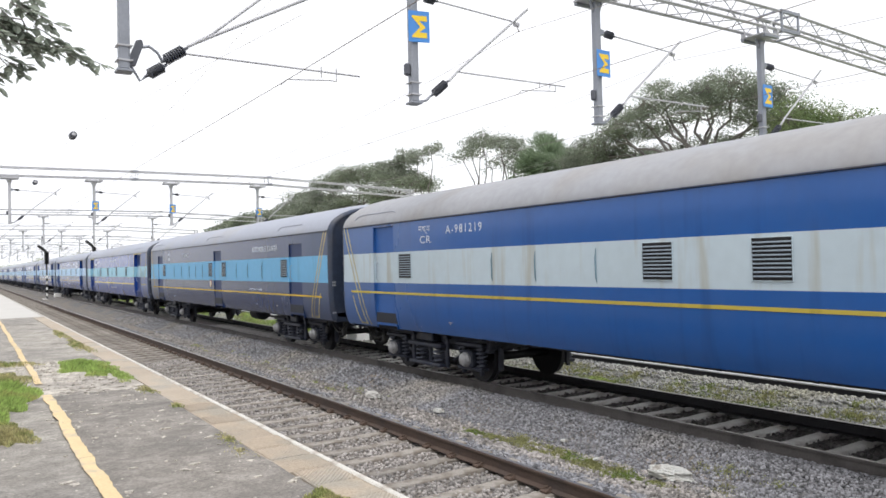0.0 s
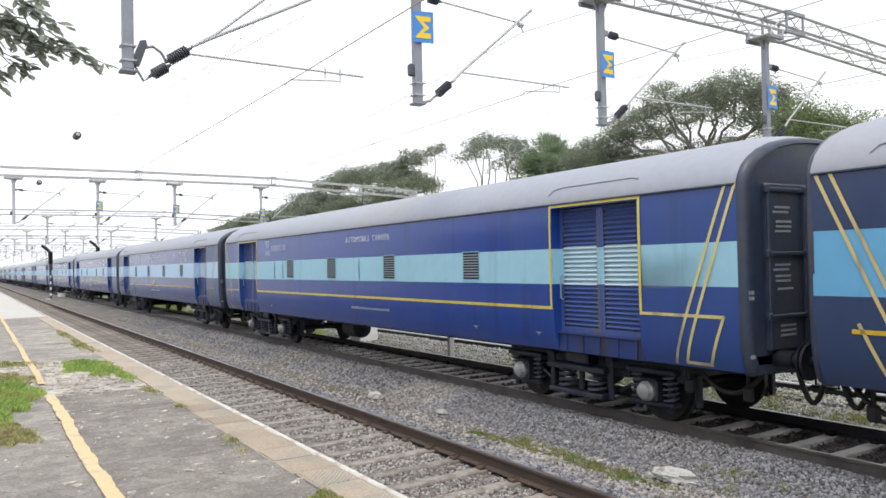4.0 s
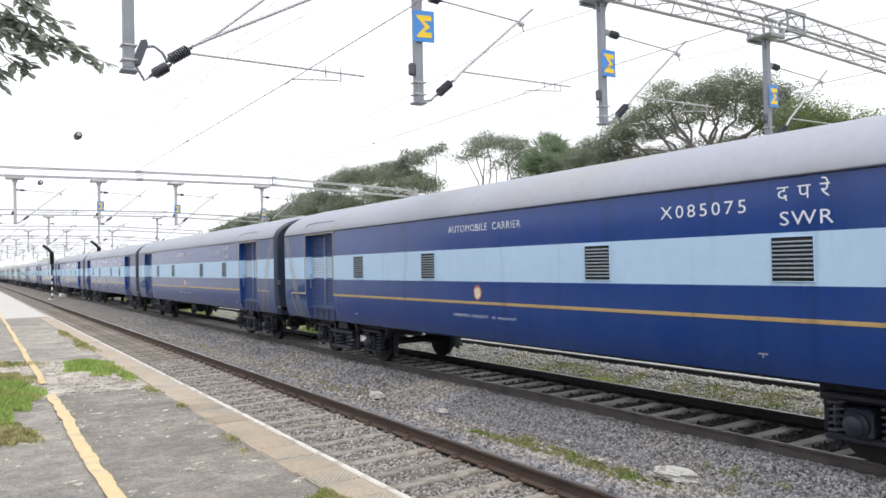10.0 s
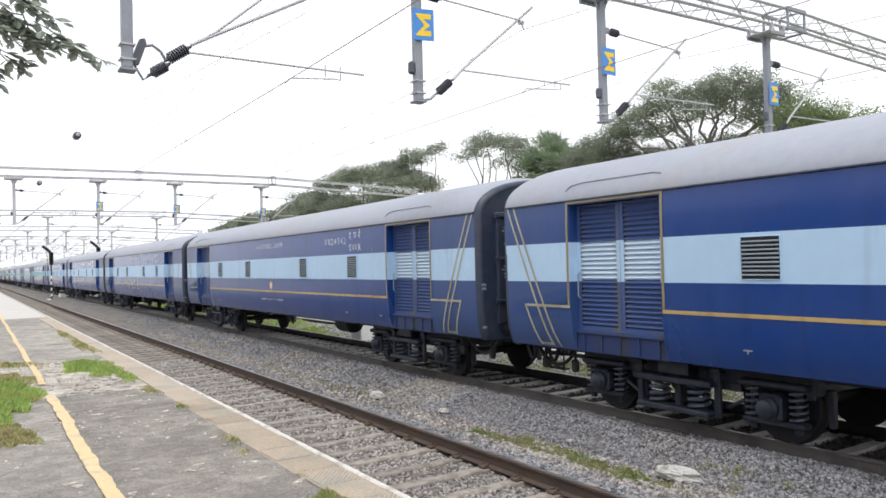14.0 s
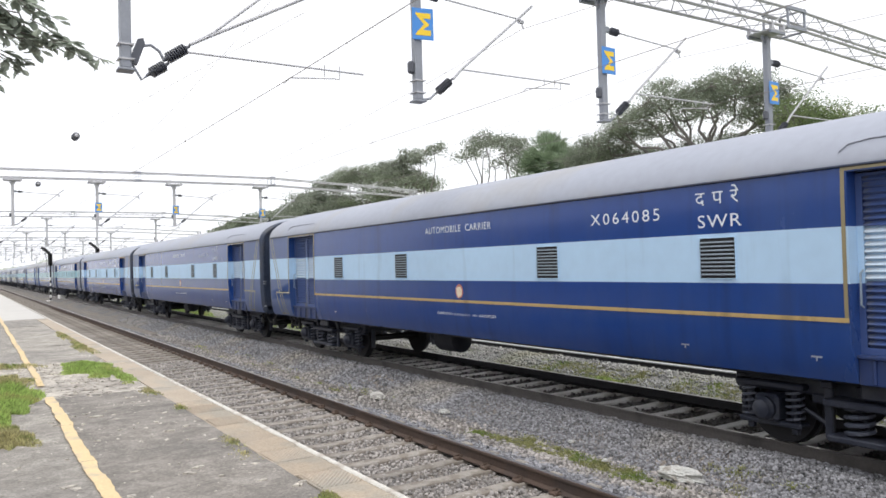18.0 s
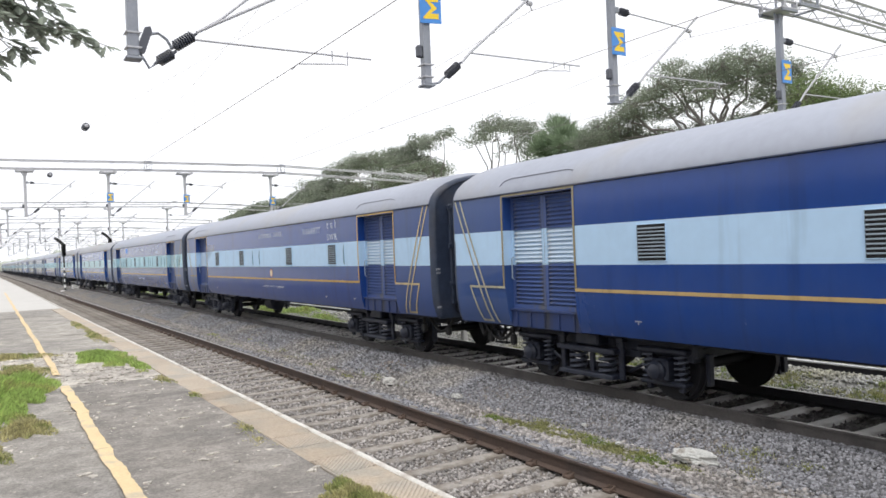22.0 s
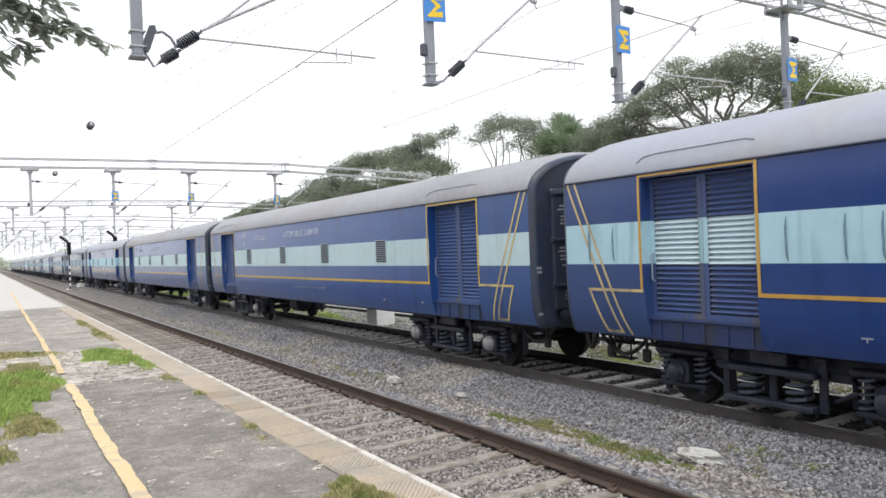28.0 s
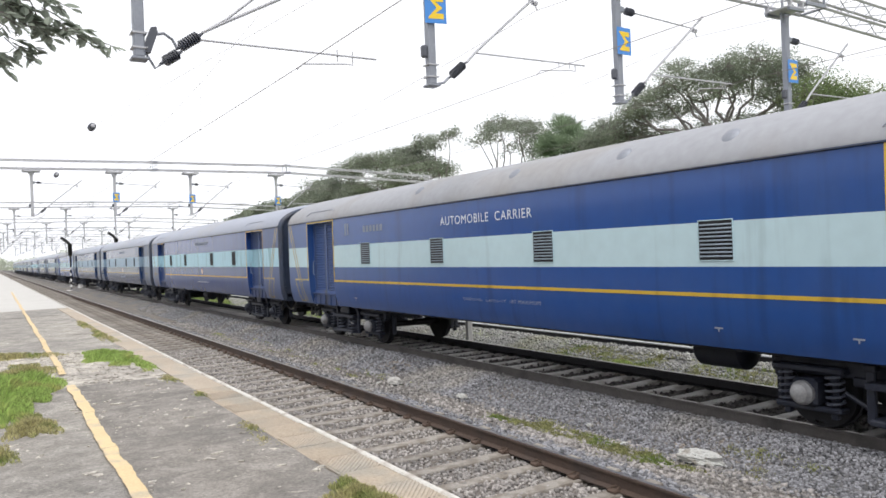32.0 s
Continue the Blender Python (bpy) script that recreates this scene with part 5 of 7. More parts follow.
NAVY = "navy blue coach with pale blue band, louvred doors, grey roof"
COACHES = [
    dict(key="bright", vents=(9.72, 11.43, 18.3), bright=True, label="bright blue coach with rain-streaked whitish band and grey roof", seams=(6.5, 8.2, 12.6, 14.0, 15.2), tanks=((0.7, 9.4),),
         words=[("मध्य", 17.72, 2.96, 0.46, 0.16, W), ("CR", 17.66, 2.77, 0.42, 0.15, W), ("A-981219", 16.68, 2.93, 1.2, 0.16, W)]),
    dict(key="dark", vents=(3.1, 9.06, 10.77, 18.42), bright=True, crest=10.78, label="near-black coach with sky blue band and narrow doors", seams=(5.0, 6.4, 7.6, 11.9, 12.9, 13.9, 15.2, 16.5), tanks=((-0.62, 8.2), (0.8, 12.4)),
         words=[(CARRIER, 5.93, 2.845, 2.28, 0.165, W), (LOAD, 6.3, 1.63, 1.25, 0.06, W), ("X001425", 14.99, 2.86, 1.05, 0.15, W), ("मरे", 17.65, 2.97, 0.32, 0.15, W), ("CR", 17.62, 2.76, 0.31, 0.12, W)]),
    dict(key="royal", vents=(5.7, 8.9, 12.0, 14.9), bright=True, label="royal blue coach with turquoise band and yellow-framed louvred doors", seams=(16.2, 15.5, 10.4),
         words=[("पूउ", 17.03, 2.96, 0.38, 0.22, W), ("NE", 16.98, 2.73, 0.38, 0.16, W), ("X00710", 16.48, 2.86, 1.18, 0.17, W), (CARRIER, 11.15, 2.93, 2.28, 0.13, W), CAP]),
    dict(key="navy", label=NAVY, crest=11.19, vents=(5.55, 9.0, 12.48, 15.85), tanks=((-0.62, 7.0), (0.8, 12.4)),
         words=[("को द प रे", 5.93, 2.93, 1.25, 0.26, W), ("KR SWR", 5.8, 2.67, 1.1, 0.16, W), ("X974121", 7.31, 2.87, 1.2, 0.17, W), (CARRIER, 12.16, 2.94, 2.23, 0.13, W), (LOAD, 11.96, 1.345, 1.94, 0.055, W)]),
    dict(key="navy", label=NAVY, crest=11.45, tanks=((0.8, 9.4),), vents=(5.2, 8.33, 13.19, 16.4), words=swr("X085075", 7.1, 12.4, 12.3)),
    dict(key="navy", label=NAVY, crest=11.06, vents=(5.22, 8.37, 13.21, 16.4), words=swr("X024344", 7.2, 12.43, 12.15)),
    dict(key="navy", label=NAVY, crest=11.0, vents=(5.22, 8.35, 13.2, 16.4), words=swr("X024342", 6.86, 12.2, 12.0), tanks=((-0.62, 7.6), (0.8, 12.4))),
    dict(key="navy", label=NAVY, crest=10.88, words=swr("X064085", 7.28, 12.07, 11.72, 2.84)),
    dict(key="navy", label=NAVY, crest=10.49, words=swr("X074134", 7.28, 11.82, 11.5, 2.85)),
    dict(key="navy_trim", label=NAVY, crest=9.98, words=swr("X064977", 7.13, 11.14, 10.87, 2.91), seams=(11.83, 11.11, 4.3)),
    dict(key="navy_old", label="navy blue coach with dented turquoise band and fresh paint patch", vents=(5.72, 9.31, 12.4, 15.5), patch=(15.35, 3.02, 0.8, 0.3), seams=(0.55, 1.05, 3.9, 4.6, 7.0, 7.6, 8.1, 11.0, 13.6, 16.4, 16.8, 17.5, 20.3, 20.8),
         words=swr("X044502", 7.81, 11.9, 11.6, 2.86, 6.14)),
    dict(key="blue", vents=(5.65, 9.09, 12.52, 16.04), bright=True, label="mid blue coach with whitish band and ribbed blue doors", tanks=((-0.62, 13.9), (0.8, 9.4)),
         words=[(CARRIER, 12.45, 2.86, 2.95, 0.17, W), ("दरे", 16.8, 2.94, 0.35, 0.2, W), ("SR", 16.8, 2.68, 0.35, 0.15, W), ("X97621", 15.32, 2.85, 1.02, 0.15, W), (LOAD, 11.6, 1.34, 2.4, 0.06, F_)]),
    dict(key="blue", vents=(5.6, 9.05, 12.5, 15.9), bright=True, roof_vents=(5.48, 7.35, 10.05, 13.5), label="mid blue coach with whitish band and dented grey roof", tanks=((-0.62, 6.3), (0.8, 12.4)),
         words=[(CARRIER, 12.32, 2.82, 3.0, 0.17, W), (2, 17.1, 2.8, 0.28, 0.3, F_), (6, 16.0, 2.84, 1.1, 0.15, F_), (LOAD, 11.6, 1.34, 2.4, 0.06, F_)]),
]
SHORT = 0.9903
FLEET = []
for number in range(26):
    if number < len(COACHES):
        spec = COACHES[number]
    else:
        spec = dict(key=("navy_old" if number in (13, 19) else "blue" if number in (16, 23) else "navy_hazed"), label=NAVY, crest=10.0, words=[CAP, (12, 11.15, 2.93, 2.28, 0.13, F_)], near=False)
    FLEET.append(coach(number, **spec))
FLEET[11][0].scale.y = SHORT


# ---- overhead line: portals across the tracks, drop arms, brackets, wires ----
PORTALS = (11.9, 51.5, 86.0, 116.0, 146.0, 178.0, 212.0, 250.0)
ARMS = (2.06, 7.07, 11.74, 17.6)
BOOM_LOW, BOOM_HIGH = 8.2, 8.7
BOOM_BEND = ((-3.6, -0.05), (3.0, -0.02), (9.47, 0.03), (18.4, 0.02), (30.0, -0.52))
SPLICES = (9.47, 18.4)


def bend(x):
    """How far the boom's own line rises or droops at x; it kinks at the splices."""
    for (xa, za), (xb, zb) in zip(BOOM_BEND, BOOM_BEND[1:]):
        if x <= xb:
            return za + (zb - za) * (x - xa) / (xb - xa)
    return BOOM_BEND[-1][1]


def boom_mesh(near):
    g = Geo()
    x0, x1 = -3.6, 30.0
    r = 0.046
    for y in (-0.32, 0.32):
        for z in (BOOM_LOW, BOOM_HIGH):
            g.tube([(x, y, z + bend(x)) for x, _ in BOOM_BEND], r if near else 0.04, 4)
    step = 0.62 if near else 1.24
    n = int((x1 - x0) / step)
    for i in range(n):
        a, b = x0 + i * step, x0 + (i + 1) * step
        up = i % 2 == 0
        lo, hi = BOOM_LOW, BOOM_HIGH
        for y in (-0.32, 0.32):
            g.tube([(a, y, (lo if up else hi) + bend(a)), (b, y, (hi if up else lo) + bend(b))], 0.016 if near else 0.007, 4, 0, False)
        for z in (lo, hi):
            g.tube([(a, -0.32 if up else 0.32, z + bend(a)), (b, 0.32 if up else -0.32, z + bend(b))], 0.014 if near else 0.006, 4, 0, False)
    return g.mesh("boom", M_STEEL_LIGHT, False)


def drop_arm_mesh(w, steel):
    g = Geo()
    g.box(-0.078, 0.078, -0.078, 0.078, 5.34, 8.0, 0, 0.02)
    g.box(-0.12, 0.12, -0.12, 0.12, 5.3, 5.34, 0, 0.01)
    for z in (5.46, 5.68):
        g.box(-0.095, 0.095, -0.095, 0.095, z, z + 0.03, 1, 0.005)
        for x in (-0.1, 0.1):
            g.tube([(x, -0.12, z + 0.015), (x, 0.12, z + 0.015)], 0.012, 5, 1)
    # spread head under the boom
    g.box(-w, w, -0.36, -0.28, 7.97, 8.05, 0, 0.01)
    g.box(-w, w, 0.28, 0.36, 7.97, 8.05, 0, 0.01)
    g.box(-w - 0.02, w + 0.02, -0.36, 0.36, 8.04, 8.075, 1, 0.005)
    for x in (-1, 1):
        for y in (-0.32, 0.32):
            g.box(x * w * 0.8 - 0.03, x * w * 0.8 + 0.03, y - 0.05, y + 0.05, 8.07, 8.24, 1, 0.005)
        g.tube([(x * 0.07, 0, 7.76), (x * 0.17, 0, 8.0)], 0.035, 5, 0)
    return g.mesh("mast_tube", [steel, M_STEEL_LIGHT])


def insulator(p, q, r=0.07, discs=8):
    """A ribbed porcelain insulator from p to q, with metal caps."""
    g = Geo()
    p, q = Vector(p), Vector(q)
    d, ln = (q - p).normalized(), (q - p).length
    prof = [(0, 0.02), (0.06, 0.03), (0.07, r * 0.6)]
    for i in range(discs):
        a = 0.08 + (ln - 0.16) * i / discs
        w = (ln - 0.16) / discs
        prof += [(a + w * 0.1, r * 0.62), (a + w * 0.35, r), (a + w * 0.6, r), (a + w * 0.9, r * 0.62)]
    prof += [(ln - 0.07, r * 0.6), (ln - 0.06, 0.03), (ln, 0.02)]
    g.turned(p, d, prof, 10)
    return g.mesh("insulator", M_INS, True, 50)


def bracket_meshes(low, fat=1.0):
    """Cantilever parts, x outwards from the drop arm."""
    d = {}
    g = Geo()
    g.fat = fat
    if low:
        g.tube([(0.93, 0, 5.82), (1.25, 0, 6.0), (2.95, 0, 6.92)], 0.028, 6)
        g.tube([(0.93, 0, 5.82), (1.3, 0, 6.06), (2.5, 0, 7.1)], 0.024, 6)
    else:
        g.tube([(0.78, 0, 5.82), (0.97, 0, 6.02), (2.75, 0, 7.52)], 0.026, 6)
        g.tube([(0.14, 0, 7.34), (2.44, 0, 7.2)], 0.017, 5)
    g.tube([(2.4, 0, 7.16), (2.5, 0, 7.16)], 0.05, 8)
    g.tube([(2.46, 0, 7.2), (2.48, 0, 7.1), (2.52, 0, 7.02)], 0.014, 5)
    d["bracket_tube"] = g.mesh("bracket_tube", M_STEEL_LIGHT)
    g = Geo()
    g.fat = fat
    g.tube([(0.9, 0, 5.7) if low else (0.97, 0, 6.02), (3.9 if low else 3.72, 0, 5.69 if low else 6.03)], 0.018, 5)
    for x in (3.02, 3.3):
        g.tube([(x, 0, 5.93), (x, 0, 6.08)] if not low else [(x + 0.15, 0, 5.58), (x + 0.15, 0, 5.78)], 0.012, 4)
    d["register_arm"] = g.mesh("register_arm", M_STEEL_LIGHT)
    g = Geo()
    g.fat = fat
    z = 5.55 if low else 5.89
    g.tube([(3.45, 0, z + 0.16), (3.45, 0, z), (3.35, 0, z + 0.01), (2.55, 0, z - 0.06), (2.44, 0, z - 0.16)], 0.012, 5)
    d["steady_arm"] = g.mesh("steady_arm", M_STEEL_LIGHT)
    g = Geo()
    g.fat = fat
    if low:
        g.extrude([(0.08, 5.42), (0.16, 5.42), (0.27, 5.74), (0.25, 5.82), (0.17, 5.8), (0.08, 5.56)], -0.05, 0.05)
        h = Geo()
        h.fat = fat
        h.tube([(0.2, 0, 5.7), (0.36, 0, 5.74), (0.48, 0, 5.66), (0.55, 0, 5.53)], 0.024, 5)
        d["clevis"] = h.mesh("clevis", M_STEEL)
        h = Geo()
        h.fat = fat
        h.tube([(0.08, 0, 5.44), (0.22, 0, 5.2), (0.3, 0, 5.27)], 0.02, 5)
        d["clevis_b"] = h.mesh("clevis", M_STEEL)
    else:
        g.tube([(0.1, 0, 5.36), (0.26, 0, 5.4), (0.36, 0, 5.5)], 0.025, 5)
        h = Geo()
        h.fat = fat
        h.box(0.07, 0.2, -0.05, 0.05, 7.28, 7.4, 0, 0.01)
        d["clevis"] = h.mesh("clevis", M_STEEL)
        h = Geo()
        h.fat = fat
        h.box(-0.19, -0.07, -0.05, 0.06, 5.82, 6.05, 0, 0.03)
        d["balance_weight"] = h.mesh("balance_weight", M_INS)
    d["arm_clamp"] = g.mesh("arm_clamp", M_INS if low else M_STEEL, not low)
    if low:
        d["insulator"] = insulator((0.53, 0, 5.52), (0.93, 0, 5.8), 0.092, 8)
        d["insulator_b"] = insulator((0.29, 0, 5.27), (0.62, 0, 5.5), 0.088, 7)
    else:
        d["insulator"] = insulator((0.38, 0, 5.5), (0.76, 0, 5.82), 0.085, 9)
        d["insulator_b"] = insulator((0.2, 0, 7.34), (0.56, 0, 7.31), 0.085, 8)
    return d


def sigma_sign():
    g = Geo()
    g.box(-0.205, 0.205, -0.012, 0.0, -0.29, 0.29, 0, 0.004)
    board = g.mesh("sign_board", M_SIGN_BLUE)
    g = Geo()
    s = [(0.15, 0.2), (0.15, 0.1), (-0.0, 0.1), (0.12, 0.0), (0.12, -0.02), (0.0, -0.11), (0.15, -0.11), (0.15, -0.21), (-0.14, -0.21), (-0.14, -0.18), (0.02, -0.01), (-0.14, 0.17), (-0.14, 0.2)]
    g.face([(x, -0.016, z) for x, z in s])
    return board, g.mesh("zigzag_mark", M_SIGN_YELLOW, False)


# far arms take the paler steel, which puts distance haze into their colour
ME_ARM = {True: drop_arm_mesh(0.3, M_STEEL), False: drop_arm_mesh(0.48, M_STEEL_LIGHT)}
ME_BOOM = {True: boom_mesh(True), False: boom_mesh(False)}
BR = {True: bracket_meshes(True), False: bracket_meshes(False), None: bracket_meshes(False, 1.3)}
ME_SIGN = sigma_sign()


def post_mesh(top):
    g = Geo()
    for x in (-0.18, 0.18):
        for y in (-0.18, 0.18):
            g.box(x - 0.04, x + 0.04, y - 0.04, y + 0.04, -0.6, top, 0)
    for i in range(14):
        z = -0.4 + i * 0.6
        for y in (-0.18, 0.18):
            g.tube([(-0.18, y, z), (0.18, y, z + 0.6)], 0.014, 4, 0, False)
        for x in (-0.18, 0.18):
            g.tube([(x, -0.18, z), (x, 0.18, z + 0.6)], 0.014, 4, 0, False)
    return g.mesh("upright", M_STEEL_LIGHT, False)


ME_POST = {x: post_mesh(8.78 + bend(x)) for x in (-3.6, 30.0)}
g = Geo()
for x in (-0.36, 0.36):
    for y in (-0.38, 0.32):
        g.box(x - 0.025, x + 0.025, y, y + 0.06, BOOM_LOW - 0.06, BOOM_HIGH + 0.06, 0, 0.01)
    for z in (BOOM_LOW - 0.06, BOOM_HIGH + 0.01):
        g.box(x - 0.025, x + 0.025, -0.38, 0.38, z, z + 0.05, 0, 0.01)
for y in (-0.385, 0.325):
    for z in (BOOM_LOW - 0.05, BOOM_HIGH - 0.05):
        g.box(-0.42, 0.42, y, y + 0.06, z, z + 0.1, 0, 0.01)
ME_SPLICE = g.mesh("splice_frame", M_STEEL)
for i, py in enumerate(PORTALS):
    port = empty("catenary_portal", pose(0, py, 0), "galvanised steel lattice portal carrying overhead line brackets", "catenary portal", "portals over the tracks")
    part("boom", ME_BOOM[i < 1], port)
    for x in SPLICES:
        part("splice_frame", ME_SPLICE, port, pose(x, 0, bend(x)) @ Matrix.Diagonal((0.4 if i else 1, 1, 1, 1)), "bolted splice frame of the boom")
    for x in (-3.6, 30.0):
        part("upright", ME_POST[x], port, pose(x, 0, 0))
    for k, ax in enumerate(ARMS):
        low = k == 0 and i == 0
        ax += 0.4 if (k == 0 and i > 0) else 0
        arm = part("drop_arm", ME_ARM[i == 0], port, pose(ax, 0, 0))
        for nm, me in BR[None if i else low].items():
            part(nm.replace("_b", ""), me, arm)
        if k > 0 and i < 2:
            sg = part("sign_board", ME_SIGN[0], port, pose(ax + 0.06, -0.13, (6.72, 6.62, 6.5)[k - 1] - 0.26 * i, 0, 0, -12 if k == 1 else 2), "blue board with a yellow zigzag mark")
            part("zigzag_mark", ME_SIGN[1], sg)


def wire_set(i, cx, low):
    """Contact and catenary wires over one track, with droppers."""
    w = empty("overhead_wires", pose(0, 0, 0), "thin dark catenary and contact wires over the track", "overhead wires", "wires over the tracks")
    ps = (-28.0,) + PORTALS
    con, cat = Geo(), Geo()
    cz = lambda k: 5.39 if (low and k == 1) else 5.73
    cpts, tpts = [], []
    for k, (a, b) in enumerate(zip(ps, ps[1:])):
        m = 12 if k < 3 else 4
        for j in range(m + (b == ps[-1])):
            f = j / m
            sx = cx + 0.075 * ((1 - f) * (-1) ** k + f * (-1) ** (k + 1))
            sag = 1.0 - 4 * (f - 0.5) ** 2
            cpts.append((sx, a + (b - a) * f, cz(k) * (1 - f) + cz(k + 1) * f - 0.03 * sag))
            tpts.append((cx, a + (b - a) * f, 7.02 - 0.85 * sag))
            if j and j % 2 == 0 and k < 3:
                d = Geo()
                d.tube([cpts[-1], tpts[-1]], 0.0025, 4)
                d.tube([(cpts[-1][0], cpts[-1][1] - 0.05, cpts[-1][2]), (cpts[-1][0], cpts[-1][1] + 0.05, cpts[-1][2])], 0.016, 5)
                part("dropper", d.mesh("dropper", M_WIRE), w)
    con.tube(cpts, 0.0066, 5)
    cat.tube(tpts, 0.003 if i == 0 else 0.005, 5)
    part("contact_wire", con.mesh("contact_wire", M_WIRE), w)
    part("catenary_wire", cat.mesh("catenary_wire", M_WIRE), w)


for i, ax in enumerate(ARMS):
    wire_set(i, ax + 2.49, i == 0)


# a feeder wire with two strain insulators between the first portals
feeder = empty("feeder_wire", pose(0, 0, 0), "thin feeder wire with dark strain insulators", "feeder wire")
g = Geo()
g.tube([(4.89, 11.9, 6.62), (3.44, 30, 7.28), (3.44, 46, 7.3), (3.44, 70, 7.6), (3.44, 120, 7.5)], 0.004, 4)
part("wire", g.mesh("wire", M_WIRE), feeder)
for y in (30.0, 46.5):
    part("insulator", insulator((3.44, y - 0.3, 7.28), (3.44, y + 0.3, 7.28), 0.13, 7), feeder)
    g = Geo()
    g.turned((3.44, y - 0.34, 7.28), (0, -1, 0), [(0, 0.07), (0.04, 0.06), (0.05, 0.0)], 10)
    part("insulator_cap", g.mesh("insulator_cap", M_STEEL_LIGHT), feeder)


# ---- signal posts ----
def signal(x, y, h, label):
    s = empty("railway_signal", pose(x, y, 0), label, "railway signal", "signals")
    z0 = -0.35
    bands = 8
    for i in range(bands):
        g = Geo()
        a, b = z0 + i * 0.3, z0 + (i + 1) * 0.3
        g.tube([(0, 0, a), (0, 0, b)], 0.075, 10)
        part("post_band", g.mesh("post_band", M_BLACK if i % 2 == 0 else M_WALLPAINT), s)
    g = Geo()
    g.tube([(0, 0, z0 + bands * 0.3), (0, 0, h)], 0.07, 10)
    g.tube([(-0.32, 0.1, z0 + 2.4), (-0.32, 0.1, h - 0.4)], 0.018, 5)
    g.tube([(0.02, 0.1, z0 + 2.4), (0.02, 0.1, h - 0.4)], 0.018, 5)
    part("post", g.mesh("post", M_BLACK), s)
    g = Geo()
    g.box(-0.2, 0.2, -0.2, 0.1, h - 1.3, h, 0, 0.06)
    head = part("signal_head", g.mesh("signal_head", M_BLACK), s)
    for i in range(3):
        g = Geo()
        zc = h - 0.25 - i * 0.4
        g.turned((0, -0.2, zc), (0, -1, 0), [(0, 0.13), (0.28, 0.14), (0.28, 0.125), (0.02, 0.11)], 12)
        part("hood", g.mesh("hood", M_BLACK), head)
        g = Geo()
        g.turned((0, -0.2, zc), (0, -1, 0), [(0, 0.1), (0.02, 0.09), (0.03, 0.0)], 12)
        part("lens", g.mesh("lens", M_LENS if i == 2 else M_BLACK), head)
    g = Geo()
    g.tube([(0, 0, h - 0.1), (-0.35, -0.05, h + 0.28), (-0.8, -0.1, h + 0.62)], [0.14, 0.15, 0.14], 8)
    part("route_arm", g.mesh("route_arm", M_BLACK), s)
    g = Geo()
    g.box(-0.4, 0.4, -0.4, 0.4, -0.5, z0 + 0.02, 0, 0.03)
    part("footing", g.mesh("footing", M_WALLPAINT), s)


signal(7.4, 87.0, 4.5, "black and white banded signal post with hooded head")
signal(12.0, 88.0, 5.0, "dark signal post standing beyond the train")
g = Geo()
g.box(-0.5, 0.5, -0.4, 0.4, -0.5, 0.28, 0, 0.03)
ob = new("signal_box", g.mesh("signal_box", M_WALLPAINT))
ob.matrix_basis = pose(8.35, 86.5, 0)
ob.scale = (0.7, 0.7, 0.7)
tagged(ob, "small whitewashed cable box beside the signal post", "cable box")


# ---- small things among the tracks ----
def relay_box():
    r = empty("relay_box", pose(12.1, 24.5, -0.4), "whitewashed low brick box beside the track", "relay box")
    g = Geo()
    g.box(-0.36, 0.36, -0.4, 0.4, -0.1, 0.9, 0, 0.02)
    part("body", g.mesh("body", M_WALLPAINT), r)
    g = Geo()
    g.box(-0.41, 0.41, -0.45, 0.45, 0.9, 0.98, 0, 0.02)
    part("lid", g.mesh("lid", M_WALLPAINT), r)


def marker_post():
    r = empty("marker_post", pose(11.75, 18.2, -0.4), "pale concrete marker post in the ballast", "marker post")
    g = Geo()
    g.box(-0.085, 0.085, -0.07, 0.07, -0.15, 0.72, 0, 0.02)
    part("shaft", g.mesh("shaft", M_CONC_NEW), r)
    g = Geo()
    g.box(-0.075, 0.075, -0.06, 0.06, 0.72, 0.76, 0, 0.02)
    part("cap", g.mesh("cap", M_CONC_NEW), r)


relay_box()
marker_post()


def crumpled(name, x, y, z, sx, sy, sz, mt, seed, label, category):
    bm = bmesh.new()
    bmesh.ops.create_icosphere(bm, subdivisions=4, radius=1)
    for v in bm.verts:
        p = v.co.copy()
        r = 1 + 0.45 * noise.noise(p * 1.7 + Vector((seed, 0, 0))) + 0.22 * noise.noise(p * 4.5 + Vector((0, seed, 0))) + 0.1 * abs(noise.noise(p * 9))
        v.co = Vector((p.x * r * sx, p.y * r * sy, max(-0.3, p.z * r) * sz))
    me = bpy.data.meshes.new(name)
    bm.to_mesh(me)
    bm.free()
    me.materials.append(mt)
    ob = new(name, me)
    ob.matrix_basis = pose(x, y, z, 0, 0, 20)
    return tagged(ob, label, category)


crumpled("plastic_sack", 7.27, 6.3, -0.31, 0.1, 0.27, 0.11, M_PLASTIC, 3.0, "crumpled dirty white plastic sack on the ballast", "sack")
crumpled("plastic_scrap", 7.2, 11.5, -0.3, 0.07, 0.1, 0.05, M_PLASTIC, 5.0, "small white plastic scrap lying on ballast", "litter")
crumpled("boulder", 7.02, 13.75, -0.31, 0.09, 0.17, 0.09, M_CONC_NEW, 7.0, "pale flat stone lying in the ballast", "stone")
rnd = random.Random(12)
for i in range(16):
    crumpled("litter", rnd.uniform(5.9, 8.2), rnd.uniform(5.5, 26), -0.3, 0.035, 0.05, 0.03, M_PLASTIC, 9.0 + i, "tiny white scrap of litter on the ballast", "litter")

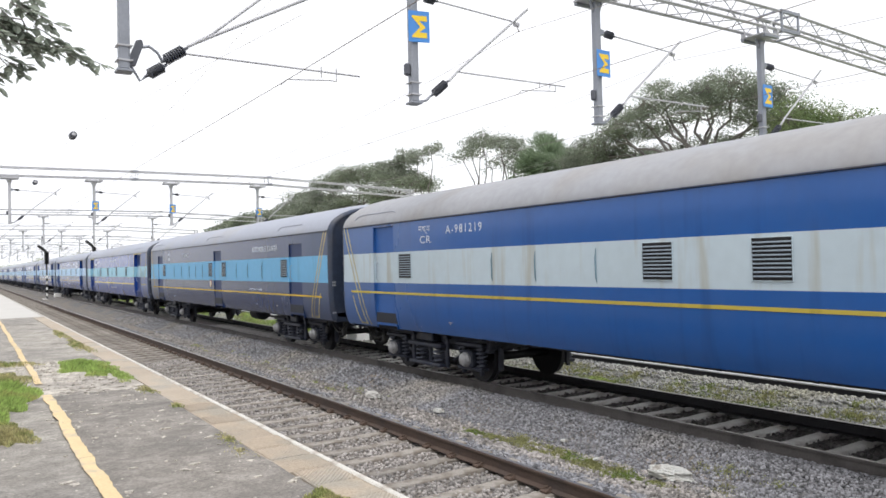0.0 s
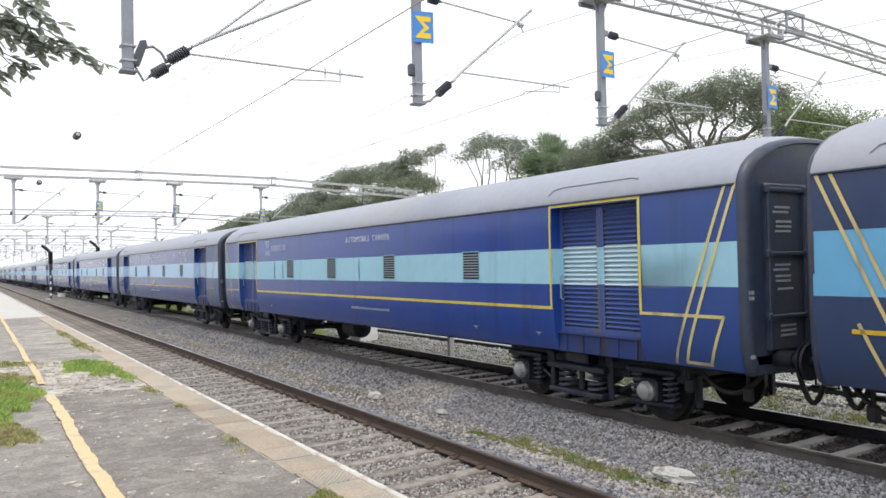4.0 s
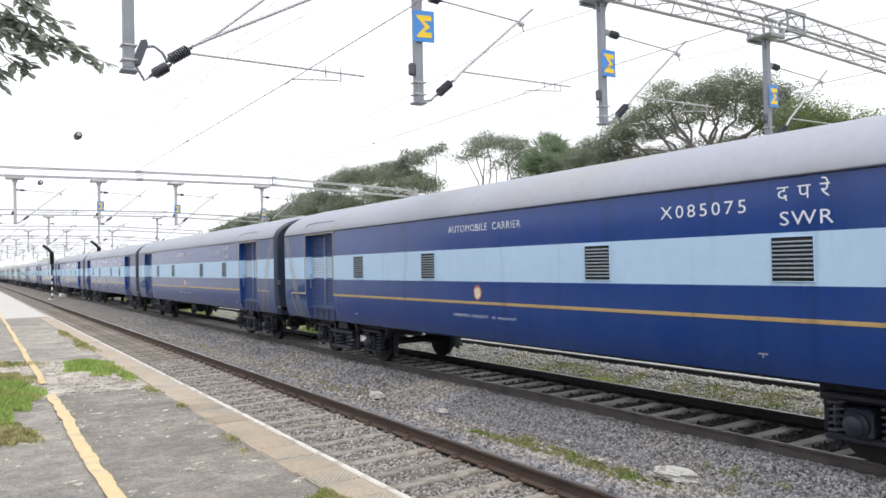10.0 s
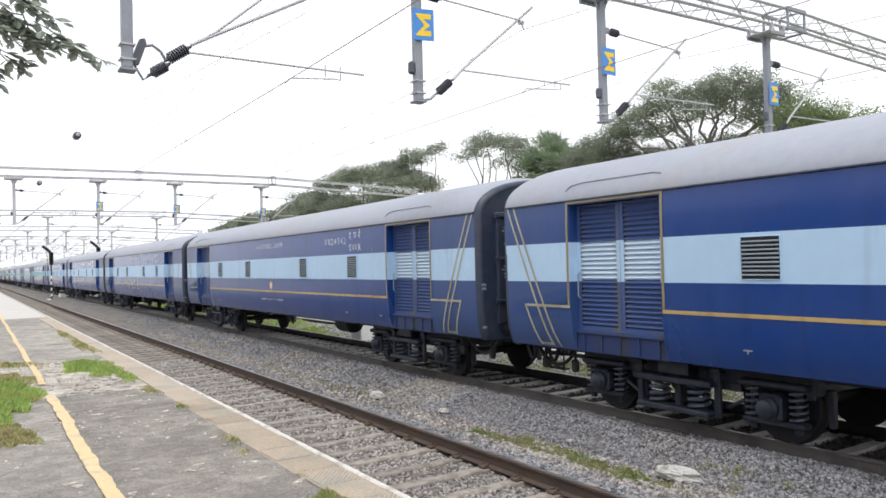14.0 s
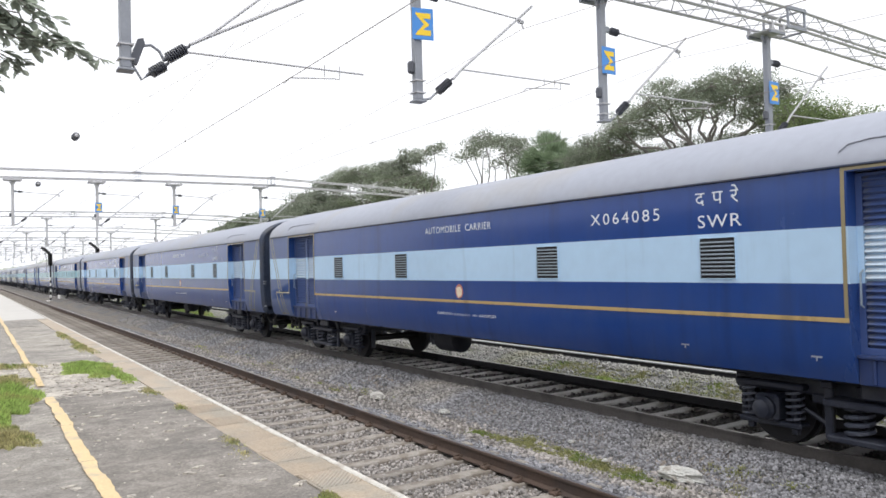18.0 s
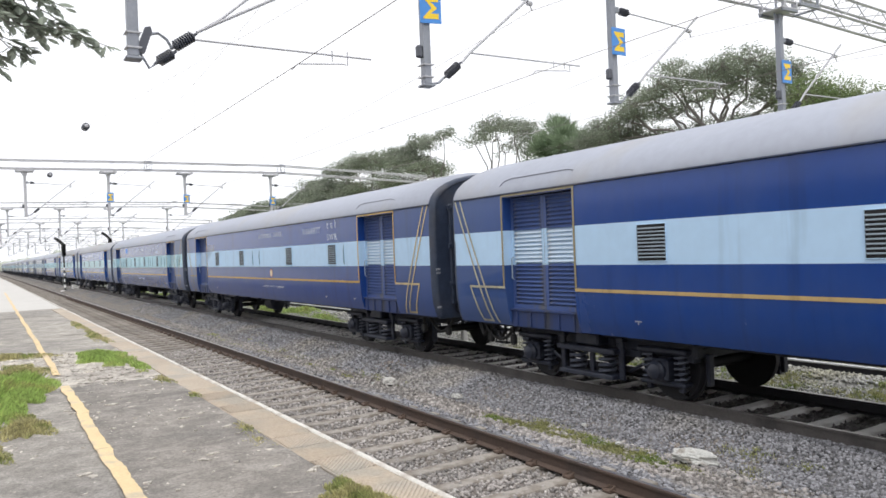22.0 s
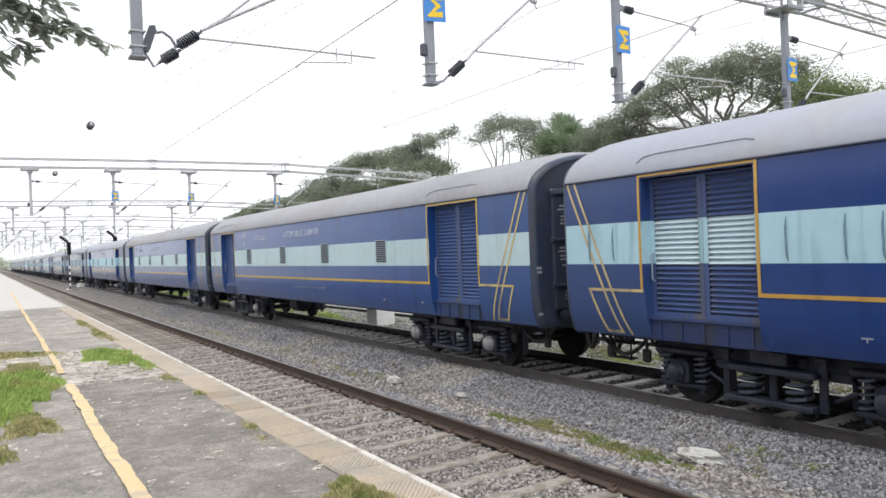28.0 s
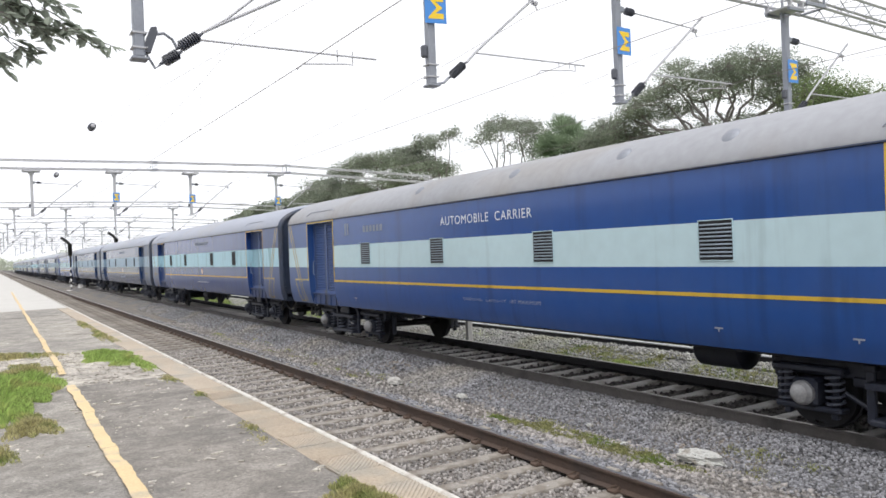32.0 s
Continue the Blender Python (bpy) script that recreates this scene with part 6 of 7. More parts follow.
T0, T1, T2 = TRACKS[:3]
stones("ballast_stones", [
    (T0 + 0.98, 6.35, 2.2, 14, 8500, 0.046), (T0 + 0.98, 6.35, 12, 40, 5500, 0.054),
    (7.15, T1 - 0.96, 2.2, 14, 24000, 0.039), (7.15, T1 - 0.96, 12, 46, 13000, 0.054),
    ],
    M_STONE, 5, "loose grey crushed stones between the tracks")
stones("ballast_stones", [(T1 + 0.98, T2 - 0.98, 4, 30, 15000, 0.06), (T2 - 0.8, T2 + 4, 6, 30, 6000, 0.066)], M_STONE_PALE, 10, "pale crushed stones beyond the train")
stones("ballast_stones", [(6.2, 7.3, 2.5, 9, 4200, 0.052), (6.2, 7.3, 8, 34, 3800, 0.055)], M_STONE_BROWN, 9, "thin brownish stones over bare soil between tracks")
stones("ballast_stones", [(T1 - 0.8, T1 + 0.8, 2.2, 24, 4500, 0.055)], M_STONE_OILY, 8, "oil-dark crushed stones between the rails")
stones("ballast_stones", [(PLAT_EDGE + 0.02, T0 - 0.98, 2, 22, 5200, 0.05), (T0 - 0.8, T0 + 0.8, 1.5, 22, 17000, 0.046), (PLAT_EDGE + 0.02, T0 + 0.8, -6, 2, 3500, 0.05)], M_STONE_BROWN, 6, "loose brownish crushed stones in the empty track")


def platform_grit():
    """Chips and grit on the worn platform, most in the broken stretch."""
    rng = np.random.default_rng(21)
    n = 2600
    x = rng.uniform(-0.5, 2.4, n)
    y = np.where(rng.random(n) < 0.6, rng.uniform(12.2, 17.5, n), rng.uniform(4, 24, n))
    s = 0.006 + 0.016 * rng.random(n) ** 3
    tet = np.array([(1, 0, -0.3), (-0.6, 0.9, -0.3), (-0.6, -0.9, -0.3), (0.1, 0, 0.6)])
    t = rng.uniform(0, 6.28, n)
    c, q = np.cos(t)[:, None], np.sin(t)[:, None]
    X = tet[None, :, 0] * c - tet[None, :, 1] * q
    Y = tet[None, :, 0] * q + tet[None, :, 1] * c
    V = np.stack([x[:, None] + X * s[:, None] * 1.6, y[:, None] + Y * s[:, None] * 1.6, PLAT_Z + 0.004 + tet[None, :, 2] * s[:, None] + 0 * X], -1).reshape(-1, 3)
    F = (np.array([(0, 1, 3), (1, 2, 3), (2, 0, 3)])[None] + (np.arange(n) * 4)[:, None, None]).reshape(-1, 3)
    tagged(new("platform_grit", fast_mesh("platform_grit", V, F, M_CONC_ROUGH)), "chips and grit scattered on the worn platform", "grit", kind="stuff")


def platform_flakes():
    """Thin scabs of broken screed lying on the worn stretch and along the joints."""
    rng = np.random.default_rng(33)
    n, m = 420, 7
    x = rng.uniform(-0.2, 2.4, n)
    y = np.where(rng.random(n) < 0.7, rng.uniform(12.3, 17.4, n), rng.uniform(4.5, 12.3, n))
    s = 0.012 + 0.05 * rng.random(n) ** 2.2
    a = np.sort(rng.uniform(0, 6.283, (n, m)), axis=1)
    r = s[:, None] * rng.uniform(0.5, 1.2, (n, m))
    h = rng.uniform(0.008, 0.016, n)[:, None]
    top = np.stack([x[:, None] + 1.5 * r * np.cos(a), y[:, None] + r * np.sin(a), PLAT_Z + h + 0 * a], -1)
    low = np.stack([x[:, None] + 1.65 * r * np.cos(a), y[:, None] + 1.1 * r * np.sin(a), PLAT_Z - 0.012 + 0 * a], -1)
    g = Geo()
    g.v = [tuple(p) for p in np.concatenate([top, low], 1).reshape(-1, 3).tolist()]
    F = g.f
    for i in range(n):
        k = i * 2 * m
        F.append(tuple(range(k, k + m)))
        F += [(k + j, k + m + j, k + m + (j + 1) % m, k + (j + 1) % m) for j in range(m)]
    g.m = [0] * len(F)
    tagged(new("concrete_flakes", g.mesh("concrete_flakes", M_CONC_ROUGH, False)), "thin flakes of broken screed on the platform", "flakes", kind="stuff")


platform_grit()
platform_flakes()


# ---- grass and weeds ----
def grass(name, blobs, mt, seed, label, height_at):
    """Thin bent blades; blobs hold (x, y, radius x, radius y, number, height)."""
    rng = np.random.default_rng(seed)
    V, F, k = [], [], 0
    for bx, by, rx, ry, n, h in blobs:
        a, r = rng.uniform(0, 6.283, n), rng.random(n) ** 0.75 * 1.12
        wob = 1 + 0.3 * np.sin(3 * a + seed) + 0.2 * np.sin(7 * a)
        x, y = bx + rx * r * np.cos(a) * wob, by + ry * r * np.sin(a) * wob
        z = np.array([height_at(p, q) for p, q in zip(x, y)])
        hh = h * rng.uniform(0.3, 1.15, n) * np.clip(1.15 - 0.75 * r, 0.25, 1)
        t, lean = rng.uniform(0, 6.283, n), rng.uniform(0.05, 0.7, n)
        w = 0.004 + 0.004 * rng.random(n) + 0.02 * h * 0.3
        dx, dy = np.cos(t), np.sin(t)
        p0 = np.stack([x - dy * w, y + dx * w, z - 0.01], -1)
        p1 = np.stack([x + dy * w, y - dx * w, z - 0.01], -1)
        p2 = np.stack([x + dx * hh * lean * 0.4 + dy * w * 0.8, y + dy * hh * lean * 0.4 - dx * w * 0.8, z + hh * 0.6], -1)
        p3 = np.stack([x + dx * hh * lean, y + dy * hh * lean, z + hh * (1 - 0.3 * lean)], -1)
        V.append(np.stack([p0, p1, p2, p3], 1).reshape(-1, 3))
        F.append(np.arange(n * 4).reshape(-1, 4) + k)
        k += 4 * n
    ob = new(name, fast_mesh(name, np.concatenate(V), np.concatenate(F), mt))
    return tagged(ob, label, "grass", kind="stuff")


flat = lambda x, y: PLAT_Z
grass("grass", [(0.36, 12.4, 0.4, 1.7, 15000, 0.2), (0.15, 12.3, 0.35, 1.6, 9000, 0.3), (-0.3, 12.0, 0.6, 2.2, 9000, 0.32), (0.55, 12.9, 0.2, 0.8, 2500, 0.26)], M_GRASS, 1, "bright green grass tuft growing through the platform", flat)
grass("grass", [(1.9, 15.9, 0.36, 0.7, 6000, 0.16), (2.1, 15.0, 0.25, 0.7, 2500, 0.14), (2.3, 13.9, 0.12, 0.7, 900, 0.1)], M_GRASS, 2, "green grass tuft in a platform joint", flat)
grass("grass", [(0.4, 9.7, 0.22, 0.6, 3500, 0.12), (0.1, 8.4, 0.12, 0.4, 700, 0.08), (0.15, 17.2, 0.9, 0.5, 3500, 0.14), (0.55, 14.8, 0.4, 0.8, 2500, 0.12)], M_GRASS_DRY, 3, "dry yellowish grass on the platform", flat)
grass("grass", [(2.32, 5.25, 0.19, 0.34, 3000, 0.1), (2.36, 8.0, 0.09, 0.3, 260, 0.05), (2.3, 7.4, 0.1, 0.3, 120, 0.04), (2.4, 10.4, 0.08, 0.25, 260, 0.05), (2.34, 12.1, 0.1, 0.4, 420, 0.06), (2.4, 20.5, 0.15, 1.8, 1500, 0.1), (2.4, 24.5, 0.12, 1.6, 1000, 0.1)], M_GRASS_DRY, 4, "straw-coloured weeds along the coping joint", flat)
rnd = random.Random(8)
blobs = [(7.0 + rnd.uniform(-0.2, 0.2), rnd.uniform(6.2, 10), rnd.uniform(0.1, 0.22), rnd.uniform(0.25, 0.5), 620, 0.075) for _ in range(40)]
blobs += [(rnd.uniform(6.6, 7.4), rnd.uniform(10, 28), 0.15, 0.4, 160, 0.06) for _ in range(26)]
blobs += [(rnd.uniform(7.2, 7.9), rnd.uniform(4.6, 6.2), 0.12, 0.25, 200, 0.06) for _ in range(6)]
grass("weeds", blobs, M_WEED, 5, "low straggling weeds between the two tracks", bed_height)
grass("weeds", [(11.8, 12.2, 0.25, 0.45, 1600, 0.16), (11.5, 7.6, 0.3, 0.5, 500, 0.08)], M_GRASS, 6, "lush green weed tuft in the ballast beyond the train", bed_height)
blobs = [(rnd.uniform(11.1, 12.7), rnd.uniform(6, 15), rnd.uniform(0.2, 0.5), rnd.uniform(0.3, 0.9), 520, 0.085) for _ in range(50)]
grass("weeds", blobs, M_WEED, 16, "low straw-green weeds beyond the train", bed_height)
blobs = [(rnd.uniform(11.2, 12.7), rnd.uniform(26, 75), rnd.uniform(0.3, 0.6), rnd.uniform(1, 2.5), 700, 0.25) for _ in range(34)]
grass("weeds", blobs, M_GRASS, 26, "green weeds along the ballast beyond the train", bed_height)
blobs = [(rnd.uniform(22.5, 34), rnd.uniform(6, 110), rnd.uniform(1, 2), rnd.uniform(1, 3), 420, 0.4) for _ in range(70)]
grass("tall_grass", blobs, M_GRASS, 7, "rough tall grass beyond the outer track", lambda x, y: -0.62)


# ---- trees ----
def leaf_cloud(centres, rng, size, per, squash):
    """Small folded leaf sprays scattered through flattened clumps (x, y, z, r)."""
    V, F, k = [], [], 0
    for cx, cy, cz, r in centres:
        n = max(8, int(per * r * r))
        d = rng.normal(size=(n, 3))
        d /= np.linalg.norm(d, axis=1)[:, None]
        q = d * (r * rng.random(n) ** 0.45)[:, None]
        q[:, 2] *= squash
        q += (cx, cy, cz)
        a = rng.normal(size=(n, 3))
        a[:, 2] *= 0.45
        a /= np.linalg.norm(a, axis=1)[:, None]
        b = np.cross(a, rng.normal(size=(n, 3)))
        b /= np.linalg.norm(b, axis=1)[:, None] + 1e-6
        s = size * rng.uniform(0.5, 1.25, n)[:, None]
        V.append(np.stack([q - a * s, q + b * s * 0.42, q + a * s, q - b * s * 0.42], 1).reshape(-1, 3))
        F.append(np.arange(n * 4).reshape(-1, 4) + k)
        k += 4 * n
    return np.concatenate(V), np.concatenate(F)


def tree(x, y, fork, lobes, seed, leaf=M_LEAF, per=240, leaf_size=0.065, clump=(0.4, 0.85), squash=0.6, thick=1.0, label="spreading rain tree with an open umbrella crown", stems=1):
    """A trunk that forks at height fork into crooked limbs; each limb bears one lobe (x, y, z, radius along, radius up, fullness)
    of the crown, filled with twigs that end in leaf clumps."""
    rnd, rng = random.Random(seed), np.random.default_rng(seed)
    base = Vector((x, y, -0.62))
    t = empty("tree", pose(*base), label, "tree", "trees beside the railway")
    wood = Geo()
    r0 = (0.02 * fork + 0.12) * thick

    def crooked(p, q, ra, rb, n, bend_by, sides):
        pts = [p.lerp(q, i / n) for i in range(n + 1)]
        ln = (q - p).length
        for i in range(1, n):
            pts[i] += Vector((rnd.uniform(-1, 1), rnd.uniform(-1, 1), rnd.uniform(-0.8, 0.6))) * ln * bend_by
        wood.tube(pts, [ra + (rb - ra) * i / n for i in range(n + 1)], sides, 0, False)

    forks = []
    for k in range(stems):
        top = Vector((rnd.uniform(-0.3, 0.3), (k - (stems - 1) / 2) * 1.5 + rnd.uniform(-0.2, 0.2), fork + 0.62))
        foot = Vector((0, (k - (stems - 1) / 2) * 0.8, -0.25))
        mid = foot.lerp(top, 0.5) + Vector((rnd.uniform(-0.2, 0.2), rnd.uniform(-0.3, 0.3), 0))
        wood.tube([foot, mid, top], [r0 * 1.4, r0, r0 * 0.85], 9)
        forks.append(top)
    clumps = []
    for lx, ly, lz, ry, rz, full in lobes:
        c = Vector((lx, ly, lz)) - base
        hub = c - Vector((0, 0, rz * 0.75))
        f = min(forks, key=lambda q: abs(q.y - hub.y))
        crooked(f, hub, r0 * 0.5, r0 * 0.26, 5, 0.07, 6)
        subs = []
        for i in range(4):
            a = 6.283 * (i + rnd.random()) / 4
            sub = c + Vector((0.6 * ry * math.cos(a), 0.6 * ry * math.sin(a), rz * rnd.uniform(-0.2, 0.35)))
            crooked(hub, sub, r0 * 0.22, r0 * 0.12, 3, 0.1, 5)
            subs.append(sub)
        ry, rz = ry * 1.15, rz * 1.45
        n = max(6, int(full * (17 * ry * rz + 9 * ry)))
        while n:
            d = Vector((rnd.gauss(0, 1), rnd.gauss(0, 1), rnd.gauss(0, 1))).normalized()
            if d.z < -0.75:
                continue
            w = rnd.uniform(0.35, 1.0) * (0.9 + 0.22 * noise.noise(d * 2.1 + Vector((seed, lz, ly))))
            q = c + Vector((d.x * ry * w, d.y * ry * w, d.z * rz * w))
            crooked(min(subs, key=lambda v: (v - q).length), q, r0 * 0.09, 0.012, 3, 0.12, 4)
            clumps.append((q.x, q.y, q.z, rnd.uniform(*clump)))
            n -= 1
    part("trunk", wood.mesh("trunk", M_BARK, True, 60), t)
    V, F = leaf_cloud(clumps, rng, leaf_size, per, squash)
    part("crown", fast_mesh("crown", V, F, leaf), t)
    return t


def palm(x, y, h, seed):
    rnd = random.Random(seed)
    t = empty("palm_tree", pose(x, y, -0.62), "fan palm with a round head of stiff green fronds", "palm tree")
    g = Geo()
    g.tube([(0, 0, -0.2), (0.1, 0.1, h * 0.5), (0, 0, h)], [0.26, 0.2, 0.18], 9)
    part("trunk", g.mesh("trunk", M_BARK), t)
    for i in range(56):
        g = Geo()
        a, el = 2.4 * i + rnd.uniform(-0.3, 0.3), 1.45 - 2.1 * (i / 55) ** 0.8 + rnd.uniform(-0.12, 0.12)
        d = Vector((math.cos(a) * math.cos(el), math.sin(a) * math.cos(el), math.sin(el)))
        side = d.cross(Vector((0, 0, 1))).normalized()
        up = side.cross(d)
        p0 = Vector((0, 0, h - 0.5 + 0.01 * (55 - i)))
        p1 = p0 + d * rnd.uniform(0.95, 1.5)
        g.tube([p0, p1], 0.025, 4)
        n = 21
        for j in range(n):
            q = (j / (n - 1) - 0.5) * 2.9
            e = (d * math.cos(q) + side * math.sin(q) + up * (0.35 * math.cos(q) - 0.2)).normalized()
            ln = rnd.uniform(1.05, 1.5) * (0.75 + 0.25 * math.cos(q))
            m = p1 + e * ln * 0.55
            tip = p1 + e * ln - Vector((0, 0, 0.1 + 0.12 * rnd.random()))
            w = e.cross(up).normalized() * 0.04
            g.face([p1, m - w, tip, m + w])
        part("frond", g.mesh("frond", M_LEAF_PALM, False), t)
    return t


tree(36, 28.3, 7.2, [(36.5, 31.8, 13.0, 1.1, 0.4, 0.45), (36.0, 31.2, 11.7, 2.0, 0.8, 0.9), (36.0, 34.9, 10.5, 1.4, 0.6, 0.9), (36.0, 33.0, 11.5, 1.3, 0.5, 0.8), (36.0, 36.6, 9.0, 1.5, 0.7, 1.0), (36.5, 32.0, 10.2, 1.6, 0.5, 0.7), (36.5, 30.0, 10.8, 1.6, 0.5, 0.7), (36.5, 28.0, 11.2, 1.5, 0.5, 0.7), (37.0, 34.4, 9.2, 1.5, 0.5, 0.7), (37.0, 31.2, 8.8, 1.8, 0.5, 0.6), (37.0, 27.2, 8.9, 1.6, 0.5, 0.6), (36.5, 25.4, 10.0, 1.5, 0.6, 0.9), (37.0, 23.6, 9.4, 1.4, 0.7, 1.0), (35.5, 33.8, 10.7, 1.8, 0.8, 0.8), (36.0, 35.8, 9.7, 1.5, 0.8, 0.9), (36.5, 28.8, 12.0, 1.7, 0.55, 0.9),
                     (36.0, 26.3, 11.6, 2.1, 0.95, 1.1), (36.5, 24.6, 10.8, 1.6, 0.9, 1.1), (35.5, 27.4, 10.5, 1.6, 0.6, 0.5), (37.5, 24.8, 9.4, 1.6, 0.6, 0.8), (37.0, 33.0, 8.6, 1.5, 0.5, 0.4), (37.0, 29.6, 9.1, 1.4, 0.45, 0.35)], 11, thick=0.9)
tree(36.5, 20.8, 5.8, [(36.0, 22.4, 9.3, 1.5, 0.9, 1.3), (36.5, 20.7, 8.7, 1.5, 0.8, 1.3), (36.0, 18.9, 7.8, 1.6, 0.8, 1.3), (36.5, 22.4, 8.2, 1.7, 0.8, 1.2), (36.5, 16.8, 6.3, 1.9, 0.9, 1.2), (36.0, 20.0, 7.6, 1.8, 0.8, 1.2)], 12, leaf=M_LEAF_FRESH, label="low broad tree with dense fresh green leaves")
tree(36.5, 37.8, 5.5, [(36.5, 37.6, 10.0, 1.4, 0.8, 1.0), (36.5, 38.4, 9.6, 1.3, 0.8, 1.0), (36.0, 39.2, 8.9, 1.2, 0.9, 1.2), (36.5, 36.4, 8.6, 1.4, 0.9, 1.1), (37.0, 38.4, 7.6, 2.0, 0.9, 1.2)], 13, leaf=M_LEAF_DARK, label="small bushy tree between the palm and the rain tree")
palm(36.5, 42.5, 10.35, 3)
palm(37.2, 44.8, 9.4, 4)
palm(36.8, 40.8, 9.0, 5)
tree(37, 49.4, 6.2, [(37.0, 51.2, 12.5, 1.9, 0.6, 1.0), (37.0, 51.6, 11.5, 1.4, 0.4, 0.35), (37.5, 45.8, 10.1, 1.3, 0.7, 0.8), (37.5, 48.8, 10.9, 1.3, 0.4, 0.4), (37.5, 46.4, 8.9, 1.4, 0.7, 0.7), (37.0, 53.0, 12.2, 1.1, 0.4, 0.7), (37.0, 48.6, 12.0, 1.7, 0.6, 1.0), (37.0, 46.6, 11.2, 1.4, 0.7, 1.0), (37.0, 54.2, 11.7, 1.2, 0.5, 0.7), (37.5, 47.6, 10.0, 1.2, 0.5, 0.5), (37.0, 49.9, 10.3, 0.9, 0.4, 0.5)], 14, leaf=M_LEAF_DARK, per=120, leaf_size=0.088,
     thick=0.6, label="slender tree with a sparse rounded crown", stems=3)
tree(36, 58.6, 7.5, [(36.0, 57.8, 12.7, 1.2, 0.55, 0.8), (36.0, 60.2, 12.1, 1.0, 0.5, 0.8)], 16, leaf=M_LEAF_DARK, per=105, leaf_size=0.11, thick=0.5, label="thin tree with a small bunched crown", stems=2)
tree(36, 64.4, 7.5, [(36.0, 62.6, 12.5, 1.4, 0.65, 1.0), (36.0, 65.2, 11.8, 1.6, 0.7, 1.1), (36.0, 67.3, 12.3, 1.1, 0.5, 0.9), (36.0, 63.6, 11.2, 1.6, 0.6, 1.0)], 17, leaf=M_LEAF_DARK, per=100, leaf_size=0.12, thick=0.6, label="thin tree with bare lower limbs")
tree(36, 72.5, 7.2, [(36.0, 72.6, 12.0, 3.2, 0.85, 1.0), (36.0, 68.6, 11.5, 2.6, 0.8, 1.0), (36.0, 76.8, 12.0, 2.5, 0.75, 1.0), (36.0, 80.6, 11.7, 2.2, 0.75, 1.0), (36.0, 64.2, 10.6, 2.8, 0.9, 1.1), (36.0, 60.4, 9.7, 2.4, 0.8, 1.0),
                     (36.0, 66.4, 9.3, 2.4, 0.6, 0.8), (37.0, 74.5, 9.5, 4.0, 0.8, 0.8), (36.0, 70.2, 10.4, 2.2, 0.5, 0.4)], 18, per=95, leaf_size=0.1, clump=(0.5, 1.0), thick=0.75)
tree(36, 85.0, 6.5, [(36.0, 82.5, 10.0, 3.0, 0.9, 1.0), (36.0, 87.6, 10.5, 2.6, 0.8, 1.1), (36.0, 92.4, 9.5, 2.6, 0.9, 1.1), (37.0, 85.0, 8.4, 5.0, 1.0, 1.0), (36.0, 78.5, 8.8, 3.0, 0.9, 1.0)], 20, leaf=M_LEAF_DARK, per=75, leaf_size=0.135, clump=(0.6, 1.2))
tree(36, 97.5, 6.0, [(36.0, 97.0, 8.9, 3.0, 0.9, 1.1), (36.0, 101.5, 8.2, 3.0, 0.9, 1.1), (36.5, 94.0, 8.0, 3.0, 0.9, 1.0)], 21, per=60, leaf_size=0.2, clump=(0.5, 1.1))
tree(36, 110.0, 6.0, [(36.0, 107.2, 9.2, 3.2, 0.8, 1.1), (36.0, 112.6, 8.8, 3.2, 0.8, 1.1), (36.5, 110.0, 7.6, 4.5, 0.9, 1.0)], 22, per=50, leaf_size=0.24, clump=(0.6, 1.2))
tree(37, 122.0, 6.0, [(37.0, 119.5, 8.5, 3.4, 0.9, 1.1), (37.0, 126.0, 8.0, 3.6, 0.9, 1.1)], 23, leaf=M_LEAF_DARK, per=42, leaf_size=0.28, clump=(0.6, 1.2))


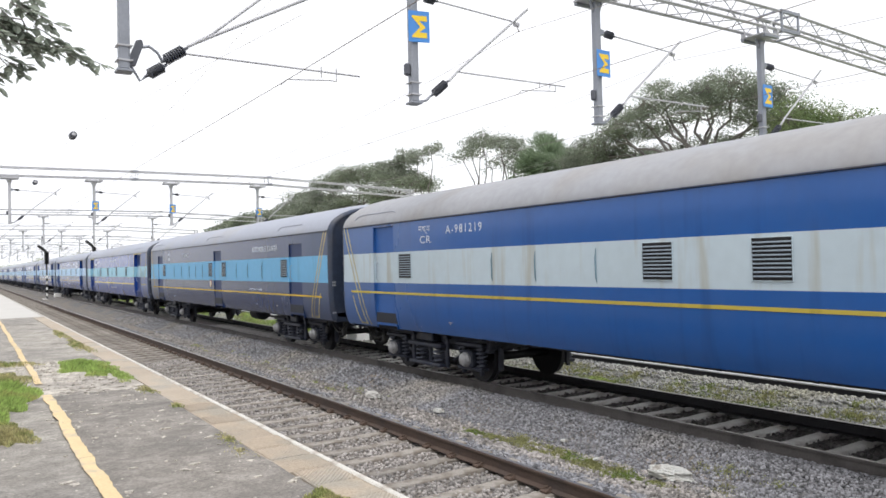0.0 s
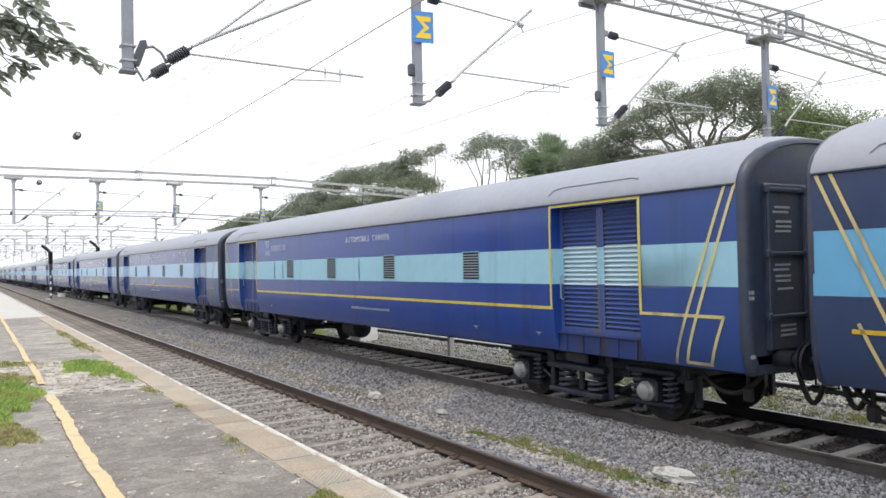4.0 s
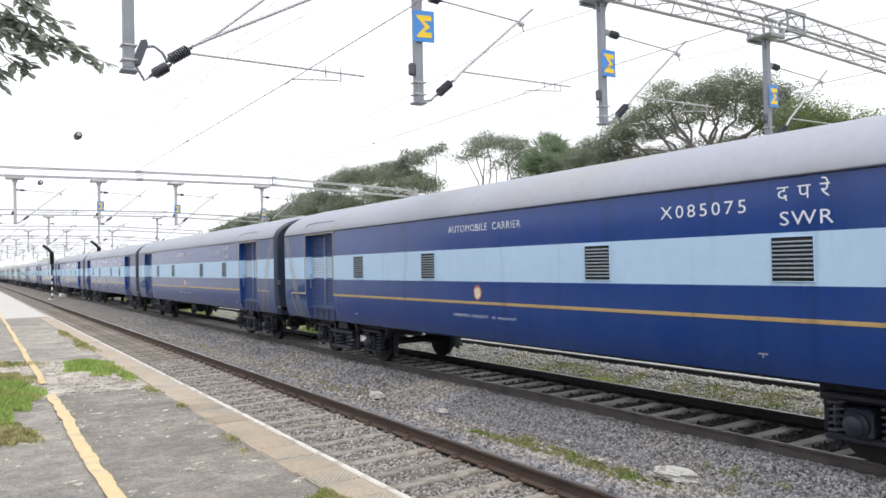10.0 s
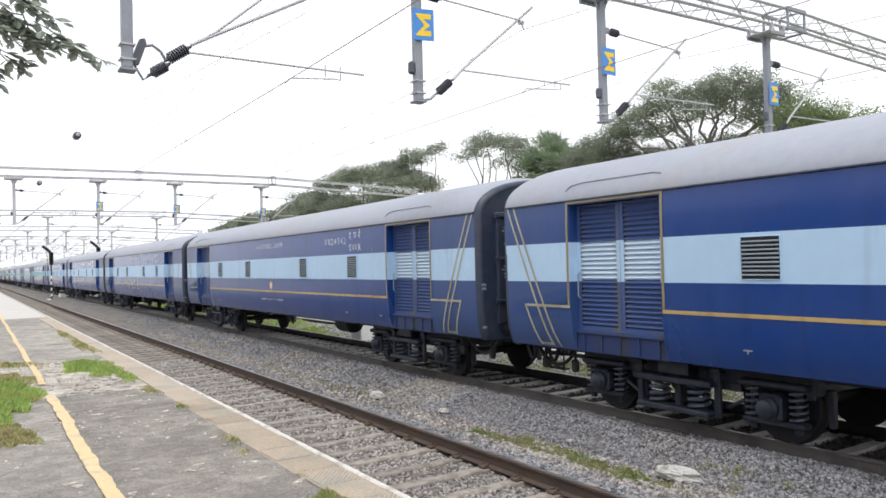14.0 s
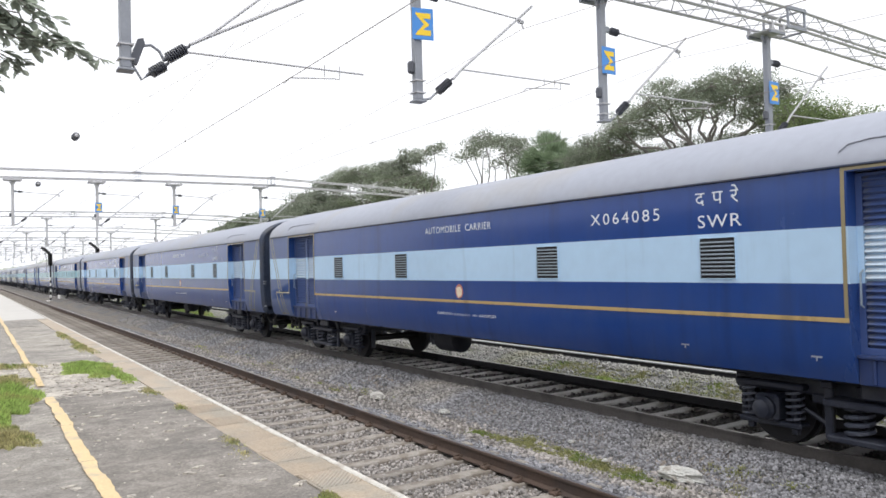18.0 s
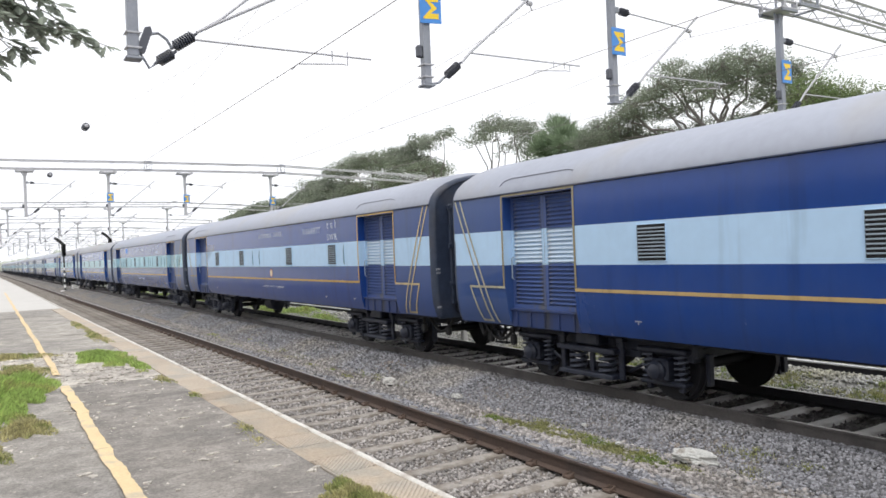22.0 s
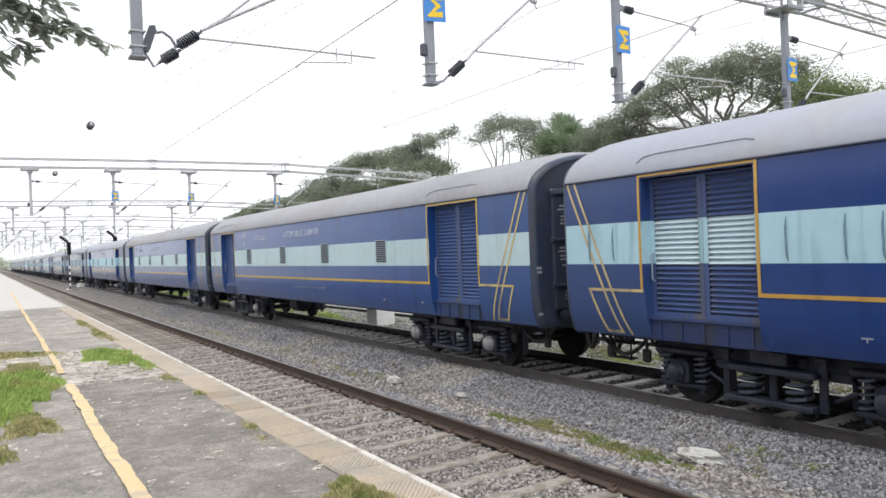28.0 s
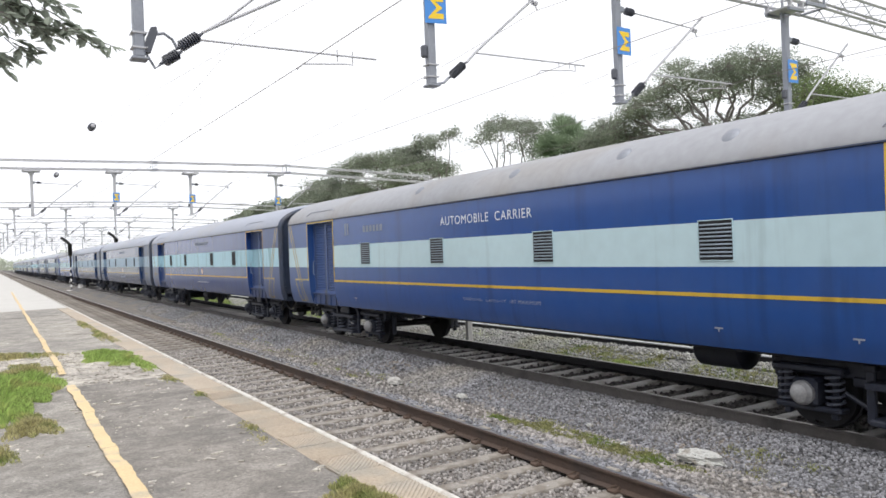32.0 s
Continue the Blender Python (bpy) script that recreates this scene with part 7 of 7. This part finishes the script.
# the tree that reaches over the platform
def near_branch():
    t = empty("tree", pose(-2.6, 4.2, PLAT_Z - 0.3), "platform tree with dark glossy leaves on a drooping branch", "tree")
    rnd = random.Random(31)
    wood, leaves = Geo(), Geo()
    wood.tube([(0, 0, -0.1), (0.1, 0.05, 1.4), (0.35, 0.1, 2.9), (0.6, 0.2, 4.2)], [0.17, 0.14, 0.11, 0.08], 10)
    org = Vector((0.35, 0.1, 2.9))

    def leaf(p, d, ln):
        d = d.normalized()
        s = d.cross(Vector((rnd.uniform(-0.4, 0.4), rnd.uniform(-0.4, 0.4), 1))).normalized()
        up = s.cross(d) * 0.12
        w = ln * 0.25
        a, b, c, e = p + d * ln * 0.3, p + d * ln * 0.65, p + d * ln, p
        leaves.face([e, a + s * w * 0.85 + up * w, b + s * w + up * w, c])
        leaves.face([e, c, b - s * w + up * w, a - s * w * 0.85 + up * w])

    def twig(p, d, ln, n):
        pts = [p]
        for i in range(4):
            d = (d + Vector((rnd.uniform(-0.15, 0.15), rnd.uniform(-0.15, 0.15), rnd.uniform(-0.1, 0.07)))).normalized()
            p = p + d * ln / 4
            pts.append(p)
        wood.tube(pts, [0.004, 0.0035, 0.003, 0.0025, 0.002], 5)
        for i in range(n):
            k = rnd.uniform(0.15, 1) * 4
            j = min(3, int(k))
            q = pts[j].lerp(pts[j + 1], k - j)
            e = (d * 0.6 + Vector((rnd.uniform(-1, 1), rnd.uniform(-1, 1), rnd.uniform(-0.6, 0.35)))).normalized()
            leaf(q, e, rnd.uniform(0.05, 0.1))
        leaf(pts[-1], d, 0.08)

    # sprays towards the track, over the platform: (x, z) of the start and of the tip
    for x0, z0, x1, z1 in ((0.0, 3.97, 0.38, 3.84), (0.1, 3.84, 0.47, 3.73), (0.15, 3.74, 0.43, 3.62), (0.3, 3.82, 0.56, 3.75), (0.4, 3.76, 0.69, 3.66), (0.08, 3.68, 0.32, 3.56),
                           (0.0, 3.62, 0.2, 3.5), (0.2, 3.95, 0.5, 3.9), (0.05, 3.88, 0.32, 3.72), (0.25, 3.74, 0.5, 3.65), (0.0, 3.78, 0.25, 3.66), (0.1, 4.05, 0.42, 4.02)):
        a = Vector((x0 + 2.6, 0.75 + rnd.uniform(-0.15, 0.15), z0 - PLAT_Z + 0.3))
        b = Vector((x1 + 2.6, 0.8 + rnd.uniform(-0.15, 0.15), z1 - PLAT_Z + 0.3))
        mid = org.lerp(a, 0.5) + Vector((0, 0, 0.3))
        wood.tube([org, mid, a], [0.03, 0.012, 0.004], 6)
        twig(a, b - a, (b - a).length, 15)
        for _ in range(3):
            f = rnd.uniform(0.2, 0.8)
            d = (b - a).normalized() + Vector((rnd.uniform(-0.3, 0.5), rnd.uniform(-0.7, 0.7), rnd.uniform(-0.5, 0.3)))
            twig(a.lerp(b, f), d, rnd.uniform(0.08, 0.15), 6)
    part("trunk", wood.mesh("trunk", M_BARK), t)
    part("foliage", leaves.mesh("foliage", M_LEAF_NEAR, False), t)


near_branch()


# ---- far distance: woods and pale buildings at the end of the line ----
def far_woods():
    rng = np.random.default_rng(77)
    cs = []
    for _ in range(260):
        y = rng.uniform(230, 640)
        x = 26 + rng.uniform(0, 16) + (y - 230) * 0.01
        cs.append((x, y, rng.uniform(0.5, 7.5), rng.uniform(1.5, 3.0)))
    for _ in range(160):
        y = rng.uniform(640, 720)
        cs.append((rng.uniform(-30, 60), y, rng.uniform(0.5, 7.0), rng.uniform(2.0, 4.0)))
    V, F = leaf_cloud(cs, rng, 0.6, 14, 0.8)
    tagged(new("far_woods", fast_mesh("far_woods", V, F, M_FAR)), "far line of trees along the railway, paled by painted haze", "woods", kind="stuff")


far_woods()


# ---- movement ----
def run(t):
    """Metres that the train has gone by t seconds; it slows a little."""
    return 8.65862 * t - 0.01870954 * t * t + 0.00012595262 * t ** 3


def motions():
    for n, (c, sets) in enumerate(FLEET):
        middle = 17.3722 + 0.48 + PITCH * (n - 1) + HALF - (0 if n < 11 else 0.1 if n == 11 else 0.2)
        walk(c, [(t, pose(TRAIN_X, middle - run(t), 0)) for t in range(33)])
        if n < 14:
            for w in sets:
                y, z = w.location.y, w.location.z
                walk(w, [(k / 15, pose(0, y, z, math.degrees(run(k / 15) / 0.457), 0, 0)) for k in range(481)])


motions()
